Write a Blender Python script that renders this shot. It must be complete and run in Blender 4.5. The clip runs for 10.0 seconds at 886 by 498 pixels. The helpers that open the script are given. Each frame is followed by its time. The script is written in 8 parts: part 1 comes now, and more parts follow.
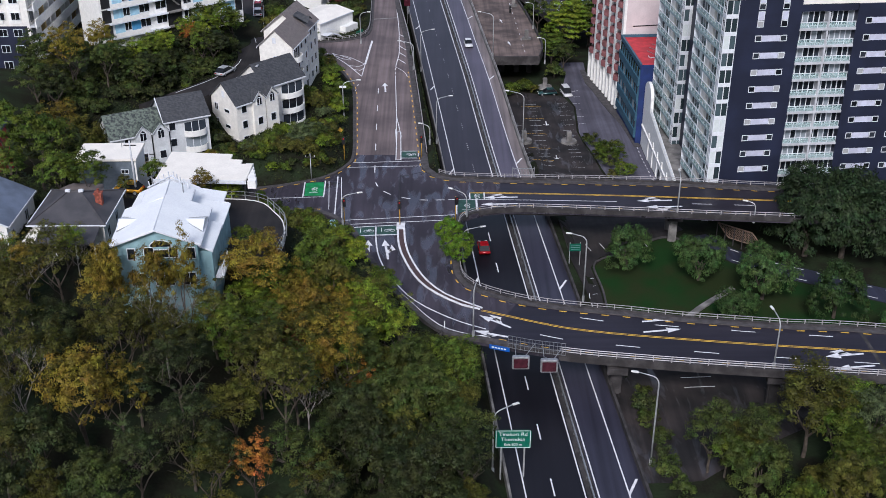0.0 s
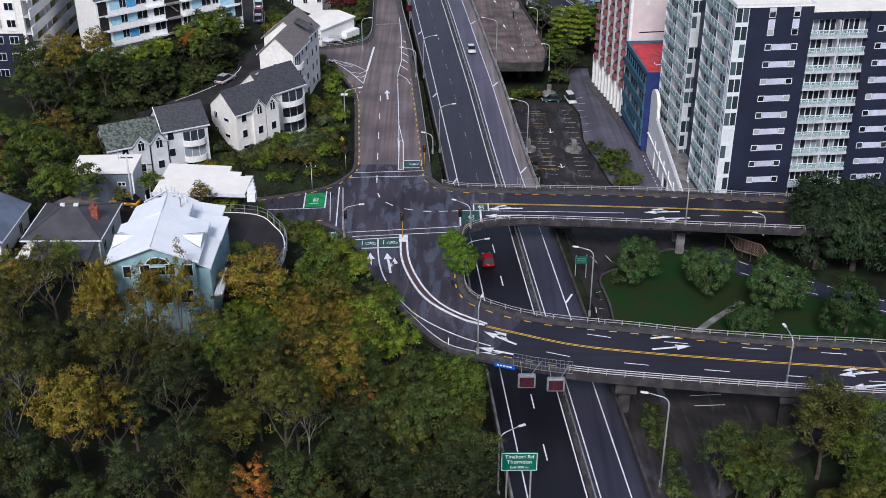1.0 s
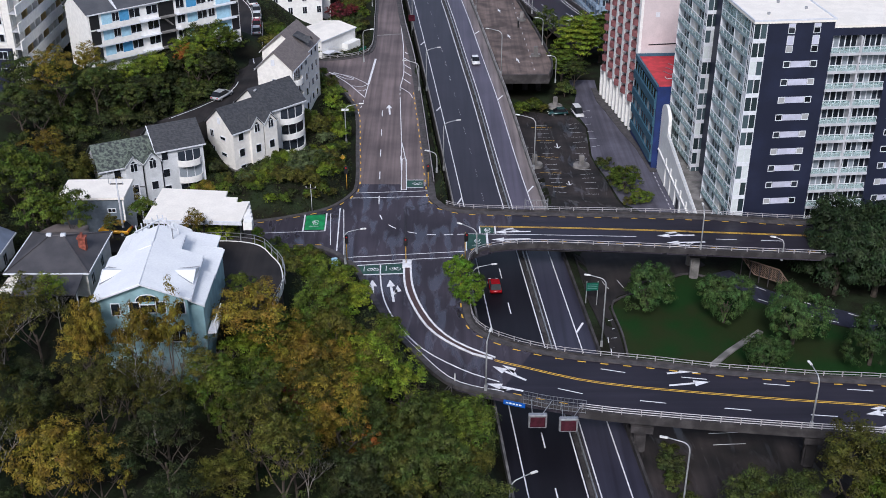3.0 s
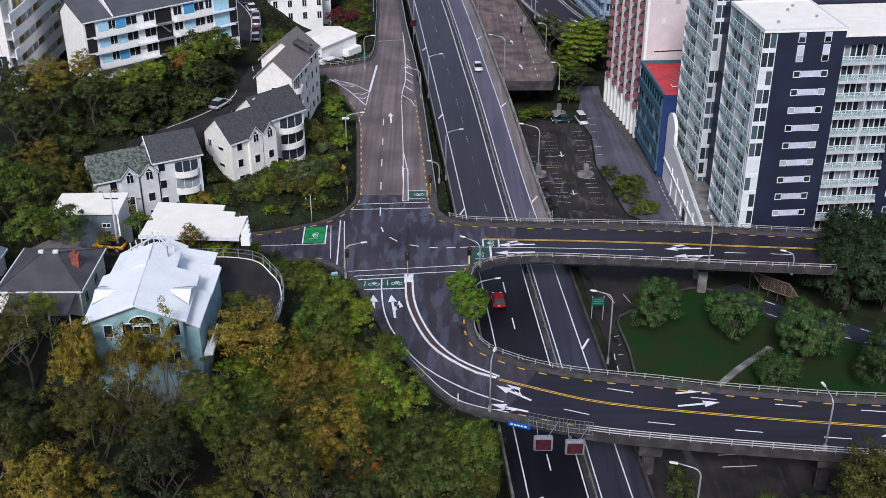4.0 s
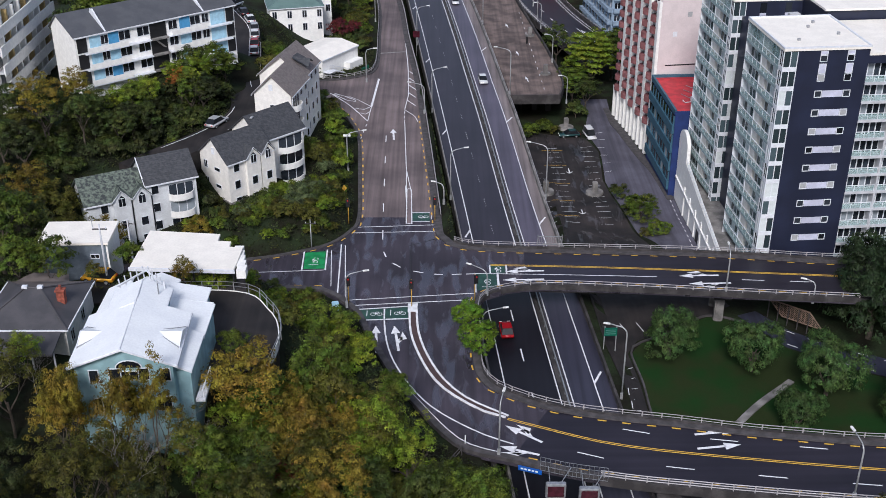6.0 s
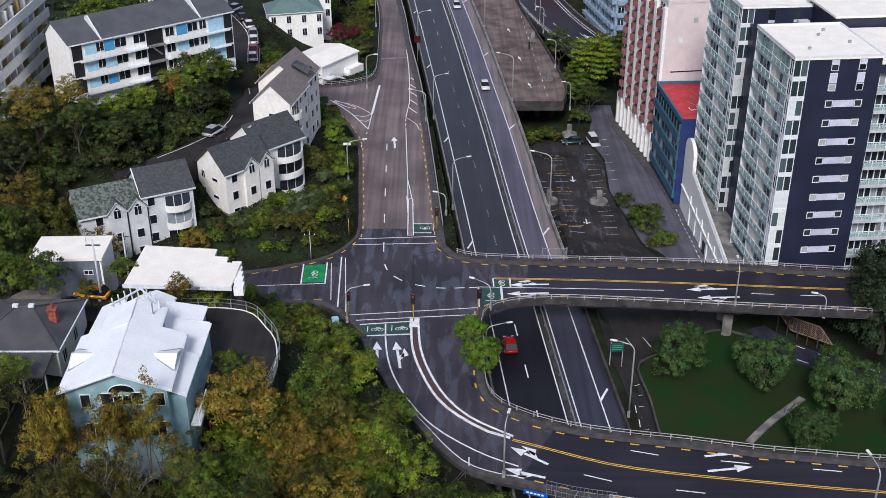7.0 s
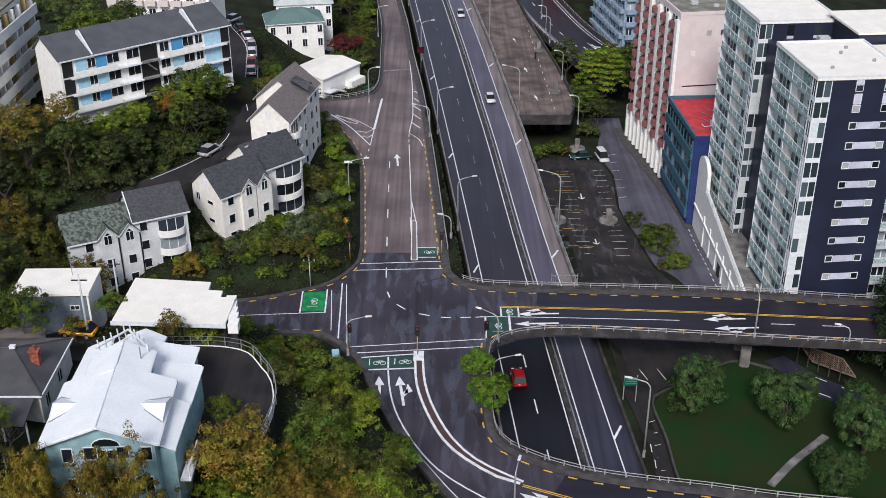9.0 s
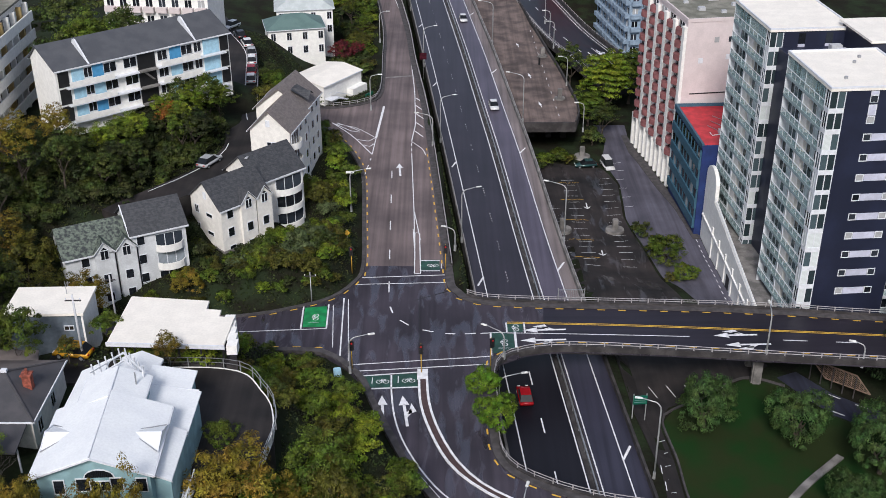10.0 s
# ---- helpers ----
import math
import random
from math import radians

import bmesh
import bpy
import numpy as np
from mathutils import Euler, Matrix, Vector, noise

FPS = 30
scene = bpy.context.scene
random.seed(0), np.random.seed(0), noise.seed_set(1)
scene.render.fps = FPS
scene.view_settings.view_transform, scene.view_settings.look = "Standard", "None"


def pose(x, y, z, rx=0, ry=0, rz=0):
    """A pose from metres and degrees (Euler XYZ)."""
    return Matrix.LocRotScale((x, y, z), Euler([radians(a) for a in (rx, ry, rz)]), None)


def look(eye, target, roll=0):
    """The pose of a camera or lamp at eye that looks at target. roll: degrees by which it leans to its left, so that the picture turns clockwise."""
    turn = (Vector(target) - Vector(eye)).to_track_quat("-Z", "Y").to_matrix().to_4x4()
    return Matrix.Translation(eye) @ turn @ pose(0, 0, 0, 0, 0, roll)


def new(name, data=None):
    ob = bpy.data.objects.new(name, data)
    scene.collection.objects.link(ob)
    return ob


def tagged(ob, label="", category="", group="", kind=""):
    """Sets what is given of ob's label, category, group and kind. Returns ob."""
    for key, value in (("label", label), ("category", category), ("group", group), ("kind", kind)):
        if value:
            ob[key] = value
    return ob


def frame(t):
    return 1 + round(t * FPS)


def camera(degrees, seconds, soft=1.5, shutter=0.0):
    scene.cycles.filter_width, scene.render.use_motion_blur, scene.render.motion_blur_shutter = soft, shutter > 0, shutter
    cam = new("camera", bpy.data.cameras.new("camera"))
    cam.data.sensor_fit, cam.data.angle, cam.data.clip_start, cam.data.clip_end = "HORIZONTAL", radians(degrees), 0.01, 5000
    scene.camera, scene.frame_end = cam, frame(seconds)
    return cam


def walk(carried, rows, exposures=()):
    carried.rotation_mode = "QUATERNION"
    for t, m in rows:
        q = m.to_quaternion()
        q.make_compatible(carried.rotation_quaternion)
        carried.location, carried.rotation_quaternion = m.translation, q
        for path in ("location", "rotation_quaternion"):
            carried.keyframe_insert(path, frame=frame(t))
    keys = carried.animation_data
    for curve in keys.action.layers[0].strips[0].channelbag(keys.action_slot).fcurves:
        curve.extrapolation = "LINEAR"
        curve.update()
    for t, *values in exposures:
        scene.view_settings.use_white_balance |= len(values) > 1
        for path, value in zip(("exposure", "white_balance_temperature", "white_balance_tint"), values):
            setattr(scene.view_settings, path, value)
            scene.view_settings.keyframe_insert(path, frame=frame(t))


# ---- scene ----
cam = camera(43.0, 10.0, soft=0.6)
PATH = [
    (0, (0.022, 0.407, 76.834), (0.032, 2.17, 75.891), -0.1),
    (0.5, (-0.168, 2.286, 76.847), (-0.158, 4.05, 75.904), -0.0),
    (1, (-0.3, 4.158, 76.842), (-0.292, 5.922, 75.9), -0.1),
    (1.5, (-0.427, 6.035, 76.832), (-0.42, 7.8, 75.89), -0.1),
    (2, (-0.566, 8.0, 76.799), (-0.56, 9.765, 75.858), -0.1),
    (2.5, (-0.806, 9.886, 76.787), (-0.798, 11.651, 75.846), -0.1),
    (4, (-1.174, 15.761, 76.844), (-1.168, 17.526, 75.904), -0.1),
    (4.5, (-1.317, 17.655, 76.838), (-1.312, 19.42, 75.898), -0.1),
    (5, (-1.461, 19.583, 76.822), (-1.456, 21.349, 75.883), -0.1),
    (5.5, (-1.571, 21.466, 76.814), (-1.567, 23.232, 75.876), -0.1),
    (7, (-2.038, 27.22, 76.757), (-2.034, 28.987, 75.819), -0.1),
    (7.5, (-2.099, 29.055, 76.769), (-2.097, 30.821, 75.832), -0.2),
    (8, (-2.143, 30.989, 76.81), (-2.142, 32.755, 75.872), -0.2),
    (8.5, (-2.295, 32.878, 76.814), (-2.294, 34.644, 75.876), -0.1),
    (9, (-2.494, 34.836, 76.815), (-2.493, 36.603, 75.877), -0.1),
    (9.5, (-2.7, 36.71, 76.812), (-2.699, 38.476, 75.874), -0.2),
    (10, (-2.875, 38.687, 76.817), (-2.876, 40.454, 75.88), -0.2),
]
walk(cam, [(t, look(eye, target, roll)) for t, eye, target, roll in PATH],
     exposures=((0, 0.37, 5900, 14), (2.5, 0.37, 5900, 14), (5.5, 0.38, 5980, 13.5), (7.5, 0.38, 6080, 13), (10, 0.4, 6250, 12)))

# ---- light ----
world = bpy.data.worlds.new("sky")
scene.world = world
world.use_nodes = True
_n = world.node_tree.nodes
_sky = _n.new("ShaderNodeTexSky")
_sky.sky_type, _sky.sun_disc = "NISHITA", False
_sky.sun_elevation, _sky.sun_rotation = radians(40), radians(190)
_sky.air_density, _sky.dust_density, _sky.ozone_density = 1.0, 2.6, 1.2
_cloud = _n.new("ShaderNodeMixRGB")          # thin cloud over the whole sky
_cloud.inputs[0].default_value, _cloud.inputs[2].default_value = 0.55, (3.2, 3.5, 4.3, 1)
world.node_tree.links.new(_sky.outputs[0], _cloud.inputs[1])
world.node_tree.links.new(_cloud.outputs[0], _n["Background"].inputs[0])
_n["Background"].inputs[1].default_value = 0.098
sun = new("sun", bpy.data.lights.new("sun", "SUN"))
sun.data.energy, sun.data.angle, sun.data.color = 2.5, radians(16), (1.0, 0.95, 0.89)
sun.matrix_world = look((-14, -78, 68), (0, 0, 0))


# ---- materials ----
def mat(name, color, rough=0.7, metal=0.0, vary=0.25, scale=2.0, bump=0.0, bscale=30.0, fine=0.1, island=0.0, obj=0.0, spec=0.5, second=None, lo=0.42, hi=0.62):
    """Principled material: base colour varied by a coarse and a fine noise in object space, optional second colour in patches."""
    m = bpy.data.materials.new(name)
    m.use_nodes = True
    nt = m.node_tree
    n, l = nt.nodes, nt.links
    b = n["Principled BSDF"]
    b.inputs["Roughness"].default_value = rough
    b.inputs["Metallic"].default_value = metal
    b.inputs["Specular IOR Level"].default_value = spec
    geo = n.new("ShaderNodeNewGeometry")
    n1 = n.new("ShaderNodeTexNoise")
    n1.inputs["Scale"].default_value, n1.inputs["Detail"].default_value = scale, 6
    l.new(geo.outputs["Position"], n1.inputs["Vector"])
    ramp = n.new("ShaderNodeValToRGB")
    ramp.color_ramp.elements[0].position, ramp.color_ramp.elements[1].position = lo, hi
    c = Vector(color)
    sec = Vector(second) if second else c * (1 - vary)
    ramp.color_ramp.elements[0].color = (*sec, 1)
    ramp.color_ramp.elements[1].color = (*(c if second else c * (1 + vary * 0.5)), 1)
    l.new(n1.outputs["Fac"], ramp.inputs[0])
    out = ramp.outputs[0]
    n2 = n.new("ShaderNodeTexNoise")
    n2.inputs["Scale"].default_value, n2.inputs["Detail"].default_value = bscale, 3
    l.new(geo.outputs["Position"], n2.inputs["Vector"])
    hsv = n.new("ShaderNodeHueSaturation")
    l.new(out, hsv.inputs["Color"])
    mr = n.new("ShaderNodeMapRange")
    mr.inputs["To Min"].default_value, mr.inputs["To Max"].default_value = 1 - fine * 2, 1 + fine * 2
    l.new(n2.outputs["Fac"], mr.inputs["Value"])
    val = mr.outputs[0]
    for amount, node in ((island, "geo"), (obj, "obj")):
        if amount:
            src = geo.outputs["Random Per Island"] if node == "geo" else n.new("ShaderNodeObjectInfo").outputs["Random"]
            m2 = n.new("ShaderNodeMapRange")
            m2.inputs["To Min"].default_value, m2.inputs["To Max"].default_value = 1 - amount, 1 + amount
            l.new(src, m2.inputs["Value"])
            mul = n.new("ShaderNodeMath")
            mul.operation = "MULTIPLY"
            l.new(val, mul.inputs[0])
            l.new(m2.outputs[0], mul.inputs[1])
            val = mul.outputs[0]
    l.new(val, hsv.inputs["Value"])
    l.new(hsv.outputs[0], b.inputs["Base Color"])
    if bump:
        bp = n.new("ShaderNodeBump")
        bp.inputs["Strength"].default_value, bp.inputs["Distance"].default_value = bump, 0.05
        l.new(n2.outputs["Fac"], bp.inputs["Height"])
        l.new(bp.outputs[0], b.inputs["Normal"])
    return m


def wet_asphalt(name, color, second, wet=0.35, scale=0.12, damp=0.8, run=(1.3, 0.03, 1)):
    """Asphalt with worn lanes and damp streaks that are smooth and shine."""
    m = mat(name, color, 0.6, 0, scale=scale, second=second, lo=0.35, hi=0.65, bscale=9, fine=0.09, bump=0.0, spec=0.3)
    nt = m.node_tree
    n, l = nt.nodes, nt.links
    geo = n.new("ShaderNodeNewGeometry")
    ns = n.new("ShaderNodeTexNoise")
    ns.inputs["Scale"].default_value, ns.inputs["Detail"].default_value, ns.inputs["Distortion"].default_value = 0.55, 6, 0.4
    mp = n.new("ShaderNodeMapping")
    mp.inputs["Scale"].default_value = (1.1, 0.28, 1)
    l.new(geo.outputs["Position"], mp.inputs["Vector"])
    l.new(mp.outputs[0], ns.inputs["Vector"])
    r = n.new("ShaderNodeMapRange")
    r.inputs["From Min"].default_value, r.inputs["From Max"].default_value = damp, damp + 0.09
    r.inputs["To Min"].default_value, r.inputs["To Max"].default_value = 0.75, wet
    l.new(ns.outputs["Fac"], r.inputs["Value"])
    l.new(r.outputs[0], n["Principled BSDF"].inputs["Roughness"])
    # wheel tracks and wear that run along the lanes
    tint = next(x for x in n if x.type == "HUE_SAT").inputs["Value"]
    mt, tr, mr, mu = n.new("ShaderNodeMapping"), n.new("ShaderNodeTexNoise"), n.new("ShaderNodeMapRange"), n.new("ShaderNodeMath")
    mt.inputs["Scale"].default_value = run
    tr.inputs["Scale"].default_value, tr.inputs["Detail"].default_value = 1.0, 4
    mr.inputs["From Min"].default_value, mr.inputs["From Max"].default_value = 0.3, 0.7
    mr.inputs["To Min"].default_value, mr.inputs["To Max"].default_value = 0.72, 1.32
    mu.operation = "MULTIPLY"
    l.new(geo.outputs["Position"], mt.inputs["Vector"])
    l.new(mt.outputs[0], tr.inputs["Vector"])
    l.new(tr.outputs["Fac"], mr.inputs["Value"])
    l.new(tint.links[0].from_socket, mu.inputs[0])
    l.new(mr.outputs[0], mu.inputs[1])
    l.new(mu.outputs[0], tint)
    r2 = n.new("ShaderNodeMapRange")
    r2.inputs["From Min"].default_value, r2.inputs["From Max"].default_value = damp, damp + 0.09
    r2.inputs["To Min"].default_value, r2.inputs["To Max"].default_value = 0.3, (1.25 - wet if damp else 0.32)
    l.new(ns.outputs["Fac"], r2.inputs["Value"])
    l.new(r2.outputs[0], n["Principled BSDF"].inputs["Specular IOR Level"])
    return m


M = dict(
    asphalt=wet_asphalt("asphalt_wet", (0.0525, 0.0448, 0.0585), (0.0295, 0.026, 0.035), 0.05, 0.12, 0.515),
    asphalt_brown=wet_asphalt("asphalt_brown", (0.175, 0.137, 0.134), (0.1, 0.08, 0.08), 0.4),
    asphalt_black=wet_asphalt("asphalt_black", (0.0092, 0.0084, 0.0122), (0.0068, 0.0063, 0.0094), 0.42, damp=0.0),
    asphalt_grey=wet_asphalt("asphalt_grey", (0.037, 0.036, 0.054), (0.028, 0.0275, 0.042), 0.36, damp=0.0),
    asphalt_bridge=wet_asphalt("asphalt_bridge", (0.0203, 0.0172, 0.0255), (0.0142, 0.0122, 0.0188), 0.4, damp=0.0, run=(0.035, 1.2, 1)),
    shoulder=wet_asphalt("asphalt_shoulder", (0.2, 0.17, 0.168), (0.15, 0.128, 0.128), 0.45),
    asphalt_street=wet_asphalt("asphalt_pale_street", (0.1, 0.09555, 0.122), (0.066, 0.06304, 0.08136), 0.4, 0.2),
    asphalt_old=wet_asphalt("asphalt_old", (0.032, 0.027, 0.026), (0.013, 0.012, 0.012), 0.25, 0.25),
    asphalt_lot=wet_asphalt("asphalt_lot", (0.038, 0.031, 0.03), (0.014, 0.013, 0.013), 0.3, 0.22, 0.55),
    paint=mat("road_paint", (0.75, 0.75, 0.76), 0.55, vary=0.14, scale=1.2, bscale=14, fine=0.1),
    yellow=mat("yellow_paint", (0.7, 0.42, 0.05), 0.55, vary=0.2, scale=1.5, bscale=14, fine=0.14),
    green=mat("green_surfacing", (0.02, 0.07, 0.05), 0.6, vary=0.3, scale=1.0),
    green_bright=mat("bright_green_surfacing", (0.01, 0.24, 0.07), 0.6, vary=0.3, scale=1.0),
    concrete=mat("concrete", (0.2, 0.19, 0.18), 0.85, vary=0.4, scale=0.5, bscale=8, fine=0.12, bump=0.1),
    # stained concrete; also colours in the shade on the parking deck's columns
    concrete_dark=mat("concrete_stained_shaded", (0.048, 0.043, 0.043), 0.9, vary=0.45, scale=0.6, bscale=6, fine=0.14, bump=0.1),
    deck_brown=wet_asphalt("stained_brown_deck", (0.17, 0.128, 0.112), (0.07, 0.054, 0.048), 0.4, 0.3),
    asphalt_blue=wet_asphalt("asphalt_blue_grey", (0.03, 0.033, 0.055), (0.022, 0.024, 0.04), 0.4),
    # far stretch of the motorway: sky sheen is put into these paler colours
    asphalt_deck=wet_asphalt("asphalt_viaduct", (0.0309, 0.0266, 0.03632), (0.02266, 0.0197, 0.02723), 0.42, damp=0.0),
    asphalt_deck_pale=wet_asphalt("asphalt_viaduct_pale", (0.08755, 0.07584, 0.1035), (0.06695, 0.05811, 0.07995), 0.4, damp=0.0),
    kerb=mat("kerbstone", (0.066, 0.06, 0.061), 0.85, vary=0.3, scale=1.2),
    rail=mat("pale_painted_rail", (0.4, 0.38, 0.385), 0.5, 0.2, vary=0.15, scale=3),
    steel=mat("galvanised_steel", (0.42, 0.43, 0.44), 0.45, 0.7, vary=0.2, scale=3),
    soil=mat("soil", (0.02, 0.03, 0.014), 0.95, scale=0.25, second=(0.014, 0.014, 0.009), bscale=3, fine=0.25, bump=0.5, spec=0.1),
    grass=mat("lawn_grass", (0.0105, 0.036, 0.0085), 0.95, scale=0.16, second=(0.02, 0.03, 0.01), bscale=18, fine=0.25, bump=0.4, spec=0.08),
    white_wall=mat("white_render", (0.83, 0.82, 0.78), 0.8, vary=0.06, scale=1.6, bscale=10, fine=0.05),
    navy=mat("navy_cladding", (0.015, 0.019, 0.042), 0.5, vary=0.2, scale=0.3, bscale=5, fine=0.06),
    cream=mat("cream_render", (0.78, 0.755, 0.7), 0.8, vary=0.07, scale=1.6, bscale=8, fine=0.06),
    roof_white=mat("white_roofing", (0.84, 0.795, 0.71), 0.7, vary=0.05, scale=0.5, bscale=4, fine=0.05),
    pink=mat("pale_pink_render", (0.64, 0.56, 0.55), 0.85, vary=0.05, scale=0.6, bscale=4, fine=0.05),
    blue=mat("deep_blue_render", (0.012, 0.03, 0.13), 0.7, vary=0.2, scale=0.5),
    red=mat("red_roof_paint", (0.5, 0.03, 0.04), 0.6, vary=0.25, scale=0.6),
)


# ---- helpers for building ----
def link(name, bm, material, parent=None, label="", smooth=False):
    me = bpy.data.meshes.new(name)
    bm.normal_update()
    bm.to_mesh(me)
    bm.free()
    if material:
        me.materials.append(material)
    if smooth:
        for p in me.polygons:
            p.use_smooth = True
    ob = new(name, me)
    if parent:
        ob.parent = parent
    if label:
        ob["label"] = label
    return ob


part = link


def empty(name, label, category, group="", kind="", at=(0, 0, 0), turn=0):
    e = new(name)
    e.matrix_world = pose(*at, 0, 0, turn)
    return tagged(e, label, category, group, kind)


def box(bm, x0, x1, y0, y1, z0, z1, m=None):
    vs = [bm.verts.new((x, y, z)) for z in (z0, z1) for x, y in ((x0, y0), (x1, y0), (x1, y1), (x0, y1))]
    for f in ((3, 2, 1, 0), (4, 5, 6, 7), (0, 1, 5, 4), (1, 2, 6, 5), (2, 3, 7, 6), (3, 0, 4, 7)):
        bm.faces.new([vs[i] for i in f])
    if m is not None:
        bmesh.ops.transform(bm, matrix=m, verts=vs)
    return vs


def prism(bm, outline, z0, z1):
    n = len(outline)
    lo = [bm.verts.new((x, y, z0)) for x, y in outline]
    hi = [bm.verts.new((x, y, z1)) for x, y in outline]
    bm.faces.new(hi)
    bm.faces.new(lo[::-1])
    for i in range(n):
        j = (i + 1) % n
        bm.faces.new((lo[i], lo[j], hi[j], hi[i]))


def tube(bm, pts, r, seg=6, r2=None):
    """A round bar along points, tapering from r to r2."""
    rings = []
    r2 = r if r2 is None else r2
    pts = [Vector(p) for p in pts]
    for i, p in enumerate(pts):
        d = (pts[min(i + 1, len(pts) - 1)] - pts[max(i - 1, 0)]).normalized()
        a = d.orthogonal().normalized() if abs(d.z) < 0.99 else Vector((1, 0, 0))
        b = d.cross(a).normalized()
        a = b.cross(d)
        rr = r + (r2 - r) * i / (len(pts) - 1)
        rings.append([bm.verts.new(p + (a * math.cos(k * math.tau / seg) + b * math.sin(k * math.tau / seg)) * rr) for k in range(seg)])
    for q, w in zip(rings, rings[1:]):
        for k in range(seg):
            bm.faces.new((q[k], q[(k + 1) % seg], w[(k + 1) % seg], w[k]))
    bm.faces.new(rings[0][::-1])
    bm.faces.new(rings[-1])


def smooth_line(ctrl, step=1.5):
    """Catmull-Rom through the control points, sampled about every step metres."""
    c = [Vector((*p, 0)) if len(p) == 2 else Vector(p) for p in ctrl]
    c = [c[0] * 2 - c[1]] + c + [c[-1] * 2 - c[-2]]
    out = []
    for i in range(1, len(c) - 2):
        n = max(1, int((c[i + 1] - c[i]).length / step))
        for k in range(n):
            t = k / n
            out.append(0.5 * (2 * c[i] + (c[i + 1] - c[i - 1]) * t + (2 * c[i - 1] - 5 * c[i] + 4 * c[i + 1] - c[i + 2]) * t * t
                              + (3 * c[i] - c[i - 1] - 3 * c[i + 1] + c[i + 2]) * t ** 3))
    out.append(c[-2])
    return out


def normals(pts):
    out = []
    for i in range(len(pts)):
        d = pts[min(i + 1, len(pts) - 1)] - pts[max(i - 1, 0)]
        out.append(Vector((-d.y, d.x, 0)).normalized())
    return out


def sweep(bm, pts, o0, o1, z0, z1):
    """A bar of rectangular section along a plan line, between the side offsets o0 and o1 (left is plus)."""
    ns = normals(pts)
    rings = [[bm.verts.new((*(p + n * o).xy, p.z + z)) for o, z in ((o0, z0), (o1, z0), (o1, z1), (o0, z1))] for p, n in zip(pts, ns)]
    for a, b in zip(rings, rings[1:]):
        for k in range(4):
            bm.faces.new((a[k], a[(k + 1) % 4], b[(k + 1) % 4], b[k]))
    bm.faces.new(rings[0][::-1])
    bm.faces.new(rings[-1])
    bmesh.ops.recalc_face_normals(bm, faces=bm.faces[:])


def flat_stripe(bm, pts, width, z):
    ns = normals(pts)
    a = [bm.verts.new((*(p + n * width / 2).xy, p.z + z)) for p, n in zip(pts, ns)]
    b = [bm.verts.new((*(p - n * width / 2).xy, p.z + z)) for p, n in zip(pts, ns)]
    for i in range(len(pts) - 1):
        bm.faces.new((b[i], b[i + 1], a[i + 1], a[i]))


def along(pts, spacing, start=0.0):
    """Points and directions spaced evenly on a line."""
    out, left = [], start
    for p, q in zip(pts, pts[1:]):
        d = q - p
        ln = d.length
        while left < ln:
            out.append((p + d * (left / ln), d.normalized()))
            left += spacing
        left -= ln
    return out


# ---- plan ----
def mw(y):
    """x of the motorway's western edge line."""
    u = y - 180
    return MW2 * u * u + MW1 * u + MW0


MW2, MW1, MW0 = -4.7e-5, -0.0787, 3.45
MZ = -5.7


def mwk(y):
    """How wide the motorway spreads: it is narrower in the cutting than on the viaduct."""
    return float(0.932 + 0.068 * smoothstep(188, 245, y) + 0.035 * smoothstep(245, 300, y))


def mwx(off, y):
    return mw(y) + off * (mwk(y) if off > 0 else 1)


def mw_line(off, y0, y1, step=6.0):
    n = max(2, int((y1 - y0) / step))
    return [Vector((mwx(off, y0 + (y1 - y0) * i / n), y0 + (y1 - y0) * i / n, MZ)) for i in range(n + 1)]


def mw_strip(bm, a, b, y0, y1, z0, z1):
    """A bar of the motorway's length between two side offsets."""
    rings = [[bm.verts.new((p.x, p.y, MZ + z)) for p, z in ((q, z0), (r, z0), (r, z1), (q, z1))] for q, r in zip(mw_line(a, y0, y1, 5), mw_line(b, y0, y1, 5))]
    for q, w in zip(rings, rings[1:]):
        for k in range(4):
            bm.faces.new((q[k], q[(k + 1) % 4], w[(k + 1) % 4], w[k]))
    bm.faces.new(rings[0][::-1])
    bm.faces.new(rings[-1])
    bmesh.ops.recalc_face_normals(bm, faces=bm.faces[:])


SW_EDGE = [(-75, 151), (-45, 156), (-22, 156.5), (-17.5, 155.6), (-15, 153.2), (-12.9, 150.0), (-11.6, 146), (-9.4, 139.9), (-6.9, 133.5), (-4.6, 129.3), (-1.6, 124.2), (1, 121.3), (5.9, 119.5), (12, 117.3), (18, 115.8), (24, 114.8), (30, 113.9), (40, 112.6), (54, 111), (75, 108.5)]
IN_EDGE = [(75, 118.5), (54, 122), (44.4, 122.9), (38, 123.8), (32, 124.7), (24.6, 126.3), (19.5, 127.2), (14.4, 128.3), (10.9, 129.5), (8, 131), (5, 133.2), (3.5, 136), (3.2, 140), (3.3, 146), (3.2, 151), (4.2, 154.4), (7.3, 156.2), (12.9, 157), (24, 156.2), (39.4, 154.6), (52, 153.4), (75, 151)]
N_EDGE = [(75, 162.5), (52.9, 164.4), (41.7, 165.9), (32, 166.8), (17, 167.6), (8.7, 168.1), (3, 168.7), (0.2, 170), (-1.2, 172.4), (-1.7, 178.4), (-3.7, 210), (-5.9, 241), (-8.6, 268), (-11.1, 296.6), (-17, 340), (-30, 400)]
NW_EDGE = [(-36, 400), (-23, 340), (-17.1, 296.6), (-15.7, 268.5), (-15.4, 249.5), (-17.6, 244.2), (-23, 241.6), (-30, 241)]
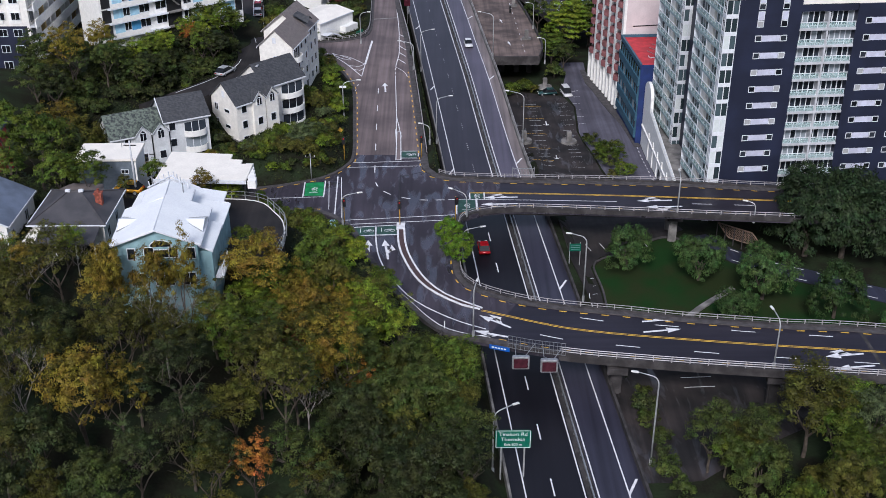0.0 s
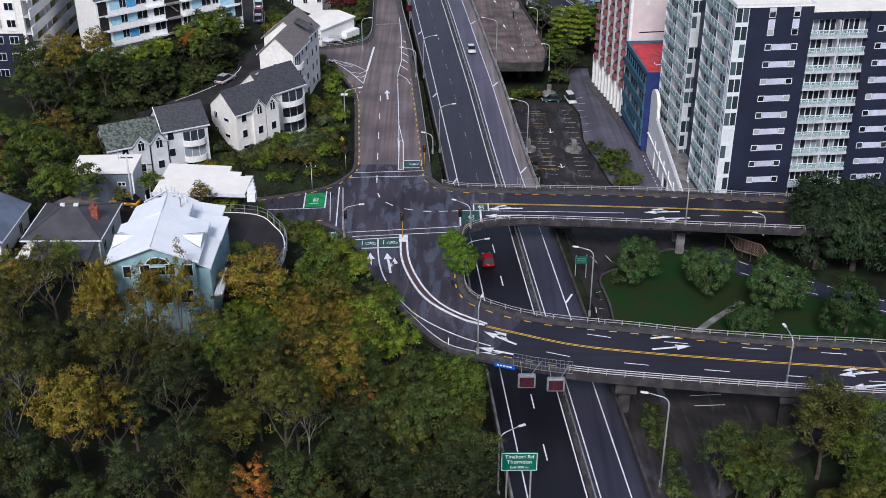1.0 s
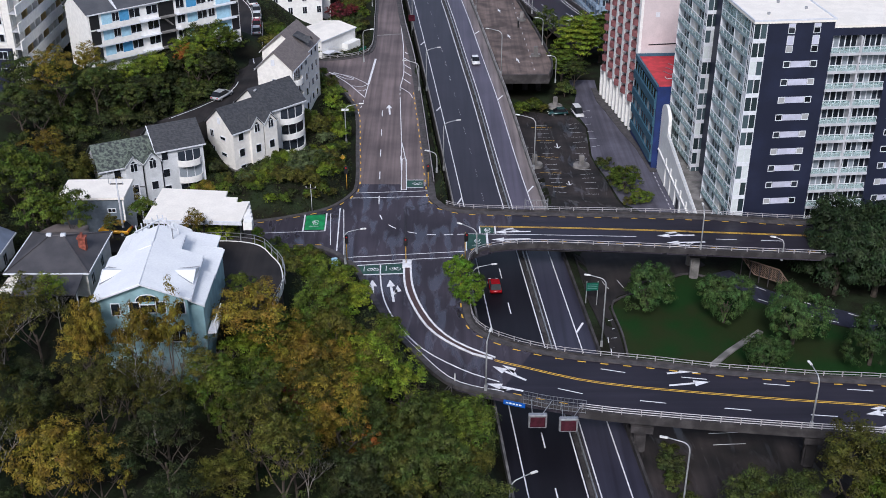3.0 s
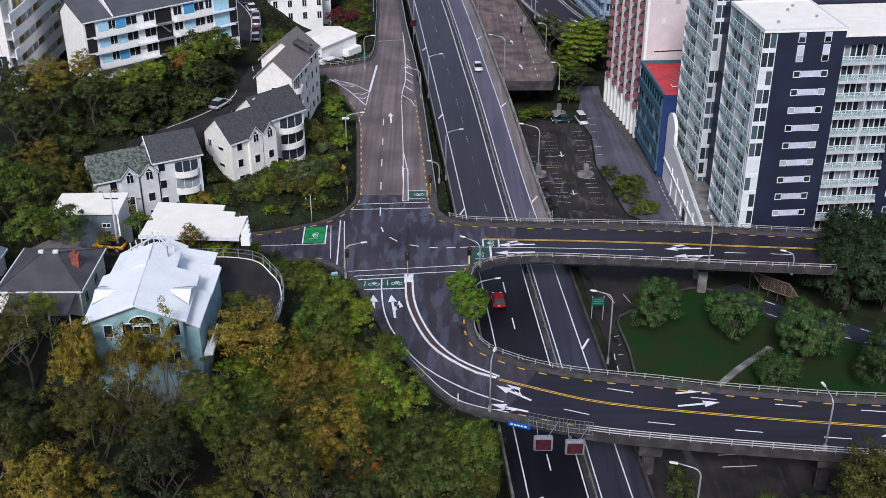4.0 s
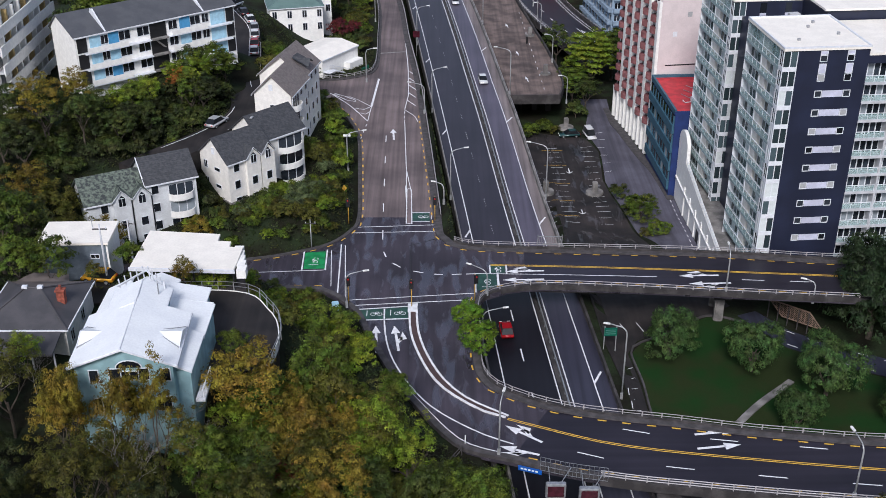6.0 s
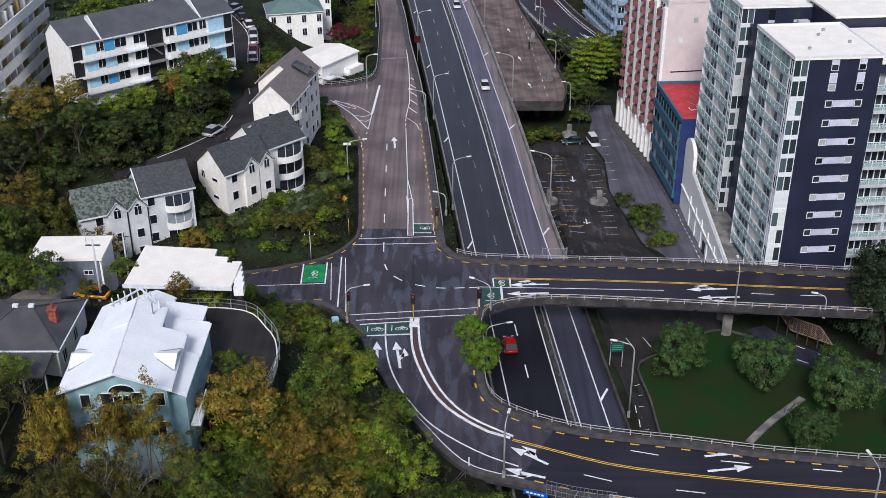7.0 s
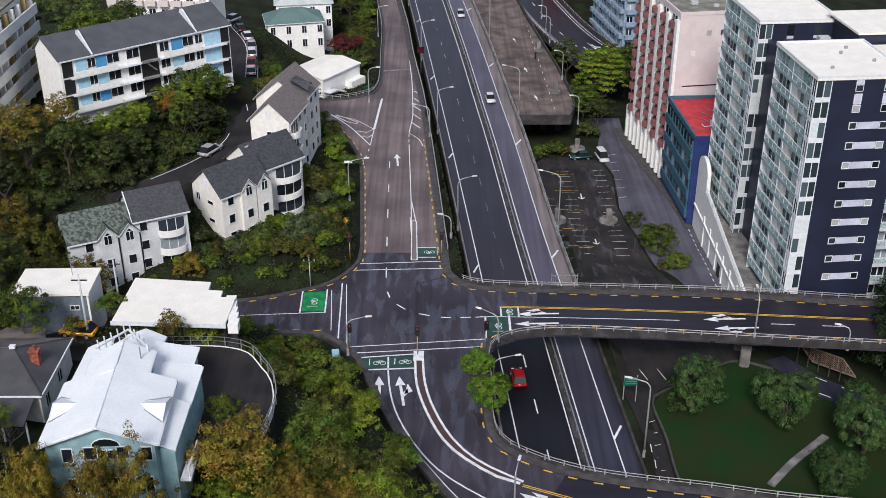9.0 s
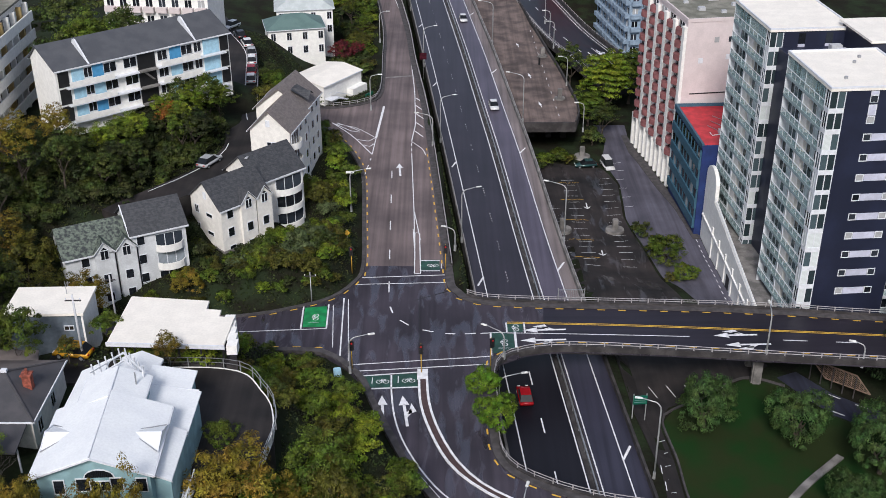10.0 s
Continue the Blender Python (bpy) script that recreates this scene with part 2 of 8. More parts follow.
W_EDGE = [(-30, 234), (-24.5, 231), (-20.5, 223.5), (-18.4, 218), (-16.5, 210), (-15.3, 193), (-14.5, 178.5), (-15.4, 174), (-18, 170), (-21.4, 167.9), (-29.4, 165.2), (-45, 163.6), (-75, 159)]

HILL = [(-30, 118, 13.5), (-22, 127, 13.5), (-30, 134, 13.5), (-40, 134, 13.5), (-47, 120, 13.5), (-58, 130, 14), (-30, 96, 8), (-46, 96, 10), (-20, 96, 4), (-12, 112, 2.5), (-16, 126, 7),
        (-5, 108, -2), (1, 97, -4), (0, 114, -3), (-10, 80, -1), (-32, 76, 5), (0, 75, -5.5), (-17, 141, 3), (-20, 150, 1.0), (-33, 150.5, 3.0), (-44, 152, 3.5), (-28, 146, 6), (-70, 140, 15)]
HILL2 = [(-44, 166, 2.5), (-31, 177, 3), (-22, 187, 1.5), (-19, 203, 0), (-23, 217, 2.5), (-37, 190, 9.9), (-33, 200, 10), (-36, 212, 10), (-38, 232, 9.5), (-46, 258, 9), (-26, 250, -0.6), (-22, 262, -1), (-22, 285, -3),
         (-50, 206, 16), (-40, 216, 14), (-56, 180, 12), (-46, 184, 9), (-70, 195, 12), (-80, 170, 16), (-75, 240, 16), (-90, 215, 16), (-45, 300, 5), (-80, 300, 10)]
EAST = [(30, 142, -6.5), (42, 148, -6.8), (35, 160, -6.6), (55, 140, -7), (30, 105, -6.3), (45, 98, -6.5), (25, 85, -6.3), (30, 178, -8.5), (22, 185, -9.5), (30, 200, -11.8), (26, 214, -12.6), (25, 245, -13), (35, 240, -11.8), (38, 215, -11.2), (45, 190, -10.5), (34, 256, -12),
        (55, 158, -8), (65, 150, -8), (20, 290, -13), (40, 300, -13), (60, 240, -12)]


def smoothstep(a, b, x):
    t = np.clip((x - a) / (b - a), 0, 1)
    return t * t * (3 - 2 * t)


def idw(pts, X, Y):
    num = np.zeros_like(X)
    den = np.zeros_like(X)
    for x, y, z in pts:
        w = 1.0 / ((X - x) ** 2 + (Y - y) ** 2 + 6.0) ** 1.6
        num += w * z
        den += w
    return num / den


def ground_height(X, Y):
    X, Y = np.asarray(X, float), np.asarray(Y, float)
    west = idw(HILL + HILL2, X, Y)
    east = idw(EAST, X, Y)
    xl = mw(np.clip(Y, 20, 420))
    z = west + (east - west) * smoothstep(xl - 4.5, xl - 1.8, X)
    # motorway cutting in the south, car park level under the viaduct in the north
    cut = smoothstep(xl - 4.2, xl - 1.7, X) * (1 - smoothstep(xl + 15, xl + 17, X))
    floor = MZ - 0.35 - 6.6 * smoothstep(170, 205, Y)
    z = z + (floor - z) * cut
    # the junction and its western arms lie on made ground, cut into the slope
    inside, near = deck_field(X, Y)
    bed = (1 - smoothstep(0.6, 4.5, near)) * (1 - smoothstep(xl - 4.6, xl - 3.4, X))
    bed = np.where(inside & (X < xl - 3.9), 1.0, np.where(inside, 0.0, bed))
    z = z + (-0.55 - z) * bed
    z = np.where(inside & (X > xl - 3.9), np.minimum(z, -2.6), z)
    far = smoothstep(110, 320, np.hypot(X, Y - 190))
    return z * (1 - far) + far * (-4 + 20 * smoothstep(0, 900, -X) + 3 * np.sin(X / 190) + 3 * np.cos(Y / 160))


def deck_ring():
    ring = []
    for e in (SW_EDGE, IN_EDGE, N_EDGE, NW_EDGE, W_EDGE):
        ring += smooth_line(e, 2.0)
    return np.array([(p.x, p.y) for p in ring])


RING = deck_ring()


def deck_field(X, Y):
    """Whether points lie on the road deck, and how far they are from its edge."""
    inside = np.zeros(X.shape, bool)
    near = np.full(X.shape, 1e9)
    for (x0, y0), (x1, y1) in zip(RING, np.roll(RING, -1, 0)):
        if y0 != y1:
            inside ^= ((y0 > Y) != (y1 > Y)) & (X < (x1 - x0) * (Y - y0) / (y1 - y0) + x0)
        dx, dy = x1 - x0, y1 - y0
        t = np.clip(((X - x0) * dx + (Y - y0) * dy) / max(dx * dx + dy * dy, 1e-9), 0, 1)
        near = np.minimum(near, np.hypot(X - x0 - t * dx, Y - y0 - t * dy))
    return inside, near


def gz(x, y):
    return float(ground_height(np.array([x]), np.array([y]))[0])


def build_ground():
    def axis(a, b, step, reach):
        core = np.arange(a, b + 0.01, step)
        out = np.cumsum(step * 1.18 ** np.arange(1, 34))
        return np.concatenate([(a - out[::-1])[a - out[::-1] > -reach], core, (b + out)[b + out < reach]])
    xs, ys = axis(-95, 90, 1.5, 4200), axis(60, 330, 1.5, 4200)
    X, Y = np.meshgrid(xs, ys)
    Z = ground_height(X, Y)
    v = np.stack([X, Y, Z], -1).reshape(-1, 3)
    nx, ny = len(xs), len(ys)
    i = (np.arange(ny - 1)[:, None] * nx + np.arange(nx - 1)[None]).reshape(-1)
    me = bpy.data.meshes.new("ground")
    me.from_pydata(v.tolist(), [], np.stack([i, i + 1, i + nx + 1, i + nx], -1).tolist())
    me.materials.append(M["soil"])
    for p in me.polygons:
        p.use_smooth = True
    return tagged(new("ground", me), "dark soil and leaf litter on a hilly city valley", "ground", kind="structure")


ground = build_ground()


def build_deck():
    ring = []
    for e in (SW_EDGE, IN_EDGE, N_EDGE, NW_EDGE, W_EDGE):
        ring += smooth_line(e, 2.0)
    bm = bmesh.new()
    prism(bm, [(p.x, p.y) for p in ring], -0.75, 0.0)
    ob = link("road", bm, M["asphalt"])
    return tagged(ob, "damp dark asphalt junction and curving overbridges with lane markings", "road", kind="structure")


road = build_deck()


def build_motorway():
    strips = (("asphalt_black", -1.7, 7.3, 40, 172, "dark asphalt motorway carriageway in a cutting"), ("asphalt_grey", 8.4, 14.3, 40, 172, "grey worn asphalt motorway carriageway in a cutting"),
              ("asphalt_deck", -1.7, 7.3, 172, 460, "dark asphalt motorway carriageway on the viaduct, sky sheen in its colour"), ("asphalt_deck_pale", 8.4, 14.3, 172, 460, "grey worn asphalt motorway carriageway on the viaduct, sky sheen in its colour"))
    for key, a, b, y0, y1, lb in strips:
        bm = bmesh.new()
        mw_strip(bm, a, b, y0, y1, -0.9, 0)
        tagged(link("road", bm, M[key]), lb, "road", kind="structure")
    bm = bmesh.new()
    mw_strip(bm, 7.3, 8.4, 40, 460, -0.9, -0.05)
    median = tagged(link("pavement", bm, M["concrete_dark"]), "dirty concrete strip between the motorway carriageways", "pavement", kind="structure")
    # the eastern barrier takes a darker colour south of y = 172
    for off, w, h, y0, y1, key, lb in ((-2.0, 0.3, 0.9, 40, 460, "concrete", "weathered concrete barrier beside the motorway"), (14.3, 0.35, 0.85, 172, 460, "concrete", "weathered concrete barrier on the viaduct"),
                                       (14.3, 0.35, 0.85, 40, 172, "concrete_dark", "dark concrete barrier in the cutting")):
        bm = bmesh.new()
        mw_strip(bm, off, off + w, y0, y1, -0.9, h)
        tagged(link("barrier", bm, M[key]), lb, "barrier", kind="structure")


build_motorway()


# ---- road markings ----
def pline(*pts):
    return [Vector((x, y, 0)) for x, y in pts]


def stripe(name, pts, width=0.14, key="paint", z=0.012, parent=None):
    bm = bmesh.new()
    flat_stripe(bm, pts, width, z)
    return part(name, bm, M[key], parent or road)


def dashes(name, pts, length, spacing, width, key="paint", start=0.0, parent=None, z=0.012):
    for p, d in along(pts, spacing, start):
        stripe(name, [p, p + d * length], width, key, z, parent)


def quad(name, corners, key, z=0.008, parent=None):
    bm = bmesh.new()
    bm.faces.new([bm.verts.new((x, y, z)) for x, y in corners])
    return part(name, bm, M[key], parent or road)


def arrow(x, y, deg, length=5.0, turns=("ahead",), width=0.34, z=MZ * 0, parent=None):
    """A painted lane arrow pointing along deg (0 is north), its tail at x, y; turns: ahead, left, right."""
    bm = bmesh.new()
    def poly(pts):
        bm.faces.new([bm.verts.new((a, b, z + 0.012)) for a, b in pts])
    w = width / 2
    if "ahead" in turns:
        poly([(-w, 0), (w, 0), (w, length - 1.8), (-w, length - 1.8)])
        poly([(-3.6 * w, length - 1.9), (3.6 * w, length - 1.9), (0, length)])
    else:
        poly([(-w, 0), (w, 0), (w, length - 1.9), (-w, length - 1.9)])
    for s, nm in ((-1, "left"), (1, "right")):
        if nm in turns:
            b = length * 0.28 if "ahead" in turns else length - 2.3
            a = [(s * w, b), (s * (w + 0.6), b + 0.85), (s * (w + 0.6), b + 1.7), (s * w, b + 0.95)]
            poly(a if s > 0 else a[::-1])
            h = [(s * (w + 0.1), b + 0.55), (s * (w + 1.15), b + 1.0), (s * (w + 0.72), b + 2.7)]
            poly(h if s > 0 else h[::-1])
    ob = part("lane_arrow", bm, M["paint"], parent or road)
    ob.matrix_basis = pose(x, y, 0, 0, 0, deg)
    return ob


def bike_symbol(x, y, deg):
    bm = bmesh.new()
    for cx in (-0.42, 0.42):
        ring = [(cx + 0.34 * math.cos(a * math.tau / 12), 0.34 * math.sin(a * math.tau / 12)) for a in range(13)]
        flat_stripe(bm, [Vector((a, b, 0)) for a, b in ring], 0.09, 0.016)
    for a, b in (((-0.42, 0), (-0.1, 0.5)), ((-0.1, 0.5), (0.3, 0.5)), ((0.3, 0.5), (0.42, 0)), ((-0.1, 0.5), (0.0, 0.02)), ((0.0, 0.02), (0.3, 0.5))):
        flat_stripe(bm, [Vector((*a, 0)), Vector((*b, 0))], 0.08, 0.02)
    flat_stripe(bm, [Vector((-1.25, -0.5, 0)), Vector((-1.25, 0.9, 0))], 0.1, 0.016)
    ob = part("bicycle_symbol", bm, M["paint"], road)
    ob.matrix_basis = pose(x, y, 0, 0, 0, deg)


M["black_seal"] = mat("black_joint_seal", (0.015, 0.015, 0.016), 0.6)


def build_markings():
    # main street, north of the junction
    dashes("lane_dash", pline((-10.3, 170.5), (-10.8, 186), (-11.6, 216)), 3.0, 9.4, 0.16, start=0.5)
    stripe("lane_line", smooth_line([(-6.9, 180), (-7.45, 190)], 4))
    stripe("lane_line", pline((-7.45, 196), (-8.35, 219)))
    dashes("lane_dash", pline((-8.4, 220), (-8.5, 224)), 1.2, 2.4, 0.14)
    stripe("lane_line", smooth_line([(-8.5, 224.5), (-8.0, 232), (-8.3, 244), (-8.6, 252), (-10.2, 277), (-11.8, 296.6), (-17.5, 335)], 4), 0.16)
    stripe("lane_line", smooth_line([(-8.5, 224.3), (-6.6, 221.2), (-5.9, 218.2)], 1.5))
    for y in (226.6, 231.1, 235.4, 239.5, 243.5):
        stripe("hatch_bar", pline((-8.1, y + 2.9), (-6.5, y)), 0.22)
    stripe("island_line", pline((-7.45, 196), (-7.2, 187.6)))
    stripe("island_line", pline((-7.4, 196), (-6.3, 186.4)))
    arrow(-10.0, 209.5, 4, 5.2)
    stripe("stop_line", pline((-14.2, 175.1), (-2.7, 175.8)), 0.16)
    stripe("stop_line", pline((-15.0, 173.2), (-2.4, 173.7)), 0.16)
    quad("bike_box", [(-6.1, 177.2), (-3.4, 177.2), (-3.5, 180), (-6.1, 180)], "green")
    stripe("bike_box_line", pline((-6.2, 180.0), (-3.4, 180.0)), 0.2)
    stripe("bike_box_line", pline((-6.1, 177.0), (-3.4, 177.0)), 0.2)
    bike_symbol(-4.4, 178.6, 180)
    # gore at the side street
    stripe("gore_line", smooth_line([(-23.4, 233.6), (-19.3, 227.2), (-15.2, 218.6)], 2), 0.2)
    stripe("gore_line", pline((-15.2, 218.6), (-14.9, 226.0)), 0.16)
    stripe("gore_line", smooth_line([(-23.4, 233.2), (-19, 231.2), (-14.9, 226.1)], 2), 0.16)
    stripe("gore_bar", pline((-18.2, 225.4), (-16.2, 224.6), (-15.0, 226.2)), 0.22)
    stripe("gore_bar", pline((-17.0, 222.9), (-15.8, 222.2), (-15.0, 223.6)), 0.22)
    stripe("gore_line", pline((-14.9, 226.2), (-14.2, 242)), 0.42)
    stripe("island_line", smooth_line([(-22.5, 233.4), (-20.3, 231.7), (-18.2, 229.6), (-18.1, 228.9), (-19.6, 229.5), (-22.8, 233)], 1), 0.22)
    stripe("edge_line", smooth_line([(-14.9, 249), (-15.1, 268.5), (-16.5, 296.6), (-22.4, 340)], 4), 0.16)
    dashes("lane_dash", pline((-15.3, 217), (-16.4, 205.5)), 1.0, 3.0, 0.14)
    stripe("joint", pline((-15.0, 258.4), (-9.0, 259.6)), 0.7, "concrete", 0.006)
    # western arm
    quad("bike_box", [(-21.1, 162.1), (-18.1, 162.2), (-18.4, 167.4), (-21.3, 167.0)], "green_bright")
    stripe("bike_box_line", pline((-18.0, 161.9), (-18.2, 167.9)), 0.2)
    stripe("bike_box_line", pline((-21.3, 161.7), (-21.5, 167.3)), 0.2)
    bike_symbol(-19.6, 164.6, 90)
    stripe("lane_line", smooth_line([(-62, 158), (-40, 160.3), (-28.6, 161.1), (-17.9, 161.8)], 4))
    stripe("stop_line", pline((-16.3, 169.5), (-15.7, 154.4)), 0.18)
    stripe("stop_line", pline((-15.7, 169.2), (-14.6, 154.2)), 0.12)
    stripe("stop_line", pline((-17.6, 167.7), (-16.8, 157.3)), 0.1)
    stripe("joint", pline((-6.8, 168.8), (-1.9, 171.5)), 0.16, "black_seal", 0.006)
    stripe("joint", pline((-6.2, 168.6), (-5.9, 160), (-5.8, 154.0)), 0.1, "black_seal", 0.006)
    # turning guide across the junction
    for a, b in (((-10.0, 167.2), (-9.6, 165.6)), ((-8.6, 163.8), (-7.4, 162.5)), ((-5.6, 161.4), (-4.2, 160.9)), ((-2.7, 160.5), (-1.4, 160.4)), ((-0.2, 160.4), (1.2, 160.5)), ((1.8, 160.5), (2.9, 160.6))):
        stripe("guide_dash", pline(a, b), 0.2)
    # southern arm
    stripe("stop_line", pline((-14.6, 153.4), (2.9, 155.2)), 0.16)
    stripe("stop_line", pline((-14.0, 152.0), (2.9, 153.5)), 0.16)
    quad("bike_box", [(-12.2, 148.4), (-9.3, 148.5), (-9.4, 151.2), (-12.6, 150.9)], "green")
    quad("bike_box", [(-9.0, 148.5), (-6.0, 148.7), (-6.1, 151.6), (-9.1, 151.2)], "green")
    stripe("bike_box_line", pline((-12.9, 151.0), (-6.0, 151.8)), 0.22)
    stripe("bike_box_line", pline((-12.3, 148.3), (-5.8, 148.7)), 0.26)
    bike_symbol(-10.2, 149.8, 0)
    bike_symbol(-7.1, 150.0, 0)
    arrow(-9.7, 140.6, 4, 6.4, ("ahead", "left"))
    arrow(-7.0, 141.0, 7, 6.0, ("ahead", "right"))
    lane = [(-9.2, 151.2), (-9.1, 148.3), (-8.6, 143.3), (-7.5, 138.6), (-5.4, 133.5), (-3.0, 129.5), (-0.1, 126.5), (3.1, 124.0), (6.2, 122.3)]
    stripe("lane_line", smooth_line(lane), 0.2)
    stripe("edge_line", smooth_line([(-9.0, 140.5), (-6.3, 134), (-3.9, 129.8), (-1, 125), (1.5, 122.3), (6, 120.4)]), 0.14)
    arrow(9.4, 122.6, 52, 5.0, ("ahead", "right"))
    arrow(8.9, 120.4, 70, 4.6, ("ahead", "left"))
    yel = smooth_line([(5.8, 126.9), (10.2, 125.0), (15.8, 122.7), (21.9, 121.2), (31.0, 119.7), (40.0, 118.4), (46.6, 117.6), (75, 114)], 3)
    for o in (0.13, -0.13):
        stripe("centre_line", [p + n * o for p, n in zip(yel, normals(yel))], 0.13, "yellow")
    for o, st in ((2.9, 12.5), (-2.7, 9.0)):
        dashes("lane_dash", [p + n * o for p, n in zip(yel, normals(yel))], 3.0, 9.6, 0.15, start=st)
    arrow(26.4, 123.9, -82, 5.0, ("ahead", "left"))
    arrow(26.2, 121.4, -82, 5.0)
    arrow(52.5, 116.2, 97, 5.0, ("ahead", "right"))
    arrow(53.0, 113.6, 97, 5.0, ("ahead",))
    stripe("joint", pline((53.8, 122.4), (53.9, 111.2)), 0.5, "concrete_dark", 0.006)
    # eastern arm
    yel = smooth_line([(5.3, 163.1), (16.6, 162.6), (31.1, 161.6), (52.1, 159.8), (75, 157.6)], 4)
    for o in (0.14, -0.14):
        stripe("centre_line", [p + n * o for p, n in zip(yel, normals(yel))], 0.14, "yellow")
    stripe("lane_line", smooth_line([(2.9, 160.7), (16, 160.2), (28.3, 159.6)], 4))
    dashes("lane_dash", pline((37.0, 158.9), (52, 157.8)), 3.0, 6.5, 0.15, start=3.0)
    quad("bike_box", [(3.2, 155.9), (6.0, 156.5), (6.0, 160.4), (3.2, 160.6)], "green")
    quad("bike_box", [(5.3, 160.9), (7.3, 160.9), (7.3, 162.8), (5.3, 162.9)], "green")
    stripe("bike_box_line", pline((3.0, 155.4), (3.1, 160.8)), 0.24)
    stripe("bike_box_line", pline((6.2, 156.0), (6.2, 160.9)), 0.3)
    stripe("bike_box_line", pline((7.5, 160.6), (7.5, 163.1)), 0.22)
    stripe("bike_box_line", pline((5.2, 160.8), (5.2, 163.1)), 0.2)
    bike_symbol(4.8, 158.3, 90)
    bike_symbol(6.4, 161.8, 90)
    for x, y in ((12.8, 161.4), (37.0, 160.0)):
        arrow(x, y, 92, 5.6, ("ahead", "right"))
    for x, y in ((12.6, 159.0), (38.2, 157.8)):
        arrow(x, y, 92, 5.8, ("ahead", "left"))


def kerb_dashes():
    for edge, a, b, off in ((IN_EDGE, 20, 400, 1.25), (N_EDGE, 20, 132, 1.35), (W_EDGE, 8, 110, 0.75), (SW_EDGE, 104, 190, 1.0), (SW_EDGE, 12, 60, 1.0)):
        line = smooth_line(edge, 1.5)
        line = [p + n * off for p, n in zip(line, normals(line))]
        k = 0.0
        keep = [line[0]]
        for p, q in zip(line, line[1:]):
            k += (q - p).length
            if a < k < b:
                keep.append(q)
        dashes("kerb_dash", keep[1:], 1.0, 2.75, 0.2, "yellow", z=0.016)


def surfacing(name, left, right, key):
    """A thin layer of other asphalt laid on the road between two lines."""
    quad(name, [(p.x, p.y) for p in left] + [(p.x, p.y) for p in right[::-1]], key, 0.004)


def stretch(edge, test, off):
    ln = smooth_line(edge, 2.0)
    ln = [p + n * off for p, n in zip(ln, normals(ln))]
    return [p for p in ln if test(p)]


_a = stretch(N_EDGE, lambda p: p.y > 176.5 and p.x < 2, 1.05)
_b = stretch(NW_EDGE, lambda p: p.y > 251, 0.65)
_c = stretch(W_EDGE, lambda p: p.y > 176.5 and p.x > -20, 0.45)
surfacing("surfacing", _a, _c[::-1] + _b[::-1], "asphalt_brown")
surfacing("surfacing", stretch(IN_EDGE, lambda p: p.x > 9 and p.y > 150, 0.9), stretch(N_EDGE, lambda p: p.x > 9, 1.05)[::-1], "asphalt_bridge")
surfacing("surfacing", stretch(SW_EDGE, lambda p: p.x > 5, 0.7), stretch(IN_EDGE, lambda p: p.x > 9 and p.y < 140, 0.9)[::-1], "asphalt_bridge")
quad("surfacing", [(-29.5, 240.6), (-29.5, 234.4), (-24.3, 231.5), (-20.0, 223.3), (-17.9, 218), (-16.0, 210), (-15.6, 230), (-15.9, 249), (-17.9, 244.6), (-23, 242.0)][::-1], "asphalt_brown", 0.0025)
build_markings()
kerb_dashes()


def build_motorway_lines():
    for off, w in ((0, 0.16), (7.05, 0.16), (8.65, 0.16), (12.3, 0.16)):
        stripe("edge_line", mw_line(off, 40, 460, 4), w, "paint", 0.012, carriageway)
    bm = bmesh.new()
    flat_stripe(bm, mw_line(13.4, 172, 460, 4), 1.75, 0.005)
    part("shoulder", bm, M["shoulder"], carriageway)
    line = mw_line(3.42, 60, 176, 4)
    dashes("lane_dash", line, 3.0, 10.1, 0.17, "paint", 6.6, carriageway)
    for i in range(6):
        y = 97.0 + 45.1 * i
        p = Vector((mwx(12.3, y), y, MZ))
        stripe("shoulder_bar", [p, p + Vector((1.2, 2.6, 0))], 0.3, "paint", 0.016, carriageway)
        y = 185.2 + 43.3 * i
        p = Vector((mw(y), y, MZ))
        stripe("shoulder_bar", [p + Vector((-0.85, -2.5, 0)), p], 0.3, "paint", 0.016, carriageway)
    bm = bmesh.new()
    for i in range(22):
        for j in range(4):
            y = 184 + i * 10 + j * 0.9
            box(bm, mw(y) + 3.5, mw(y) + 3.62, y, y + 0.14, MZ, MZ + 0.03)
    part("road_studs", bm, M["paint"], carriageway)


carriageway = [o for o in scene.objects if o.name.startswith("road") and o is not road][0]
build_motorway_lines()


# ---- kerbs, parapets and railings ----
def clip_line(line, a, b):
    """The stretch of a line between a and b metres from its start."""
    k, out = 0.0, [line[0]] if a <= 0 else []
    for p, q in zip(line, line[1:]):
        k += (q - p).length
        if a <= k <= b:
            out.append(q)
    return out


def kerb(edge, inner, width, top=0.16):
    """A raised kerb strip along an edge; inner: its road side, measured inwards."""
    bm = bmesh.new()
    line = smooth_line(edge, 1.5)
    sweep(bm, line, inner, inner - width, -0.3, top)
    return tagged(link("kerb", bm, M["kerb"]), "grey concrete kerb along the road edge", "kerb", kind="structure")


kerb(IN_EDGE, 1.0, 1.05)
kerb(SW_EDGE, 0.75, 0.8)
kerb(N_EDGE, 1.1, 1.15)
kerb(NW_EDGE, 0.7, 0.75)
kerb(W_EDGE, 0.5, 0.55)


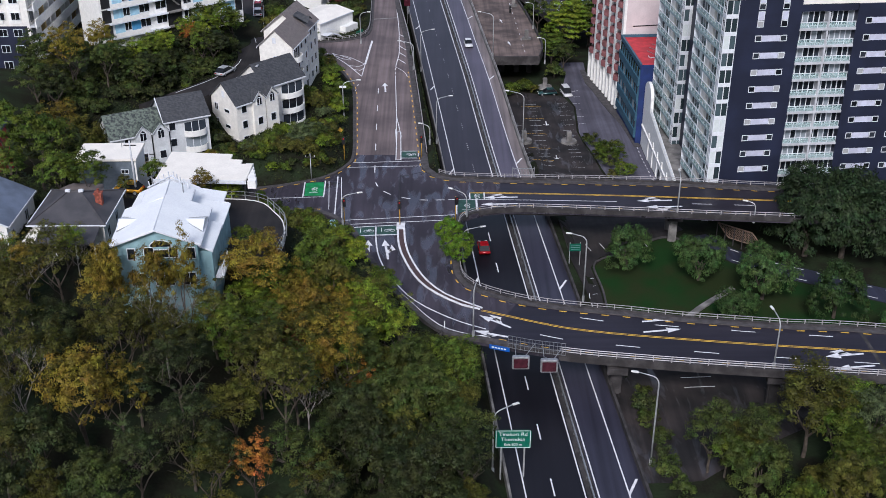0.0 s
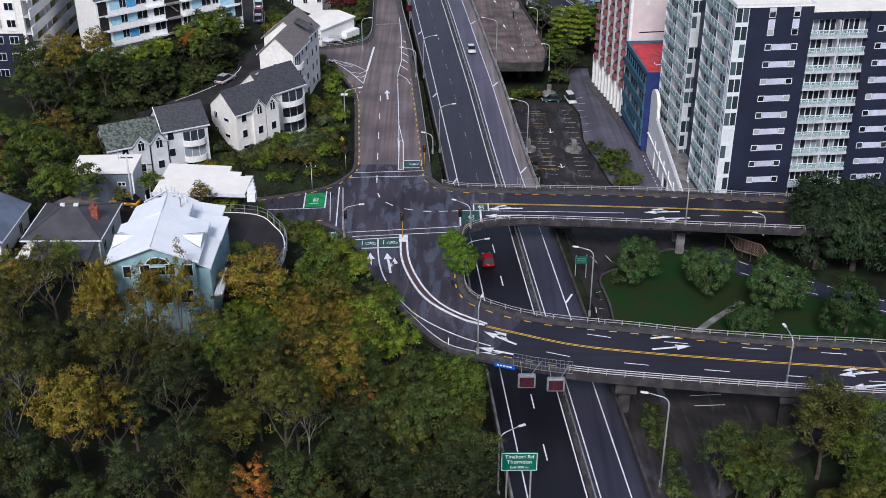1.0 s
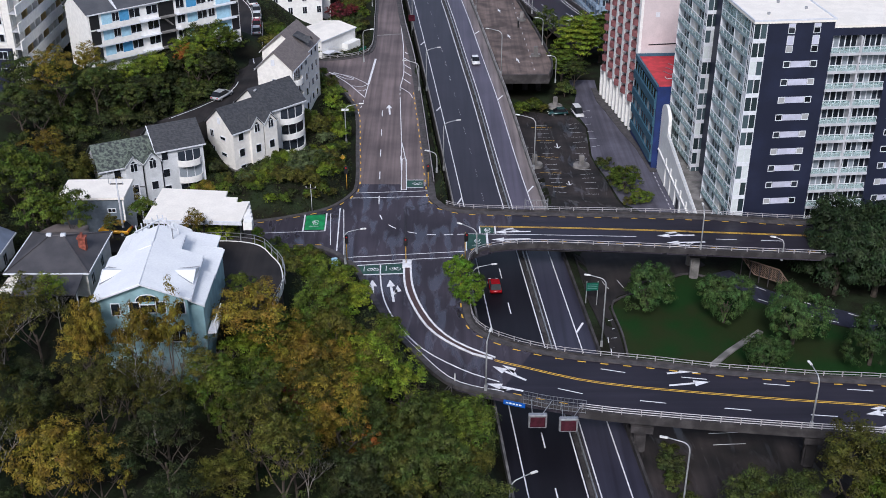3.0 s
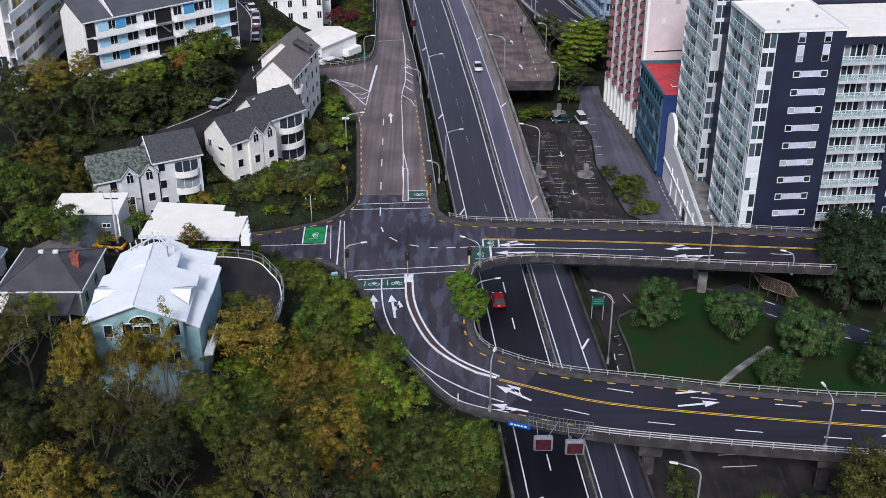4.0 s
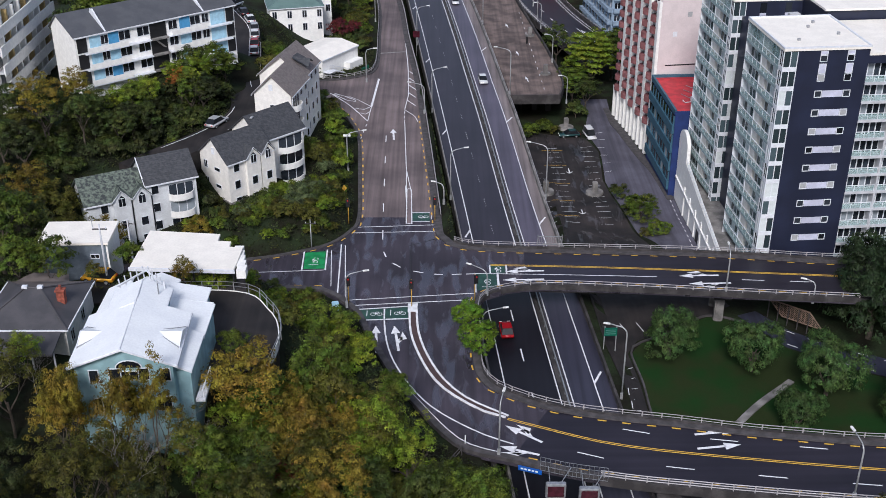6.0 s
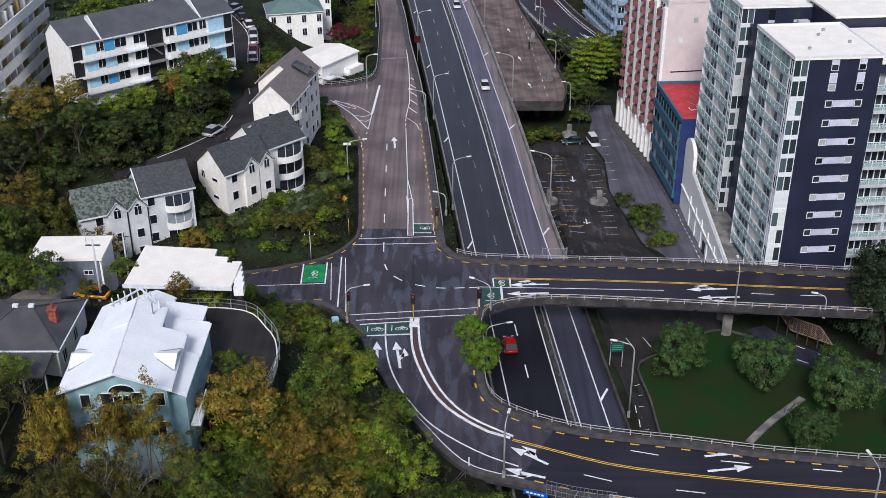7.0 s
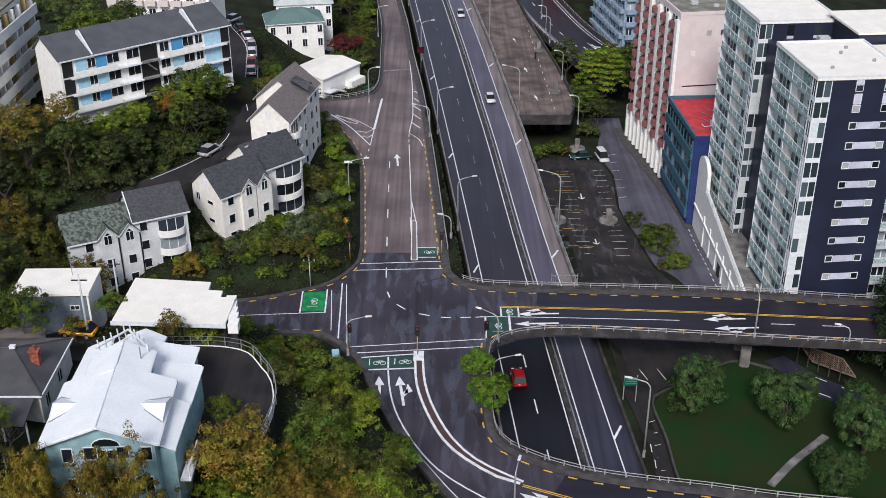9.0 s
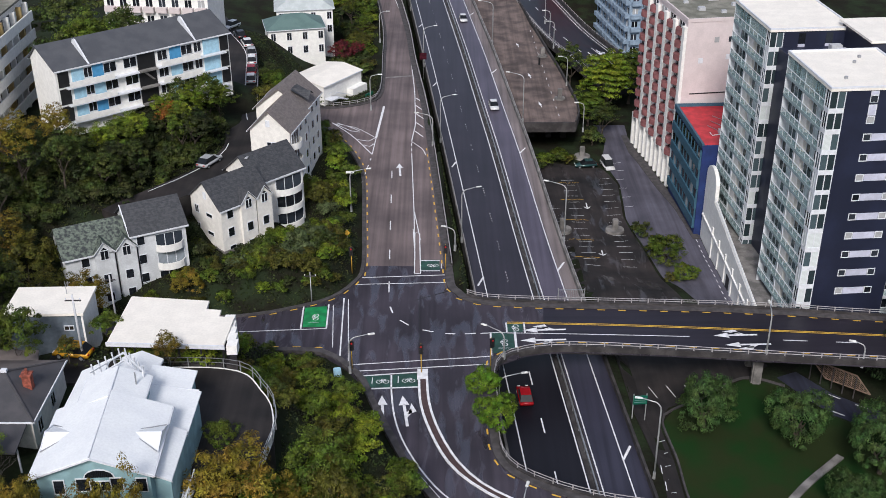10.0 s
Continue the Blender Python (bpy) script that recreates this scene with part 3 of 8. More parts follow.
def railing(line, label, wall=0.45, rails=(0.75, 1.05), spacing=2.2, thick=0.3, base=-0.6, key="concrete_dark", bar=0.045):
    """A bridge parapet: a concrete upstand with a fascia, steel posts and rails."""
    root = empty("bridge_railing", label, "railing", "bridge railings")
    bm = bmesh.new()
    sweep(bm, line, thick / 2, -thick / 2, base, wall)
    part("parapet", bm, M[key], root, "stained concrete upstand and fascia")
    for h in rails:
        bm = bmesh.new()
        tube(bm, [p + Vector((0, 0, h)) for p in line], bar, 5)
        part("rail", bm, M["rail"], root)
    pm = None
    for p, d in along(line, spacing, 0.4):
        if pm is None:
            bm = bmesh.new()
            box(bm, -0.06, 0.06, -0.05, 0.05, wall - 0.02, max(rails) + 0.03)
            o = part("post", bm, M["rail"], root)
            pm = o.data
        else:
            o = new("post", pm)
            o.parent = root
        o.matrix_basis = pose(p.x, p.y, p.z, 0, 0, math.degrees(math.atan2(d.y, d.x)))
    return root


railing(clip_line(smooth_line(IN_EDGE, 1.5), 8, 245), "concrete bridge parapet with steel rails round the inner bend", 0.32, (0.6, 0.95), base=-0.45)
railing(clip_line(smooth_line(SW_EDGE, 1.5), 112, 200), "concrete bridge parapet with stout pale rails over the motorway", 0.22, (0.45, 0.76, 1.05), base=-0.85, bar=0.06)
railing(clip_line(smooth_line(N_EDGE, 1.5), 0, 78), "long concrete bridge parapet with steel rails above the car park")
railing(clip_line(smooth_line(N_EDGE, 2.5), 80, 320), "steel railing on concrete between main street and motorway", 0.35, (0.6, 0.9, 1.15))
railing(clip_line(smooth_line(NW_EDGE, 1.5), 0, 175), "white railing round the side street corner", 0.3, (0.6, 0.95), 1.6)
_mwl = [Vector((p.x - 1.85, p.y, MZ)) for p in mw_line(0, 174, 440, 4)]
railing(_mwl, "steel railing on the viaduct edge of the motorway", 0.75, (1.05, 1.35), 2.5, 0.34, -1.4)
_mwr = mw_line(14.6, 172, 440, 4)
railing(_mwr, "concrete viaduct parapet with a steel top rail", 0.75, (1.1,), 3.0, 0.4, -1.6)


def median_rail():
    root = empty("guard_rail", "low steel guard rail between the motorway carriageways", "guard rail")
    bm = bmesh.new()
    sweep(bm, mw_line(7.85, 40, 460, 5), 0.08, -0.08, 0.5, 0.8)
    part("beam", bm, M["steel"], root)
    pm = None
    for p, d in along(mw_line(7.85, 60, 400, 5), 4.0):
        if pm is None:
            bm = bmesh.new()
            box(bm, -0.06, 0.06, -0.06, 0.06, -0.05, 0.5)
            o = part("post", bm, M["steel"], root)
            pm = o.data
        else:
            o = new("post", pm)
            o.parent = root
        o.matrix_basis = pose(p.x, p.y, p.z)


median_rail()


# ---- bridge piers ----
def pier(x, y, w, d, z0, z1, label, turn=0, key="concrete"):
    root = empty("bridge_pier", label, "pier", "bridge piers", at=(x, y, 0), turn=turn)
    bm = bmesh.new()
    box(bm, -w / 2, w / 2, -d / 2, d / 2, z0, z1)
    bmesh.ops.bevel(bm, geom=[e for e in bm.edges if abs(e.verts[0].co.z - e.verts[1].co.z) > 1], offset=0.2, segments=2, affect="EDGES")
    part("shaft", bm, M[key], root)
    bm = bmesh.new()
    box(bm, -w * 0.9, w * 0.9, -d / 2 - 1.5, d / 2 + 1.5, z1, z1 + 0.9)
    part("crosshead", bm, M["concrete_dark"], root)


pier(37.3, 158.9, 1.3, 1.0, gz(37.3, 158.9) - 1, -2.2, "pale concrete pier under the eastern bridge", -4)
pier(37.6, 163.0, 1.3, 1.0, gz(37.6, 163) - 1, -2.2, "pale concrete pier under the eastern bridge", -4)
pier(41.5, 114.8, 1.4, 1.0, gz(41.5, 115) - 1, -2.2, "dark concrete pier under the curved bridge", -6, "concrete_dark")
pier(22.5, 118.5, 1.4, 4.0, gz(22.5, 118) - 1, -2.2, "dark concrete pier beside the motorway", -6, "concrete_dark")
for yy in (184, 212, 240, 268, 296):
    pier(mw(yy) + 10.5, yy, 1.6, 1.8, -15, MZ - 1.8, "concrete column under the motorway viaduct", 5)


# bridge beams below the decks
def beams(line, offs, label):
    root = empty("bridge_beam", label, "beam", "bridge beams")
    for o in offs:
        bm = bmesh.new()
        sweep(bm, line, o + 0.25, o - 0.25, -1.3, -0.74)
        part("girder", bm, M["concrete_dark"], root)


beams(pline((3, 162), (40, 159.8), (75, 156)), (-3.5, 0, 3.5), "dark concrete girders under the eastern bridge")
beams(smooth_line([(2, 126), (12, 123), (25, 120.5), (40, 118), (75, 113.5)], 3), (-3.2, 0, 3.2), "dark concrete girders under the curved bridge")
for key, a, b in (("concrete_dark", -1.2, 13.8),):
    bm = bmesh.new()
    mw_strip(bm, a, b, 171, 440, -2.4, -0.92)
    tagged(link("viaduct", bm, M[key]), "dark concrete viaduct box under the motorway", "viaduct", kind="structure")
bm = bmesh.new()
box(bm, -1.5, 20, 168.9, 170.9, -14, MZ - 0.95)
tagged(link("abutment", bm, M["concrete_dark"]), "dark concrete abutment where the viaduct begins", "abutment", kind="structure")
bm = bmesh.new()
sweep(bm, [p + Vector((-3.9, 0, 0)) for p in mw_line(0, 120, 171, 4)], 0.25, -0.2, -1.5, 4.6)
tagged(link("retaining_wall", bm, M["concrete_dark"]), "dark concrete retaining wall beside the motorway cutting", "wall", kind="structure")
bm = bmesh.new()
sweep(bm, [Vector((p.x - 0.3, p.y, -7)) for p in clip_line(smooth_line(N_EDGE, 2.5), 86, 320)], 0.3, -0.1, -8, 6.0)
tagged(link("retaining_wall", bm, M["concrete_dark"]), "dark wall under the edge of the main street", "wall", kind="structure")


# ---- lamps, signals and signs ----
M["lamp_grey"] = mat("lamp_post_steel", (0.46, 0.47, 0.47), 0.5, 0.5, vary=0.15, scale=3)
M["lens"] = mat("lamp_lens", (0.75, 0.75, 0.72), 0.3)
M["black"] = mat("black_plastic", (0.012, 0.012, 0.013), 0.5)
M["pole_yellow"] = mat("yellow_pole", (0.55, 0.33, 0.04), 0.5)
M["signal_red"] = mat("red_signal_lens", (0.5, 0.02, 0.02), 0.3)


def street_lamp(x, y, z, h, reach, deg, label="grey steel street lamp with a curved arm"):
    root = empty("street_lamp", label, "street lamp", "street lamps", at=(x, y, z), turn=deg)
    bm = bmesh.new()
    pts = [(0, 0, 0), (0, 0, h * 0.5), (0, 0, h - 1.1)] + [(reach * 0.42 * (1 - math.cos(a)), 0, h - 1.1 + 1.0 * math.sin(a)) for a in (0.4, 0.8, 1.2, 1.57)]
    tube(bm, pts + [(reach, 0, h + 0.12)], 0.11, 8, 0.06)
    part("pole", bm, M["lamp_grey"], root, smooth=True)
    bm = bmesh.new()
    box(bm, reach - 0.1, reach + 0.75, -0.15, 0.15, h + 0.02, h + 0.2)
    bmesh.ops.bevel(bm, geom=bm.edges[:], offset=0.05, segments=2, affect="EDGES")
    part("head", bm, M["lens"], root)
    bm = bmesh.new()
    box(bm, -0.16, 0.16, -0.16, 0.16, 0, 0.9)
    part("base", bm, M["lamp_grey"], root)
    return root


street_lamp(20.9, 139.2, gz(20.9, 139.2), 10.6, 2.2, 165)
street_lamp(24.4, 102.6, gz(24.4, 102.6), 12.3, 2.4, 165)
street_lamp(mwx(14.9, 196), 196, MZ + 0.3, 10.0, 3.0, 160)
street_lamp(mwx(14.9, 247), 247, MZ + 0.3, 10.0, 3.0, 160)
street_lamp(mwx(14.9, 298), 298, MZ + 0.3, 10.0, 3.0, 160)
for yy in (196, 237, 281, 326):
    street_lamp(mw(yy) - 2.2, yy, MZ + 0.3, 9.2, 2.4, 15)
street_lamp(4.5, 120.4, 0, 7.2, 1.6, 75)
street_lamp(40.5, 113.0, 0, 7.0, 2.2, 100)
street_lamp(36.9, 155.2, 0, 6.2, 2.0, 85)
street_lamp(-14.2, 151.6, 0, 5.2, 2.4, 10)
street_lamp(4.5, 154.6, 0, 4.0, 2.5, 150)
street_lamp(3.9, 152.4, -6.0, 5.0, 2.8, 10)
street_lamp(-17.2, 196, 0, 7.0, 2.6, 10)
street_lamp(-16.6, 240, 0, 7.0, 1.6, 0)
street_lamp(-16.9, 282, 0, 7.0, 1.6, 0)
street_lamp(-4.7, 222, 0, 6.0, 2.6, 165)
street_lamp(48.5, 154.0, -1, 3.4, 1.3, 160)
street_lamp(6.1, 100.2, MZ + 0.3, 8.8, 2.4, 25)
street_lamp(-1.2, 183, 0, 3.6, 1.4, 160)
street_lamp(24.4, 243.5, -6, 6.0, 1.2, 180)
for yy in (270, 296, 305, 316):
    street_lamp(24.2 - (yy - 250) * 0.02, yy, -6, 6.5, 1.3, 180)


def traffic_light(x, y, deg, h=4.2, z=0):
    root = empty("traffic_light", "yellow traffic light pole with a black signal head showing red", "traffic light", "traffic lights", at=(x, y, z), turn=deg)
    bm = bmesh.new()
    tube(bm, [(0, 0, 0), (0, 0, h)], 0.07, 8)
    part("pole", bm, M["pole_yellow"], root, smooth=True)
    bm = bmesh.new()
    box(bm, -0.28, 0.28, -0.42, -0.12, h - 1.25, h + 0.05)
    bmesh.ops.bevel(bm, geom=bm.edges[:], offset=0.05, segments=2, affect="EDGES")
    head = part("signal_head", bm, M["black"], root)
    for i, k in enumerate(("signal_red", "black", "black")):
        bm = bmesh.new()
        bmesh.ops.create_cone(bm, cap_ends=True, segments=12, radius1=0.12, radius2=0.12, depth=0.06, matrix=pose(0, -0.44, h - 0.2 - 0.4 * i, 90))
        part("lens", bm, M[k], head)
    return root


for x, y, d in ((-5.6, 151.6, 0), (-14.0, 152.4, 10), (-15.7, 176.4, 0), (-2.6, 177.0, 0), (2.8, 152.9, 30),):
    traffic_light(x, y, d)


def text_mesh(body, size, material, name, parent, m):
    cu = bpy.data.curves.new(name, "FONT")
    cu.body, cu.size, cu.align_x, cu.extrude = body, size, "CENTER", 0.004
    tmp = bpy.data.objects.new(name, cu)
    scene.collection.objects.link(tmp)
    me = bpy.data.meshes.new_from_object(tmp.evaluated_get(bpy.context.evaluated_depsgraph_get()))
    bpy.data.objects.remove(tmp)
    me.materials.clear()
    me.materials.append(material)
    ob = new(name, me)
    ob.parent = parent
    ob.matrix_basis = m
    return ob


M["sign_green"] = mat("green_sign_face", (0.0, 0.12, 0.075), 0.35, vary=0.12)
M["sign_white"] = mat("white_sign_paint", (0.8, 0.82, 0.8), 0.4, vary=0.05)
M["sign_blue"] = mat("blue_sign_face", (0.01, 0.1, 0.45), 0.4, vary=0.1)
M["sign_dark"] = mat("dark_matrix_panel", (0.06, 0.012, 0.02), 0.25, vary=0.3)


def exit_sign():
    root = empty("road_sign", "green motorway exit sign with white lettering on two posts", "road sign", at=(8.3, 100.0, 0))
    bm = bmesh.new()
    box(bm, -2.0, 2.0, -0.05, 0.05, -1.5, 0.95)
    bmesh.ops.bevel(bm, geom=[e for e in bm.edges if abs((e.verts[0].co - e.verts[1].co).y) > 0.05], offset=0.15, segments=3, affect="EDGES")
    board = part("board", bm, M["sign_green"], root)
    bm = bmesh.new()
    for x0, x1, z0, z1 in ((-1.92, 1.92, 0.83, 0.9), (-1.92, 1.92, -1.45, -1.38), (-1.92, -1.85, -1.4, 0.85), (1.85, 1.92, -1.4, 0.85)):
        box(bm, x0, x1, -0.062, -0.05, z0, z1)
    part("border", bm, M["sign_white"], board)
    for s, size, z in (("Tinakori Rd", 0.66, 0.2), ("Thorndon", 0.66, -0.5), ("Exit 800 m", 0.46, -1.15)):
        text_mesh(s, size, M["sign_white"], "lettering", board, pose(0, -0.062, z, 90))
    for x in (-1.3, 1.3):
        bm = bmesh.new()
        box(bm, x - 0.09, x + 0.09, 0.05, 0.25, MZ - 0.8, 0.8)
        part("post", bm, M["lamp_grey"], root)


exit_sign()


def matrix_sign(x, y, z):
    root = empty("matrix_sign", "dark electronic motorway sign in a grey frame hung on the bridge", "electronic sign", "electronic signs", at=(x, y, z))
    bm = bmesh.new()
    box(bm, -1.05, 1.05, -0.4, 0.2, -0.95, 0.85)
    bmesh.ops.bevel(bm, geom=bm.edges[:], offset=0.08, segments=2, affect="EDGES")
    part("housing", bm, M["steel"], root)
    bm = bmesh.new()
    box(bm, -0.85, 0.85, -0.44, -0.4, -0.75, 0.6)
    part("screen", bm, M["sign_dark"], root)
    bm = bmesh.new()
    tube(bm, [(0.6, 0.2, 0.7), (1.8, 2.2, 1.0)], 0.05, 6)
    tube(bm, [(-0.6, 0.2, 0.7), (-0.6, 2.2, 1.2)], 0.05, 6)
    part("bracket", bm, M["steel"], root)


matrix_sign(10.1, 114.6, 0.2)
matrix_sign(13.5, 114.0, 0.12)
root = empty("service_cage", "steel mesh access cage on the bridge parapet", "cage")
for a, b in (((8.7, 117.3), (11.2, 116.4)), ((11.2, 116.4), (13.2, 115.9)), ((13.2, 115.9), (15.6, 115.4))):
    p, q = Vector((*a, 0)), Vector((*b, 0))
    for k in range(6):
        c = p.lerp(q, k / 5)
        bm = bmesh.new()
        tube(bm, [c + Vector((0, 0, 0.4)), c + Vector((0, 0, 2.2))], 0.025, 4)
        part("upright", bm, M["steel"], root)
    for h in (0.5, 1.1, 1.7, 2.2):
        bm = bmesh.new()
        tube(bm, [Vector((*a, h)), Vector((*b, h))], 0.03, 4)
        part("crossbar", bm, M["steel"], root)
bm = bmesh.new()
box(bm, -1.3, 1.3, -0.04, 0.04, -0.3, 0.3)
ob = link("street_name_sign", bm, M["sign_blue"])
ob.matrix_basis = pose(7.7, 118.0, -0.1, 0, 0, -20)
tagged(ob, "small blue street sign on the bridge fascia", "sign")
bm = bmesh.new()
for k in range(5):
    box(bm, -1.0 + 0.4 * k, -0.72 + 0.4 * k, -0.05, -0.042, -0.1, 0.1)
part("lettering_bars", bm, M["sign_white"], ob)
root = empty("road_sign", "small green road sign on two posts", "road sign", at=(20.9, 150.5, gz(20.9, 150.5)), turn=4)
bm = bmesh.new()
box(bm, -0.85, 0.85, -0.05, 0.05, 2.2, 3.4)
part("board", bm, M["sign_green"], root)
for z in (2.5, 2.8, 3.1):
    bm = bmesh.new()
    box(bm, -0.7, 0.7, -0.06, -0.05, z - 0.04, z + 0.04)
    part("stiffener", bm, M["steel"], root)
for x in (-0.8, 0.8):
    bm = bmesh.new()
    box(bm, x - 0.06, x + 0.06, 0.05, 0.15, -0.5, 3.6)
    part("post", bm, M["lamp_grey"], root)
# raised islands
bm = bmesh.new()
prism(bm, [(-7.05, 188.0), (-6.55, 188.0), (-6.2, 176.2), (-6.85, 176.2)], -0.05, 0.12)
_isl = tagged(link("traffic_island", bm, M["asphalt_brown"]), "narrow raised traffic island with white edges", "traffic island", kind="structure")
for _p in ([(-7.15, 188.2), (-6.95, 176.0)], [(-6.45, 188.2), (-6.1, 176.0)], [(-7.0, 176.0), (-6.05, 176.0)], [(-7.2, 188.2), (-6.8, 188.8), (-6.4, 188.2)]):
    stripe("kerb_line", pline(*_p), 0.16, "paint", 0.13, _isl)
M["median_red"] = mat("red_brown_median", (0.07, 0.04, 0.04), 0.8, vary=0.25)
_l = smooth_line([(-5.9, 151.9), (-5.6, 145.4), (-4.4, 139.9), (-2.5, 134.7), (-0.1, 131.3), (3.2, 128.3), (5.6, 127.15)], 1.5)
_r = smooth_line([(-5.0, 152.0), (-4.6, 145.4), (-3.4, 139.9), (-1.4, 134.7), (1.1, 131.1), (3.9, 128.8), (5.9, 127.4)], 1.5)
bm = bmesh.new()
prism(bm, [(p.x, p.y) for p in _l] + [(p.x, p.y) for p in _r[::-1]], -0.1, 0.1)
median = tagged(link("traffic_island", bm, M["median_red"]), "raised dark red median with white kerb lines", "traffic island", kind="structure")
for ln in (_l, _r):
    bm = bmesh.new()
    sweep(bm, ln, 0.14, -0.14, -0.1, 0.13)
    part("kerb_line", bm, M["paint"], median)
bm = bmesh.new()
prism(bm, [(-6.1, 150.2), (-4.9, 150.2), (-4.8, 152.3), (-6.1, 152.3)], -0.1, 0.16)
part("island_nose", bm, M["paint"], median)


def barrier_panel(x, y, w, label):
    """A barred steel gate standing behind the parapet."""
    root = empty("barrier_panel", label, "gate", at=(x, y, 0))
    for u in (0, w):
        bm = bmesh.new()
        box(bm, u - 0.06, u + 0.06, -0.06, 0.06, -0.4, 2.1)
        part("post", bm, M["steel"], root)
    for z in (0.5, 1.8):
        bm = bmesh.new()
        box(bm, 0.06, w - 0.06, -0.04, 0.04, z, z + 0.08)
        part("rail", bm, M["steel"], root)
    for k in range(13):
        u = w * (k + 1) / 14
        bm = bmesh.new()
        box(bm, u - 0.02, u + 0.02, -0.02, 0.02, 0.58, 1.8)
        part("bar", bm, M["steel"], root)


def roadside_sign(x, y, z, h, w, t, key, label, turn=0, diamond=False):
    """A small plate on a slim post."""
    root = empty("road_sign", label, "road sign", at=(x, y, z), turn=turn)
    bm = bmesh.new()
    tube(bm, [(0, 0, 0), (0, 0, h)], 0.05, 6)
    part("post", bm, M["lamp_grey"], root)
    bm = bmesh.new()
    if diamond:
        q = [(0, h - t), (w / 2, h - t / 2), (0, h), (-w / 2, h - t / 2)]
        a, b = [bm.verts.new((u, -0.09, v)) for u, v in q], [bm.verts.new((u, -0.06, v)) for u, v in q]
        bm.faces.new(a)
        bm.faces.new(b[::-1])
        for i in range(4):
            bm.faces.new((b[i - 1], b[i], a[i], a[i - 1]))
        bmesh.ops.recalc_face_normals(bm, faces=bm.faces[:])
    else:
        box(bm, -w / 2, w / 2, -0.09, -0.06, h - t, h)
    part("plate", bm, M[key], root)
    return root


roadside_sign(-17.0, 185.2, -0.2, 2.6, 1.0, 1.0, "pole_yellow", "yellow diamond warning sign beside the street", 0, True)
roadside_sign(-18.0, 205.4, 0.2, 2.6, 1.3, 0.42, "sign_white", "pale street name plate on a slim post")
roadside_sign(-7.2, 275.0, MZ - 0.4, 6.0, 1.5, 1.5, "sign_dark", "dark red electronic sign on a tall post at the viaduct edge")
bm = bmesh.new()
tube(bm, [(0, 0, -0.2), (0, 0, 1.15)], 0.07, 8)
bmesh.ops.create_uvsphere(bm, u_segments=8, v_segments=5, radius=0.08, matrix=pose(0, 0, 1.16))
_o = link("marker_post", bm, M["sign_white"])
_o.matrix_basis = pose(0.9, 122.3, 0)
tagged(_o, "white marker post where the bridge parapet begins", "post")
_r = empty("handrail", "brown timber handrail beside steps down the bank", "handrail")
for h in (0.5, 1.0):
    bm = bmesh.new()
    tube(bm, [(0.5, 121.2, h - 0.3), (-1.2, 119.8, h - 1.6), (-2.2, 118.6, h - 2.4)], 0.05, 5)
    part("rail", bm, M["kerb"], _r)
for x, y, z in ((0.5, 121.2, -0.3), (-0.35, 120.5, -0.95), (-1.2, 119.8, -1.6), (-2.2, 118.6, -2.4)):
    bm = bmesh.new()
    tube(bm, [(x, y, z - 0.6), (x, y, z + 1.05)], 0.06, 5)
    part("post", bm, M["kerb"], _r)
bm = bmesh.new()
box(bm, -0.4, 0.4, -0.35, 0.35, 0, 1.5)
bmesh.ops.bevel(bm, geom=bm.edges[:], offset=0.06, segments=2, affect="EDGES")
_o = link("utility_cabinet", bm, M["sign_white"])
_o.matrix_basis = pose(22.2, 119.2, gz(22.2, 119.2), 0, 0, -8)
tagged(_o, "white utility cabinet under the curved bridge", "cabinet")
barrier_panel(12.4, 168.35, 3.5, "grey barred steel panel behind the bridge parapet")

# ---- building kit ----
def pane_material(name, dark, light, share):
    """Window glass: mostly dark and glossy, some panes pale from curtains behind or, in pane_west, from painted sky
    reflection, picked per piece.
    """
    m = bpy.data.materials.new(name)
    m.use_nodes = True
    n, l = m.node_tree.nodes, m.node_tree.links
    b = n["Principled BSDF"]
    b.inputs["Roughness"].default_value = 0.08
    b.inputs["Specular IOR Level"].default_value = 0.4
    info = n.new("ShaderNodeObjectInfo")
    geo = n.new("ShaderNodeNewGeometry")
    add = n.new("ShaderNodeMath")
    add.operation = "ADD"
    l.new(info.outputs["Random"], add.inputs[0])
    l.new(geo.outputs["Random Per Island"], add.inputs[1])
    fr = n.new("ShaderNodeMath")
    fr.operation = "FRACT"
    l.new(add.outputs[0], fr.inputs[0])
    r = n.new("ShaderNodeValToRGB")
    r.color_ramp.interpolation = "CONSTANT"
    r.color_ramp.elements[0].color = (*dark, 1)
    r.color_ramp.elements[1].position = 1 - share
    r.color_ramp.elements[1].color = (*light, 1)
    e = r.color_ramp.elements.new((1 - share) * 0.55)
    e.color = (*(Vector(dark) * 2.2 + Vector((0.01, 0.012, 0.014))), 1)
    l.new(fr.outputs[0], r.inputs[0])
    w = n.new("ShaderNodeTexWave")
    w.inputs["Scale"].default_value = 2.2
    w.inputs["Distortion"].default_value = 2.0
    l.new(geo.outputs["Position"], w.inputs["Vector"])
    mx = n.new("ShaderNodeMixRGB")
    mx.blend_type, mx.inputs[0].default_value = "MULTIPLY", 0.25
    l.new(r.outputs[0], mx.inputs[1])
    l.new(w.outputs[0], mx.inputs[2])
    l.new(mx.outputs[0], b.inputs["Base Color"])
    return m


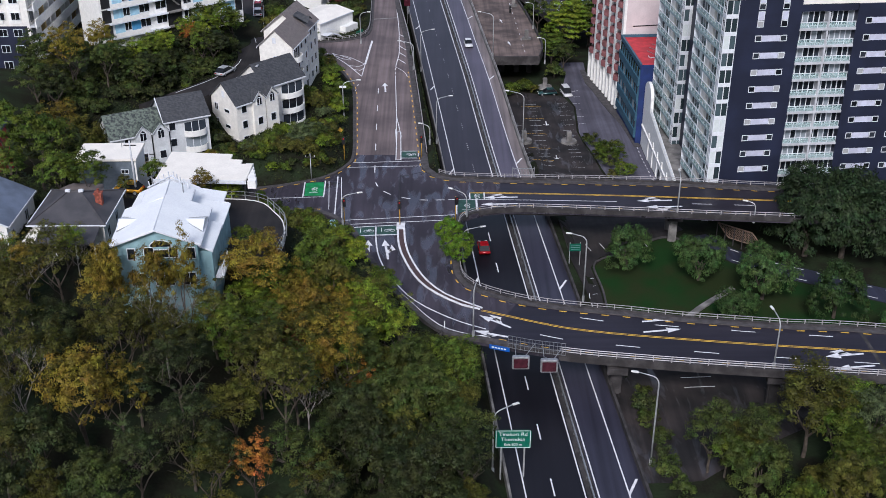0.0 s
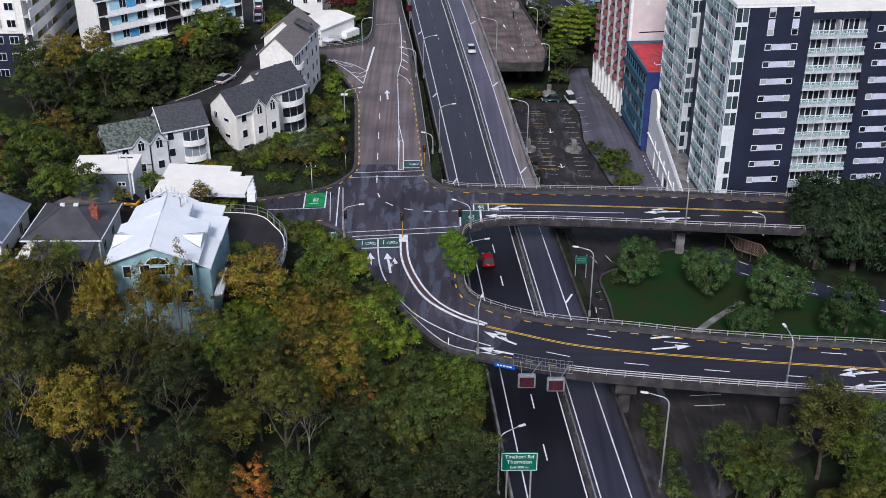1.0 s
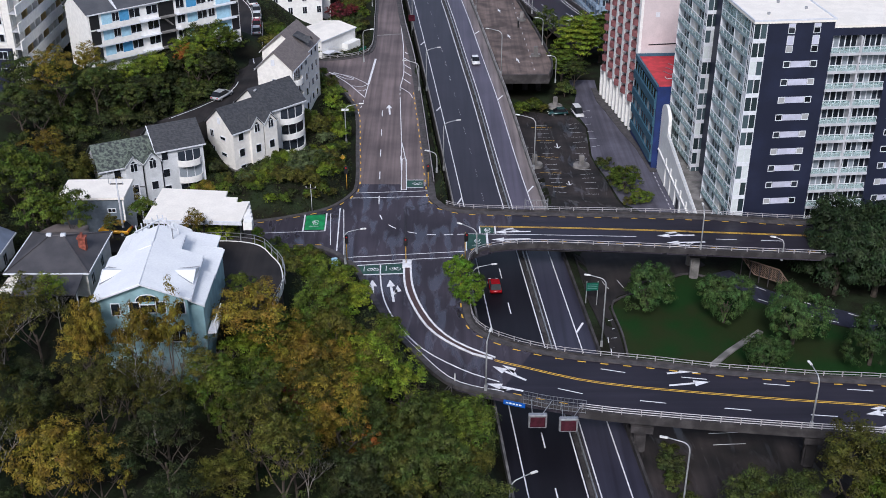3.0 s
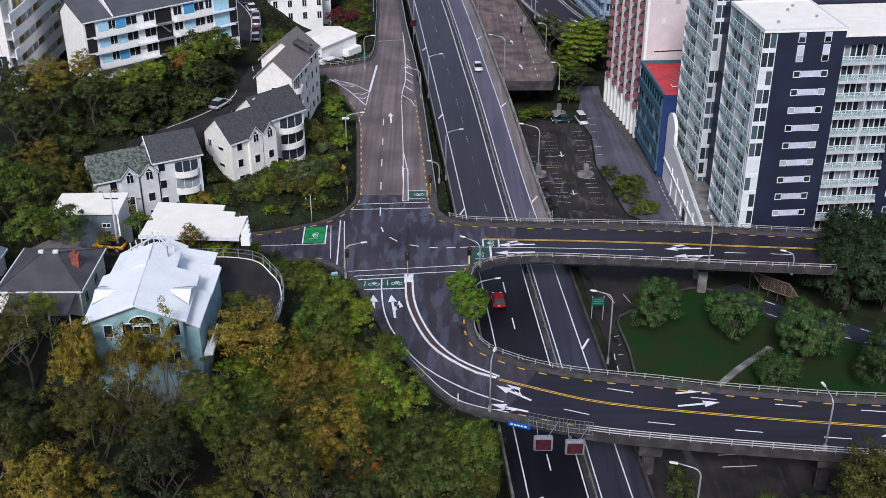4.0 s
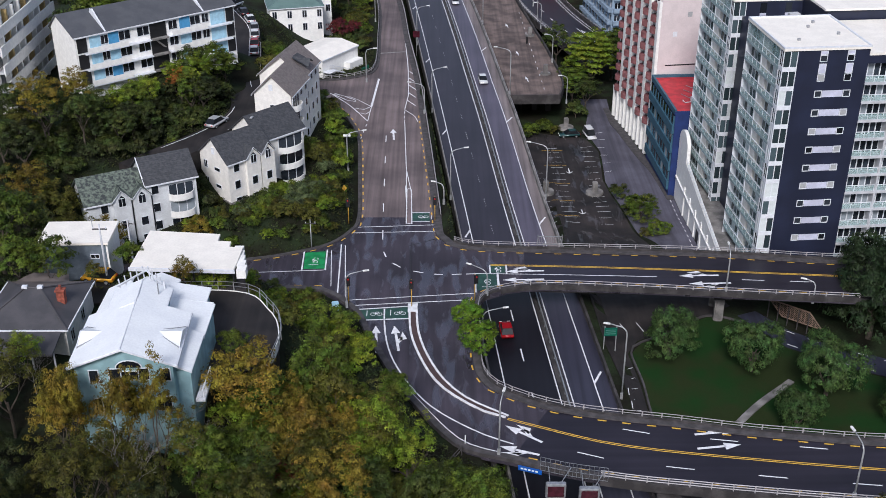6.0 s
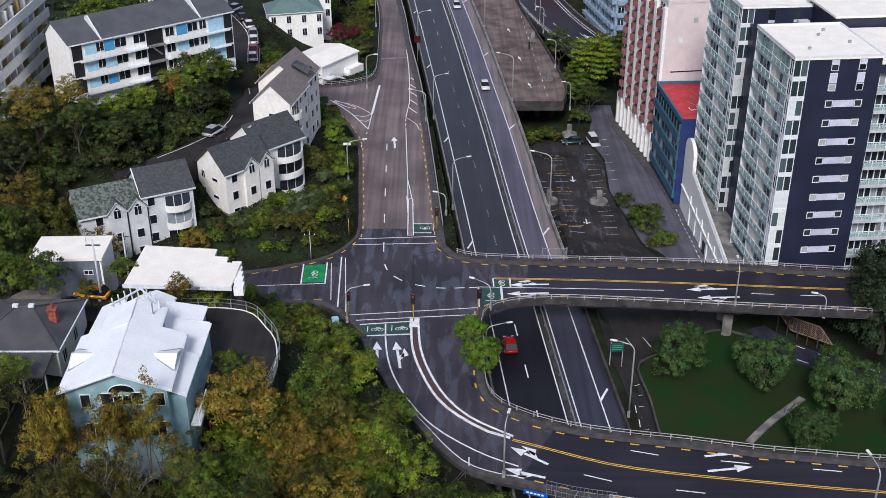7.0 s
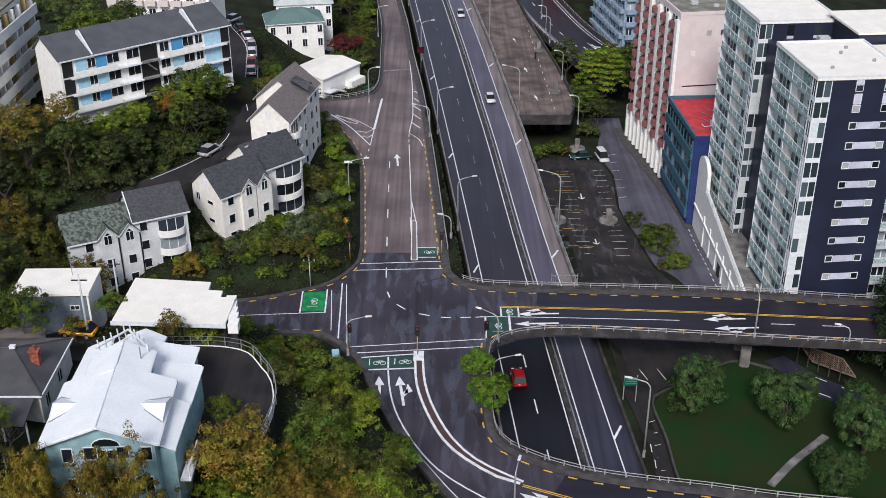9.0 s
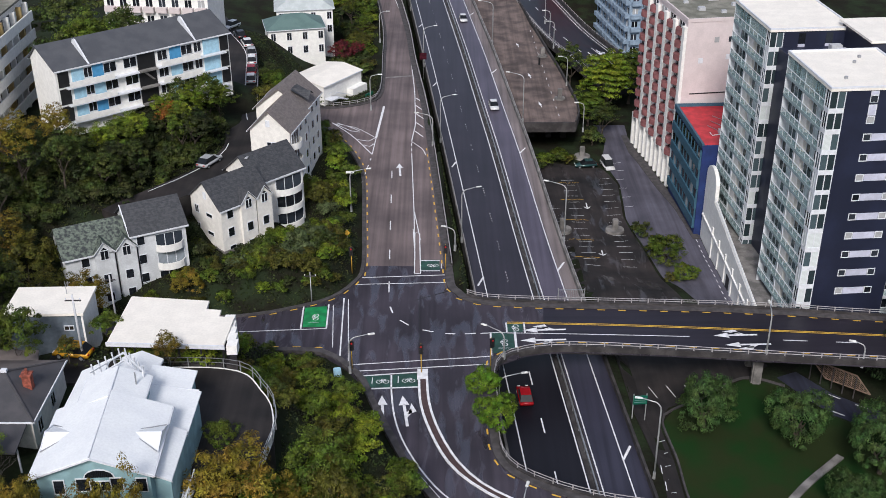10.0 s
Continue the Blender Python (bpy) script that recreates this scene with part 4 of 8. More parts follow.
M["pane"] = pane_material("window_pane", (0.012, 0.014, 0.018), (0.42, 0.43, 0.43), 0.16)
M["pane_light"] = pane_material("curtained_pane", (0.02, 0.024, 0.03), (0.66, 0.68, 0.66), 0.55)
# west panes: the bright sky's reflection is put into the pale base colour
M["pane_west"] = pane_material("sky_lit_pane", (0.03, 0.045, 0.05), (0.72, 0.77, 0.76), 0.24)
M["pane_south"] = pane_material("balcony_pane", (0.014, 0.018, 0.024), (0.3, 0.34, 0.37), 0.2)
M["frame_white"] = mat("white_frame", (0.7, 0.72, 0.75), 0.5, vary=0.08)
M["pane_dark"] = mat("dark_window_glass", (0.014, 0.017, 0.022), 0.1, vary=0.3, scale=0.7, spec=0.6)
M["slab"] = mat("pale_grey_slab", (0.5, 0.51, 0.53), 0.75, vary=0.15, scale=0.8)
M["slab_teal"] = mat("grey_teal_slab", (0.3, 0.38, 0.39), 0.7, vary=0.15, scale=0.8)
M["lilac_panel"] = mat("pale_infill_panel", (0.54, 0.55, 0.66), 0.55, vary=0.12, scale=1.0, obj=0.06)
M["teal"] = mat("teal_band", (0.04, 0.11, 0.16), 0.6, vary=0.15)
M["red_balcony"] = mat("dusty_red_balcony", (0.23, 0.088, 0.088), 0.75, vary=0.25, scale=0.8, obj=0.1)
M["roof_grey"] = mat("grey_roof_membrane", (0.25, 0.24, 0.2), 0.9, second=(0.14, 0.14, 0.11), scale=0.35, bscale=3, fine=0.15)
M["bluegrey"] = mat("blue_grey_render", (0.25, 0.33, 0.42), 0.8, vary=0.15)


def glass_material():
    m = bpy.data.materials.new("balustrade_glass")
    m.use_nodes = True
    n, l = m.node_tree.nodes, m.node_tree.links
    b = n["Principled BSDF"]
    b.inputs["Base Color"].default_value = (0.42, 0.62, 0.6, 1)
    b.inputs["Roughness"].default_value = 0.06
    b.inputs["Alpha"].default_value = 0.27
    return m


M["glass"] = glass_material()


class Storeys:
    """Repeats of one storey: meshes are made once and shared by all storeys."""
    def __init__(self, root, m):
        self.root, self.m, self.made = root, m, {}

    def put(self, name, key, z, build, label=""):
        if (name, key) not in self.made:
            bm = bmesh.new()
            build(bm)
            bmesh.ops.recalc_face_normals(bm, faces=bm.faces[:])
            o = part(name.split("#")[0], bm, M[key], self.root, label)
            self.made[(name, key)] = o.data
        else:
            o = new(name.split("#")[0], self.made[(name, key)])
            o.parent = self.root
            if label:
                o["label"] = label
        o.matrix_basis = self.m @ pose(0, 0, z)
        return o


def balcony_storey(st, z, u0, u1, depth, h, name, npanes, posts, solid=()):
    """One storey of a balconied front facing -y in st's axes: slab, recessed glazing, glass balustrade and rail."""
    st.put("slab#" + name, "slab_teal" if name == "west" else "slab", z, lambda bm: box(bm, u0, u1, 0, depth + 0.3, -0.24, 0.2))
    st.put("balustrade#" + name, "glass", z, lambda bm: box(bm, u0 + 0.05, u1 - 0.05, 0.04, 0.07, 0.16, 1.05))
    def rail(bm):
        box(bm, u0, u1, 0.0, 0.1, 1.05, 1.13)
        for k in range(posts + 1):
            u = u0 + 0.05 + (u1 - u0 - 0.1) * k / posts
            box(bm, u - 0.03, u + 0.03, 0.02, 0.09, 0.14, 1.08)
    st.put("handrail#" + name, "frame_white", z, rail)
    w = (u1 - u0) / npanes
    def mullions(bm):
        for k in range(npanes + 1):
            u = u0 + w * k
            box(bm, u - 0.08, u + 0.08, depth - 0.02, depth + 0.12, 0.14, h - 0.14)
        box(bm, u0, u1, depth - 0.02, depth + 0.12, h - 0.32, h - 0.14)
        box(bm, u0, u1, depth - 0.02, depth + 0.12, 0.14, 0.24)
    st.put("window_frame#" + name, "frame_white", z, mullions)
    for k in range(npanes):
        if k in solid:
            st.put("infill_panel#%s%d" % (name, k), "cream", z, lambda bm: box(bm, u0 + w * k + 0.09 * (k == solid[0]), u0 + w * k + w - 0.09 * (k == solid[-1]), depth - 0.5, depth + 0.1, 0.2, h - 0.24))
        else:
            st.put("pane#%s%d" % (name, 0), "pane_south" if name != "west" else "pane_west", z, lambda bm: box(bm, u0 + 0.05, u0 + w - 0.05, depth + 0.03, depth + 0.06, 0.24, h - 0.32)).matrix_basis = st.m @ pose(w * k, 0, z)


def window_row(st, z, u0, name="row"):
    """A panel between two small windows, set in the navy wall."""
    def ring(bm, a, b, c, d):
        for x0, x1, z0, z1 in ((a, b, d - 0.1, d), (a, b, c, c + 0.1), (a, a + 0.1, c, d), (b - 0.1, b, c, d)):
            box(bm, x0, x1, -0.07, 0.05, z0, z1)
    for i, (a, b) in enumerate(((0, 1.05), (4.0, 5.05))):
        st.put("window_frame#%s%d" % (name, i), "frame_white", z, lambda bm: ring(bm, u0 + a, u0 + b, -0.5, 0.5))
        st.put("pane#%s%d" % (name, i), "pane", z, lambda bm: box(bm, u0 + a + 0.1, u0 + b - 0.1, -0.02, 0.03, -0.4, 0.4))
    st.put("infill_panel#%s" % name, "lilac_panel", z, lambda bm: box(bm, u0 + 1.1, u0 + 3.95, -0.06, 0.05, -0.47, 0.47))


SH = 2.75


def tower_wing(root, m, width, depth, top, rows, west=True, south=True, bottom=-12):
    """A navy wing with a white roof, a glazed corner, window rows on its front and balconies on its side."""
    def put(name, key, build, label=""):
        bm = bmesh.new()
        build(bm)
        o = part(name, bm, M[key], root, label)
        o.matrix_basis = m
        return o
    put("wall", "navy", lambda bm: box(bm, 1.4, width, 1.35, depth, bottom, top - 0.3), "navy cladding wall")
    put("wall", "navy", lambda bm: box(bm, 2.0, width, 0, 1.35, bottom, top - 0.3), "navy cladding wall")
    put("roof", "roof_white", lambda bm: box(bm, -0.1, width + 0.15, -0.15, depth + 0.1, top - 0.3, top), "flat white roof")
    def parapet(bm):
        for a, b, c, d in ((-0.1, width + 0.15, -0.15, 0.05), (-0.1, width + 0.15, depth - 0.1, depth + 0.1), (-0.1, 0.1, 0.05, depth - 0.1), (width - 0.05, width + 0.15, 0.05, depth - 0.1)):
            box(bm, a, b, c, d, top, top + 0.22)
    put("parapet", "frame_white", parapet)
    st = Storeys(root, m)
    n = int((top + 12) / SH)
    if south:
        for k in range(rows):
            window_row(st, top - 6.5 - SH * k, 5.0)
        for u in (5.05, 8.8):
            for z0, z1, key in ((top - 0.95, top - 0.4, "lilac_panel"), (top - 1.9, top - 1.0, "pane"), (top - 3.6, top - 2.2, "lilac_panel"), (top - 4.7, top - 3.7, "pane")):
                put("pane" if key == "pane" else "infill_panel", key, lambda bm: box(bm, u + 0.08, u + 0.95, -0.05, 0.05, z0 + 0.06, z1 - 0.06))
                put("window_frame", "frame_white", lambda bm: [box(bm, a, b, -0.07, 0.05, c, d) for a, b, c, d in ((u, u + 1.03, z1 - 0.07, z1), (u, u + 1.03, z0, z0 + 0.07), (u, u + 0.08, z0, z1), (u + 0.95, u + 1.03, z0, z1))])
    # glazed corner bay
    for k in range(n):
        z = top - 0.35 - SH * (k + 1)
        st.put("corner_slab#c", "frame_white", z, lambda bm: box(bm, 0.0, 2.0, 0.0, 1.35, -0.1, 0.55))
        def fr(bm):
            for u in (0.03, 1.0, 1.95):
                box(bm, u - 0.06, u + 0.06, 0.02, 0.14, 0.55, SH - 0.1)
            for v in (0.7, 1.3):
                box(bm, 0.0, 0.12, v - 0.05, v + 0.05, 0.55, SH - 0.1)
        st.put("window_frame#c", "frame_white", z, fr)
        for u in (0.1, 1.06):
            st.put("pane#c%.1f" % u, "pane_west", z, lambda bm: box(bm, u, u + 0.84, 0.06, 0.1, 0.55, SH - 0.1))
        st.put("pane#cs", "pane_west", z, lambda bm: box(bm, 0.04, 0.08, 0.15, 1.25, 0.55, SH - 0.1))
    put("corner_core", "slab", lambda bm: box(bm, 0.6, 1.4, 0.9, 1.35, bottom, top - 0.4))
    # balconied side: a local frame turned so that its front faces west
    side = Storeys(root, m @ pose(0, depth, 0, 0, 0, -90))
    if west:
        L = depth - 1.45
        for k in range(n):
            z = top - 0.35 - SH * (k + 1)
            balcony_storey(side, z, 0.0, L, 0.95, SH, "west", 10, 8, solid=(4, 5))
        for u, f in ((0.05, 0.94), (L * 0.5, 0.12), (L - 0.05, 0.94)):
            def fin(bm):
                box(bm, u - 0.05, u + 0.05, 0.0, f, bottom, top - 0.3)
            bm = bmesh.new()
            fin(bm)
            part("fin", bm, M["frame_white"], root).matrix_basis = side.m
        bm = bmesh.new()
        box(bm, 0.1, L - 0.1, 0.03, 0.06, top - 2.0, top - 0.35)
        part("glass_screen", bm, M["glass"], root, "tall glass wind screen").matrix_basis = side.m
    return st


def apartment_tower():
    root = empty("apartment_tower", "navy and white apartment tower with glazed balconies and white flat roof", "apartment building")
    A = pose(44.2, 168.0, 0, 0, 0, 5)
    tower_wing(root, A, 11.9, 14.4, 30.0, 9)
    def put(name, key, build, label=""):
        bm = bmesh.new()
        build(bm)
        o = part(name, bm, M[key], root, label)
        o.matrix_basis = A
        return o
    # recessed front with balconies between the wings, and the eastern navy wing
    put("wall", "white_wall", lambda bm: box(bm, 11.9, 21.2, 2.4, 14, -12, 28.4), "white wall behind the balconies")
    put("roof", "roof_white", lambda bm: box(bm, 11.9, 35, 0.9, 16, 28.4, 28.8), "flat white roof")
    put("parapet", "navy", lambda bm: box(bm, 11.9, 21.2, 0.9, 1.2, 27.3, 28.45))
    put("wall", "navy", lambda bm: box(bm, 21.2, 35, 0.6, 14, -12, 28.4), "navy cladding wall")
    put("link_block", "navy", lambda bm: box(bm, 3, 30, 14.4, 25.4, -12, 27.0), "navy link between the wings")
    put("roof", "roof_white", lambda bm: box(bm, 12, 30, 16.1, 27, 30.2, 30.5), "flat white roof")
    put("plant_room", "navy", lambda bm: box(bm, 12.4, 29.6, 16.5, 26.6, 27.0, 30.2))
    st = Storeys(root, A @ pose(0, 0.6, 0))
    for k in range(14):
        z = 27.4 - SH * (k + 1) - 0.1
        balcony_storey(st, z, 12.0, 16.5, 1.3, SH, "south", 5, 3)
        balcony_storey(st, z, 16.8, 21.1, 1.3, SH, "south2", 5, 3)
        st.put("pier#p", "slab", z, lambda bm: box(bm, 16.5, 16.8, -0.1, 2.0, -0.14, SH - 0.14))
        st.put("balcony_edge#p", "slab", z, lambda bm: box(bm, 11.95, 21.15, -0.12, -0.02, -0.2, 0.2))
    st2 = Storeys(root, A @ pose(0, 0.6, 0))
    for k in range(10):
        window_row(st2, 26.0 - SH * k - 0.25, 22.6, "east")
        window_row(st2, 26.0 - SH * k - 0.25, 29.2, "east2")
    # second tower behind
    B = A @ pose(1.5, 25.4, 0)
    tower_wing(root, B, 12.0, 15.5, 29.6, 0, south=False)
    def put2(name, key, build):
        bm = bmesh.new()
        build(bm)
        part(name, bm, M[key], root).matrix_basis = B
    for u in (4.2, 8.2):
        put2("infill_panel", "lilac_panel", lambda bm: box(bm, u, u + 1.0, -0.05, 0.05, 26.0, 27.4))
        put2("pane", "pane", lambda bm: box(bm, u, u + 1.0, -0.05, 0.05, 27.5, 29.0))
    # roof fittings
    for u, v in ((3.0, 3.2), (6.5, 9.0), (9.5, 5.5), (8.0, 11.0)):
        put("roof_vent", "steel", lambda bm: box(bm, u, u + 0.35, v, v + 0.35, 30.0, 30.35))
    for v in (17.5, 19.5, 21.5):
        put("roof_unit", "slab", lambda bm: box(bm, 9.0, 10.6, v, v + 1.1, 27.0, 28.3))


apartment_tower()


def podium():
    root = empty("podium", "cream podium wall with rounded end and dark openings", "wall")
    bm = bmesh.new()
    arc = [(203.8 + 3.4 * math.cos(a) * 1.0 - 0.0, 0.4 + 2.5 * math.sin(a)) for a in np.linspace(math.pi, 0, 12)]
    prof = [(172.5, -12.5), (172.5, -5.2), (186, -3.6), (197, -2.2), (200.4, -1.8)] + arc[1:] + [(207.2, -12.5)]
    prof = [(y + 2.2, z) for y, z in prof]
    a = [bm.verts.new((40.9, y, z)) for y, z in prof]
    b = [bm.verts.new((41.5, y, z)) for y, z in prof]
    bm.faces.new(a)
    bm.faces.new(b[::-1])
    for i in range(len(prof)):
        j = (i + 1) % len(prof)
        bm.faces.new((a[j], a[i], b[i], b[j]))
    bmesh.ops.recalc_face_normals(bm, faces=bm.faces[:])
    part("wall", bm, M["white_wall"], root)
    bm = bmesh.new()
    box(bm, 41.5, 47, 176, 209.3, -12.5, -4.6)
    part("base", bm, M["concrete"], root)
    for y in (178, 182.6, 187.2, 191.8, 196.4, 201):
        bm = bmesh.new()
        box(bm, 40.72, 40.95, y, y + 0.45, -12, -5.6)
        part("pilaster", bm, M["white_wall"], root)
    for y in (179.6, 188.8):
        bm = bmesh.new()
        box(bm, 40.86, 40.93, y, y + 1.8, -10.8, -8.2)
        part("opening", bm, M["black"], root, "dark garage opening")
    bm = bmesh.new()
    box(bm, 40.66, 40.92, 175.2, 209.0, -7.0, -6.7)
    part("ledge", bm, M["white_wall"], root)
    for k in range(2):
        bm = bmesh.new()
        tube(bm, [(40.9, 175, -4.6 + 0.5 * k), (40.9, 188, -2.9 + 0.5 * k), (40.9, 202, -1.2 + 0.5 * k)], 0.05, 5)
        part("rail", bm, M["frame_white"], root)


podium()


def hotel():
    m = pose(38.7, 228.6, 0, 0, 0, 8.5)
    root = empty("hotel", "pale pink hotel block with rows of dusty red balconies", "hotel")
    def put(name, key, build, label="", mm=None):
        bm = bmesh.new()
        build(bm)
        o = part(name, bm, M[key], root, label)
        o.matrix_basis = mm or m
        return o
    put("wall", "pink", lambda bm: box(bm, 0.9, 16, 0, 24, -5.2, 20.2), "pale pink rendered wall")
    put("wall", "white_wall", lambda bm: box(bm, 1.2, 15.8, 0.4, 23.6, -13, -5.2), "white base storeys")
    put("roof", "roof_grey", lambda bm: box(bm, 1.1, 15.8, 0.2, 23.8, 20.2, 20.35), "stained grey roof")
    put("parapet", "pink", lambda bm: [box(bm, a, b, c, d, 20.2, 20.8) for a, b, c, d in ((0.8, 16.1, -0.1, 0.2), (0.8, 16.1, 23.8, 24.1), (0.8, 1.1, 0.2, 23.8), (15.8, 16.1, 0.2, 23.8))])
    for u, v, s in ((5, 6, 1.2), (9, 12, 2.0), (6, 17, 1.4), (12, 8, 1.1), (4, 11, 0.8), (8.5, 4, 0.9)):
        put("roof_unit", "slab", lambda bm: box(bm, u, u + s, v, v + s * 0.8, 20.35, 20.35 + 0.5 * s))
    for u, z, key in ((6.0, 16.4, "pane"), (8.6, 16.4, "pane"), (3.4, 12.7, "frame_white"), (8.4, 13.2, "frame_white")):
        put("window", key, lambda bm: box(bm, u, u + 0.85, -0.05, 0.04, z, z + 0.95))
    put("ledge", "black", lambda bm: box(bm, 2.4, 12, -0.07, 0.03, 7.0, 7.2))
    side = Storeys(root, m @ pose(0, 24, 0, 0, 0, -90))
    # fronts facing west: twelve storeys of five bays
    bays, pitch = 5, 24 / 5
    def balcony(bm):
        pts = [(0.35 + 3.6 * t, 0.9 - 1.15 * math.sin(math.pi * t)) for t in np.linspace(0, 1, 9)]
        lo = [bm.verts.new((x, y, 0)) for x, y in pts]
        hi = [bm.verts.new((x, y, 1.0)) for x, y in pts]
        bm.faces.new(lo)
        bm.faces.new(hi)
        for i in range(len(pts) - 1):
            bm.faces.new((lo[i], lo[i + 1], hi[i + 1], hi[i]))
    for k in range(11):
        z = 17.4 - 2.28 * k
        for b in range(bays):
            for nm, key, f in (("balcony", "red_balcony", balcony),
                               ("pier", "white_wall", lambda bm: box(bm, 3.55, 4.75, 0.35, 1.0, -0.4, 1.88)),
                               ("pane", "pane", lambda bm: box(bm, 0.5, 3.5, 0.86, 0.92, 0.9, 2.2))):
                side.put(nm, key, z, f).matrix_basis = side.m @ pose(pitch * b, 0, z)
            for x in (0.5, 1.95, 3.4):
                side.put("mullion", "frame_white", z, lambda bm: box(bm, 0, 0.1, 0.8, 0.9, 0.9, 2.2)).matrix_basis = side.m @ pose(pitch * b + x, 0, z)
    for b in range(bays * 2):
        u = pitch / 2 * b
        side.put("column", "white_wall", -13, lambda bm: box(bm, 0.0, 0.55, 0.2, 1.4, 0, 7.9)).matrix_basis = side.m @ pose(u, 0, -13)
        side.put("pane#base", "pane", -13, lambda bm: box(bm, 0.9, 2.2, 1.1, 1.18, 1.5, 6.5)).matrix_basis = side.m @ pose(u, 0, -13)


hotel()


def office():
    m = pose(39.4, 209.6, 0, 0, 0, 3)
    root = empty("office_building", "deep blue office building with teal window bands and red flat roof", "office building")
    def put(name, key, build, label=""):
        bm = bmesh.new()
        build(bm)
        o = part(name, bm, M[key], root, label)
        o.matrix_basis = m
    put("wall", "blue", lambda bm: box(bm, 0.4, 14, 0, 18.8, -12, 4.8), "deep blue wall")
    put("roof", "red", lambda bm: box(bm, 0.6, 13.8, 0.3, 18.5, 4.8, 4.95), "bright red flat roof")
    put("parapet", "teal", lambda bm: [box(bm, a, b, c, d, 4.6, 5.5) for a, b, c, d in ((0.2, 0.6, 0.0, 18.8), (0.6, 14, 18.5, 18.8))], "blue metal parapet")
    put("parapet", "blue", lambda bm: box(bm, 0.2, 14, -0.1, 0.2, 4.6, 5.2))
    for k in range(4):
        z = 3.3 - 3.6 * k
        put("band", "teal", lambda bm: box(bm, 0.0, 0.42, 0.2, 18.6, z - 2.5, z - 0.9))
        for j in range(9):
            put("pane", "pane", lambda bm: box(bm, 0.25, 0.38, 0.5 + 2.0 * j, 2.35 + 2.0 * j, z - 0.9, z + 0.9))
            put("mullion", "teal", lambda bm: box(bm, 0.15, 0.42, 0.3 + 2.0 * j, 0.5 + 2.0 * j, z - 0.9, z + 0.9))
    for k in range(3):
        put("pipe", "steel", lambda bm: tube(bm, [(6.5 + k, 3 + 3 * k, 5.1), (3.5 + k, 9 + 2.2 * k, 5.1)], 0.06, 6))
    put("roof_unit", "slab", lambda bm: box(bm, 4.5, 5.6, 5.4, 6.2, 4.95, 5.7))
    put("duct", "frame_white", lambda bm: tube(bm, [(3.0, 5.0, 5.2), (3.0, 5.6, 5.2), (3.1, 4.3, 5.2), (4.8, 4.6, 5.3)], 0.09, 6))


office()


# ---- car park, street and lawn on the eastern side ----
def drape(name, outline, key, dz, label, cat, step=2.0, kind="structure"):
    """A thin sheet that follows the ground inside an outline."""
    o = np.array([(p[0], p[1]) for p in outline])
    xs = np.arange(o[:, 0].min() - step, o[:, 0].max() + step, step)
    ys = np.arange(o[:, 1].min() - step, o[:, 1].max() + step, step)
    bm = bmesh.new()
    prism(bm, [(float(a), float(b)) for a, b in o], 0, 0.02)
    bmesh.ops.triangulate(bm, faces=bm.faces[:])
    for ax, vals in ((0, xs), (1, ys)):
        for v in vals:
            co = Vector((v, 0, 0)) if ax == 0 else Vector((0, v, 0))
            no = Vector((1, 0, 0)) if ax == 0 else Vector((0, 1, 0))
            bmesh.ops.bisect_plane(bm, geom=bm.verts[:] + bm.edges[:] + bm.faces[:], plane_co=co, plane_no=no)
    co = np.array([v.co[:] for v in bm.verts])
    z = ground_height(co[:, 0], co[:, 1])
    for v, h in zip(bm.verts, z):
        v.co.z = h + dz + (0.0 if v.co.z > 0.01 else -0.3)
    return tagged(link(name, bm, M[key]), label, cat, kind=kind)


LAWN = [(24.5, 134), (24.4, 143), (24.0, 150.5), (25.6, 153), (30, 155.5), (36, 159.5), (40, 158.2), (45, 151.8), (50.5, 148.2), (58, 144.2), (75, 135.4), (75, 120.5), (56, 124.5), (40, 126.5), (28, 129), (25, 131)]
drape("lawn", LAWN, "grass", 0.1, "dark green mown lawn between the bridges", "lawn")
drape("road", [(21.6, 130), (22.0, 140), (20.5, 152), (20.0, 166), (22, 172), (37, 172), (40, 163), (37, 160.5), (30, 156.2), (25.2, 153.8), (23.4, 150.5), (23.9, 143), (24.0, 131)], "asphalt_old", 0.06, "worn dark asphalt parking lane below the bridges", "road")
CP = [(17.5, 173), (16.2, 200), (14, 232), (13.4, 246), (28, 241), (30.0, 232), (29.2, 219), (31.5, 197), (33.5, 180), (36, 173)]
under_lot = drape("road", [(21.5, 99), (21.8, 124), (48, 120), (48, 112), (38, 106), (30, 100)], "asphalt_lot", 0.06, "worn brown asphalt parking lot under the bridge", "road")
carpark = drape("road", CP, "asphalt_lot", 0.06, "worn stained asphalt car park beside the viaduct", "road")
drape("road", [(37, 173), (34.0, 189.3), (32.2, 195), (29.6, 218.1), (30.4, 232), (28.6, 244), (30.5, 254), (29, 262), (35.6, 262), (35.0, 248), (39, 221), (40.8, 209), (40.8, 190), (43.5, 173)], "asphalt_street", 0.08, "grey asphalt service street beside the tower", "road")
drape("pavement", [(35.2, 256), (36.2, 247), (40.2, 220), (40.6, 208), (39.4, 208), (38.4, 220), (34.4, 247), (34, 256)], "kerb", 0.18, "narrow concrete footpath beside the hotel", "pavement")
drape("road", [(40.5, 160.2), (45.4, 152.3), (50.8, 148.7), (58.2, 144.7), (75, 136), (75, 141), (60.2, 149.6), (52, 154.3), (47, 157.6), (43.5, 162)], "asphalt_blue", 0.08, "blue-grey asphalt lower road curving past the lawn", "road")


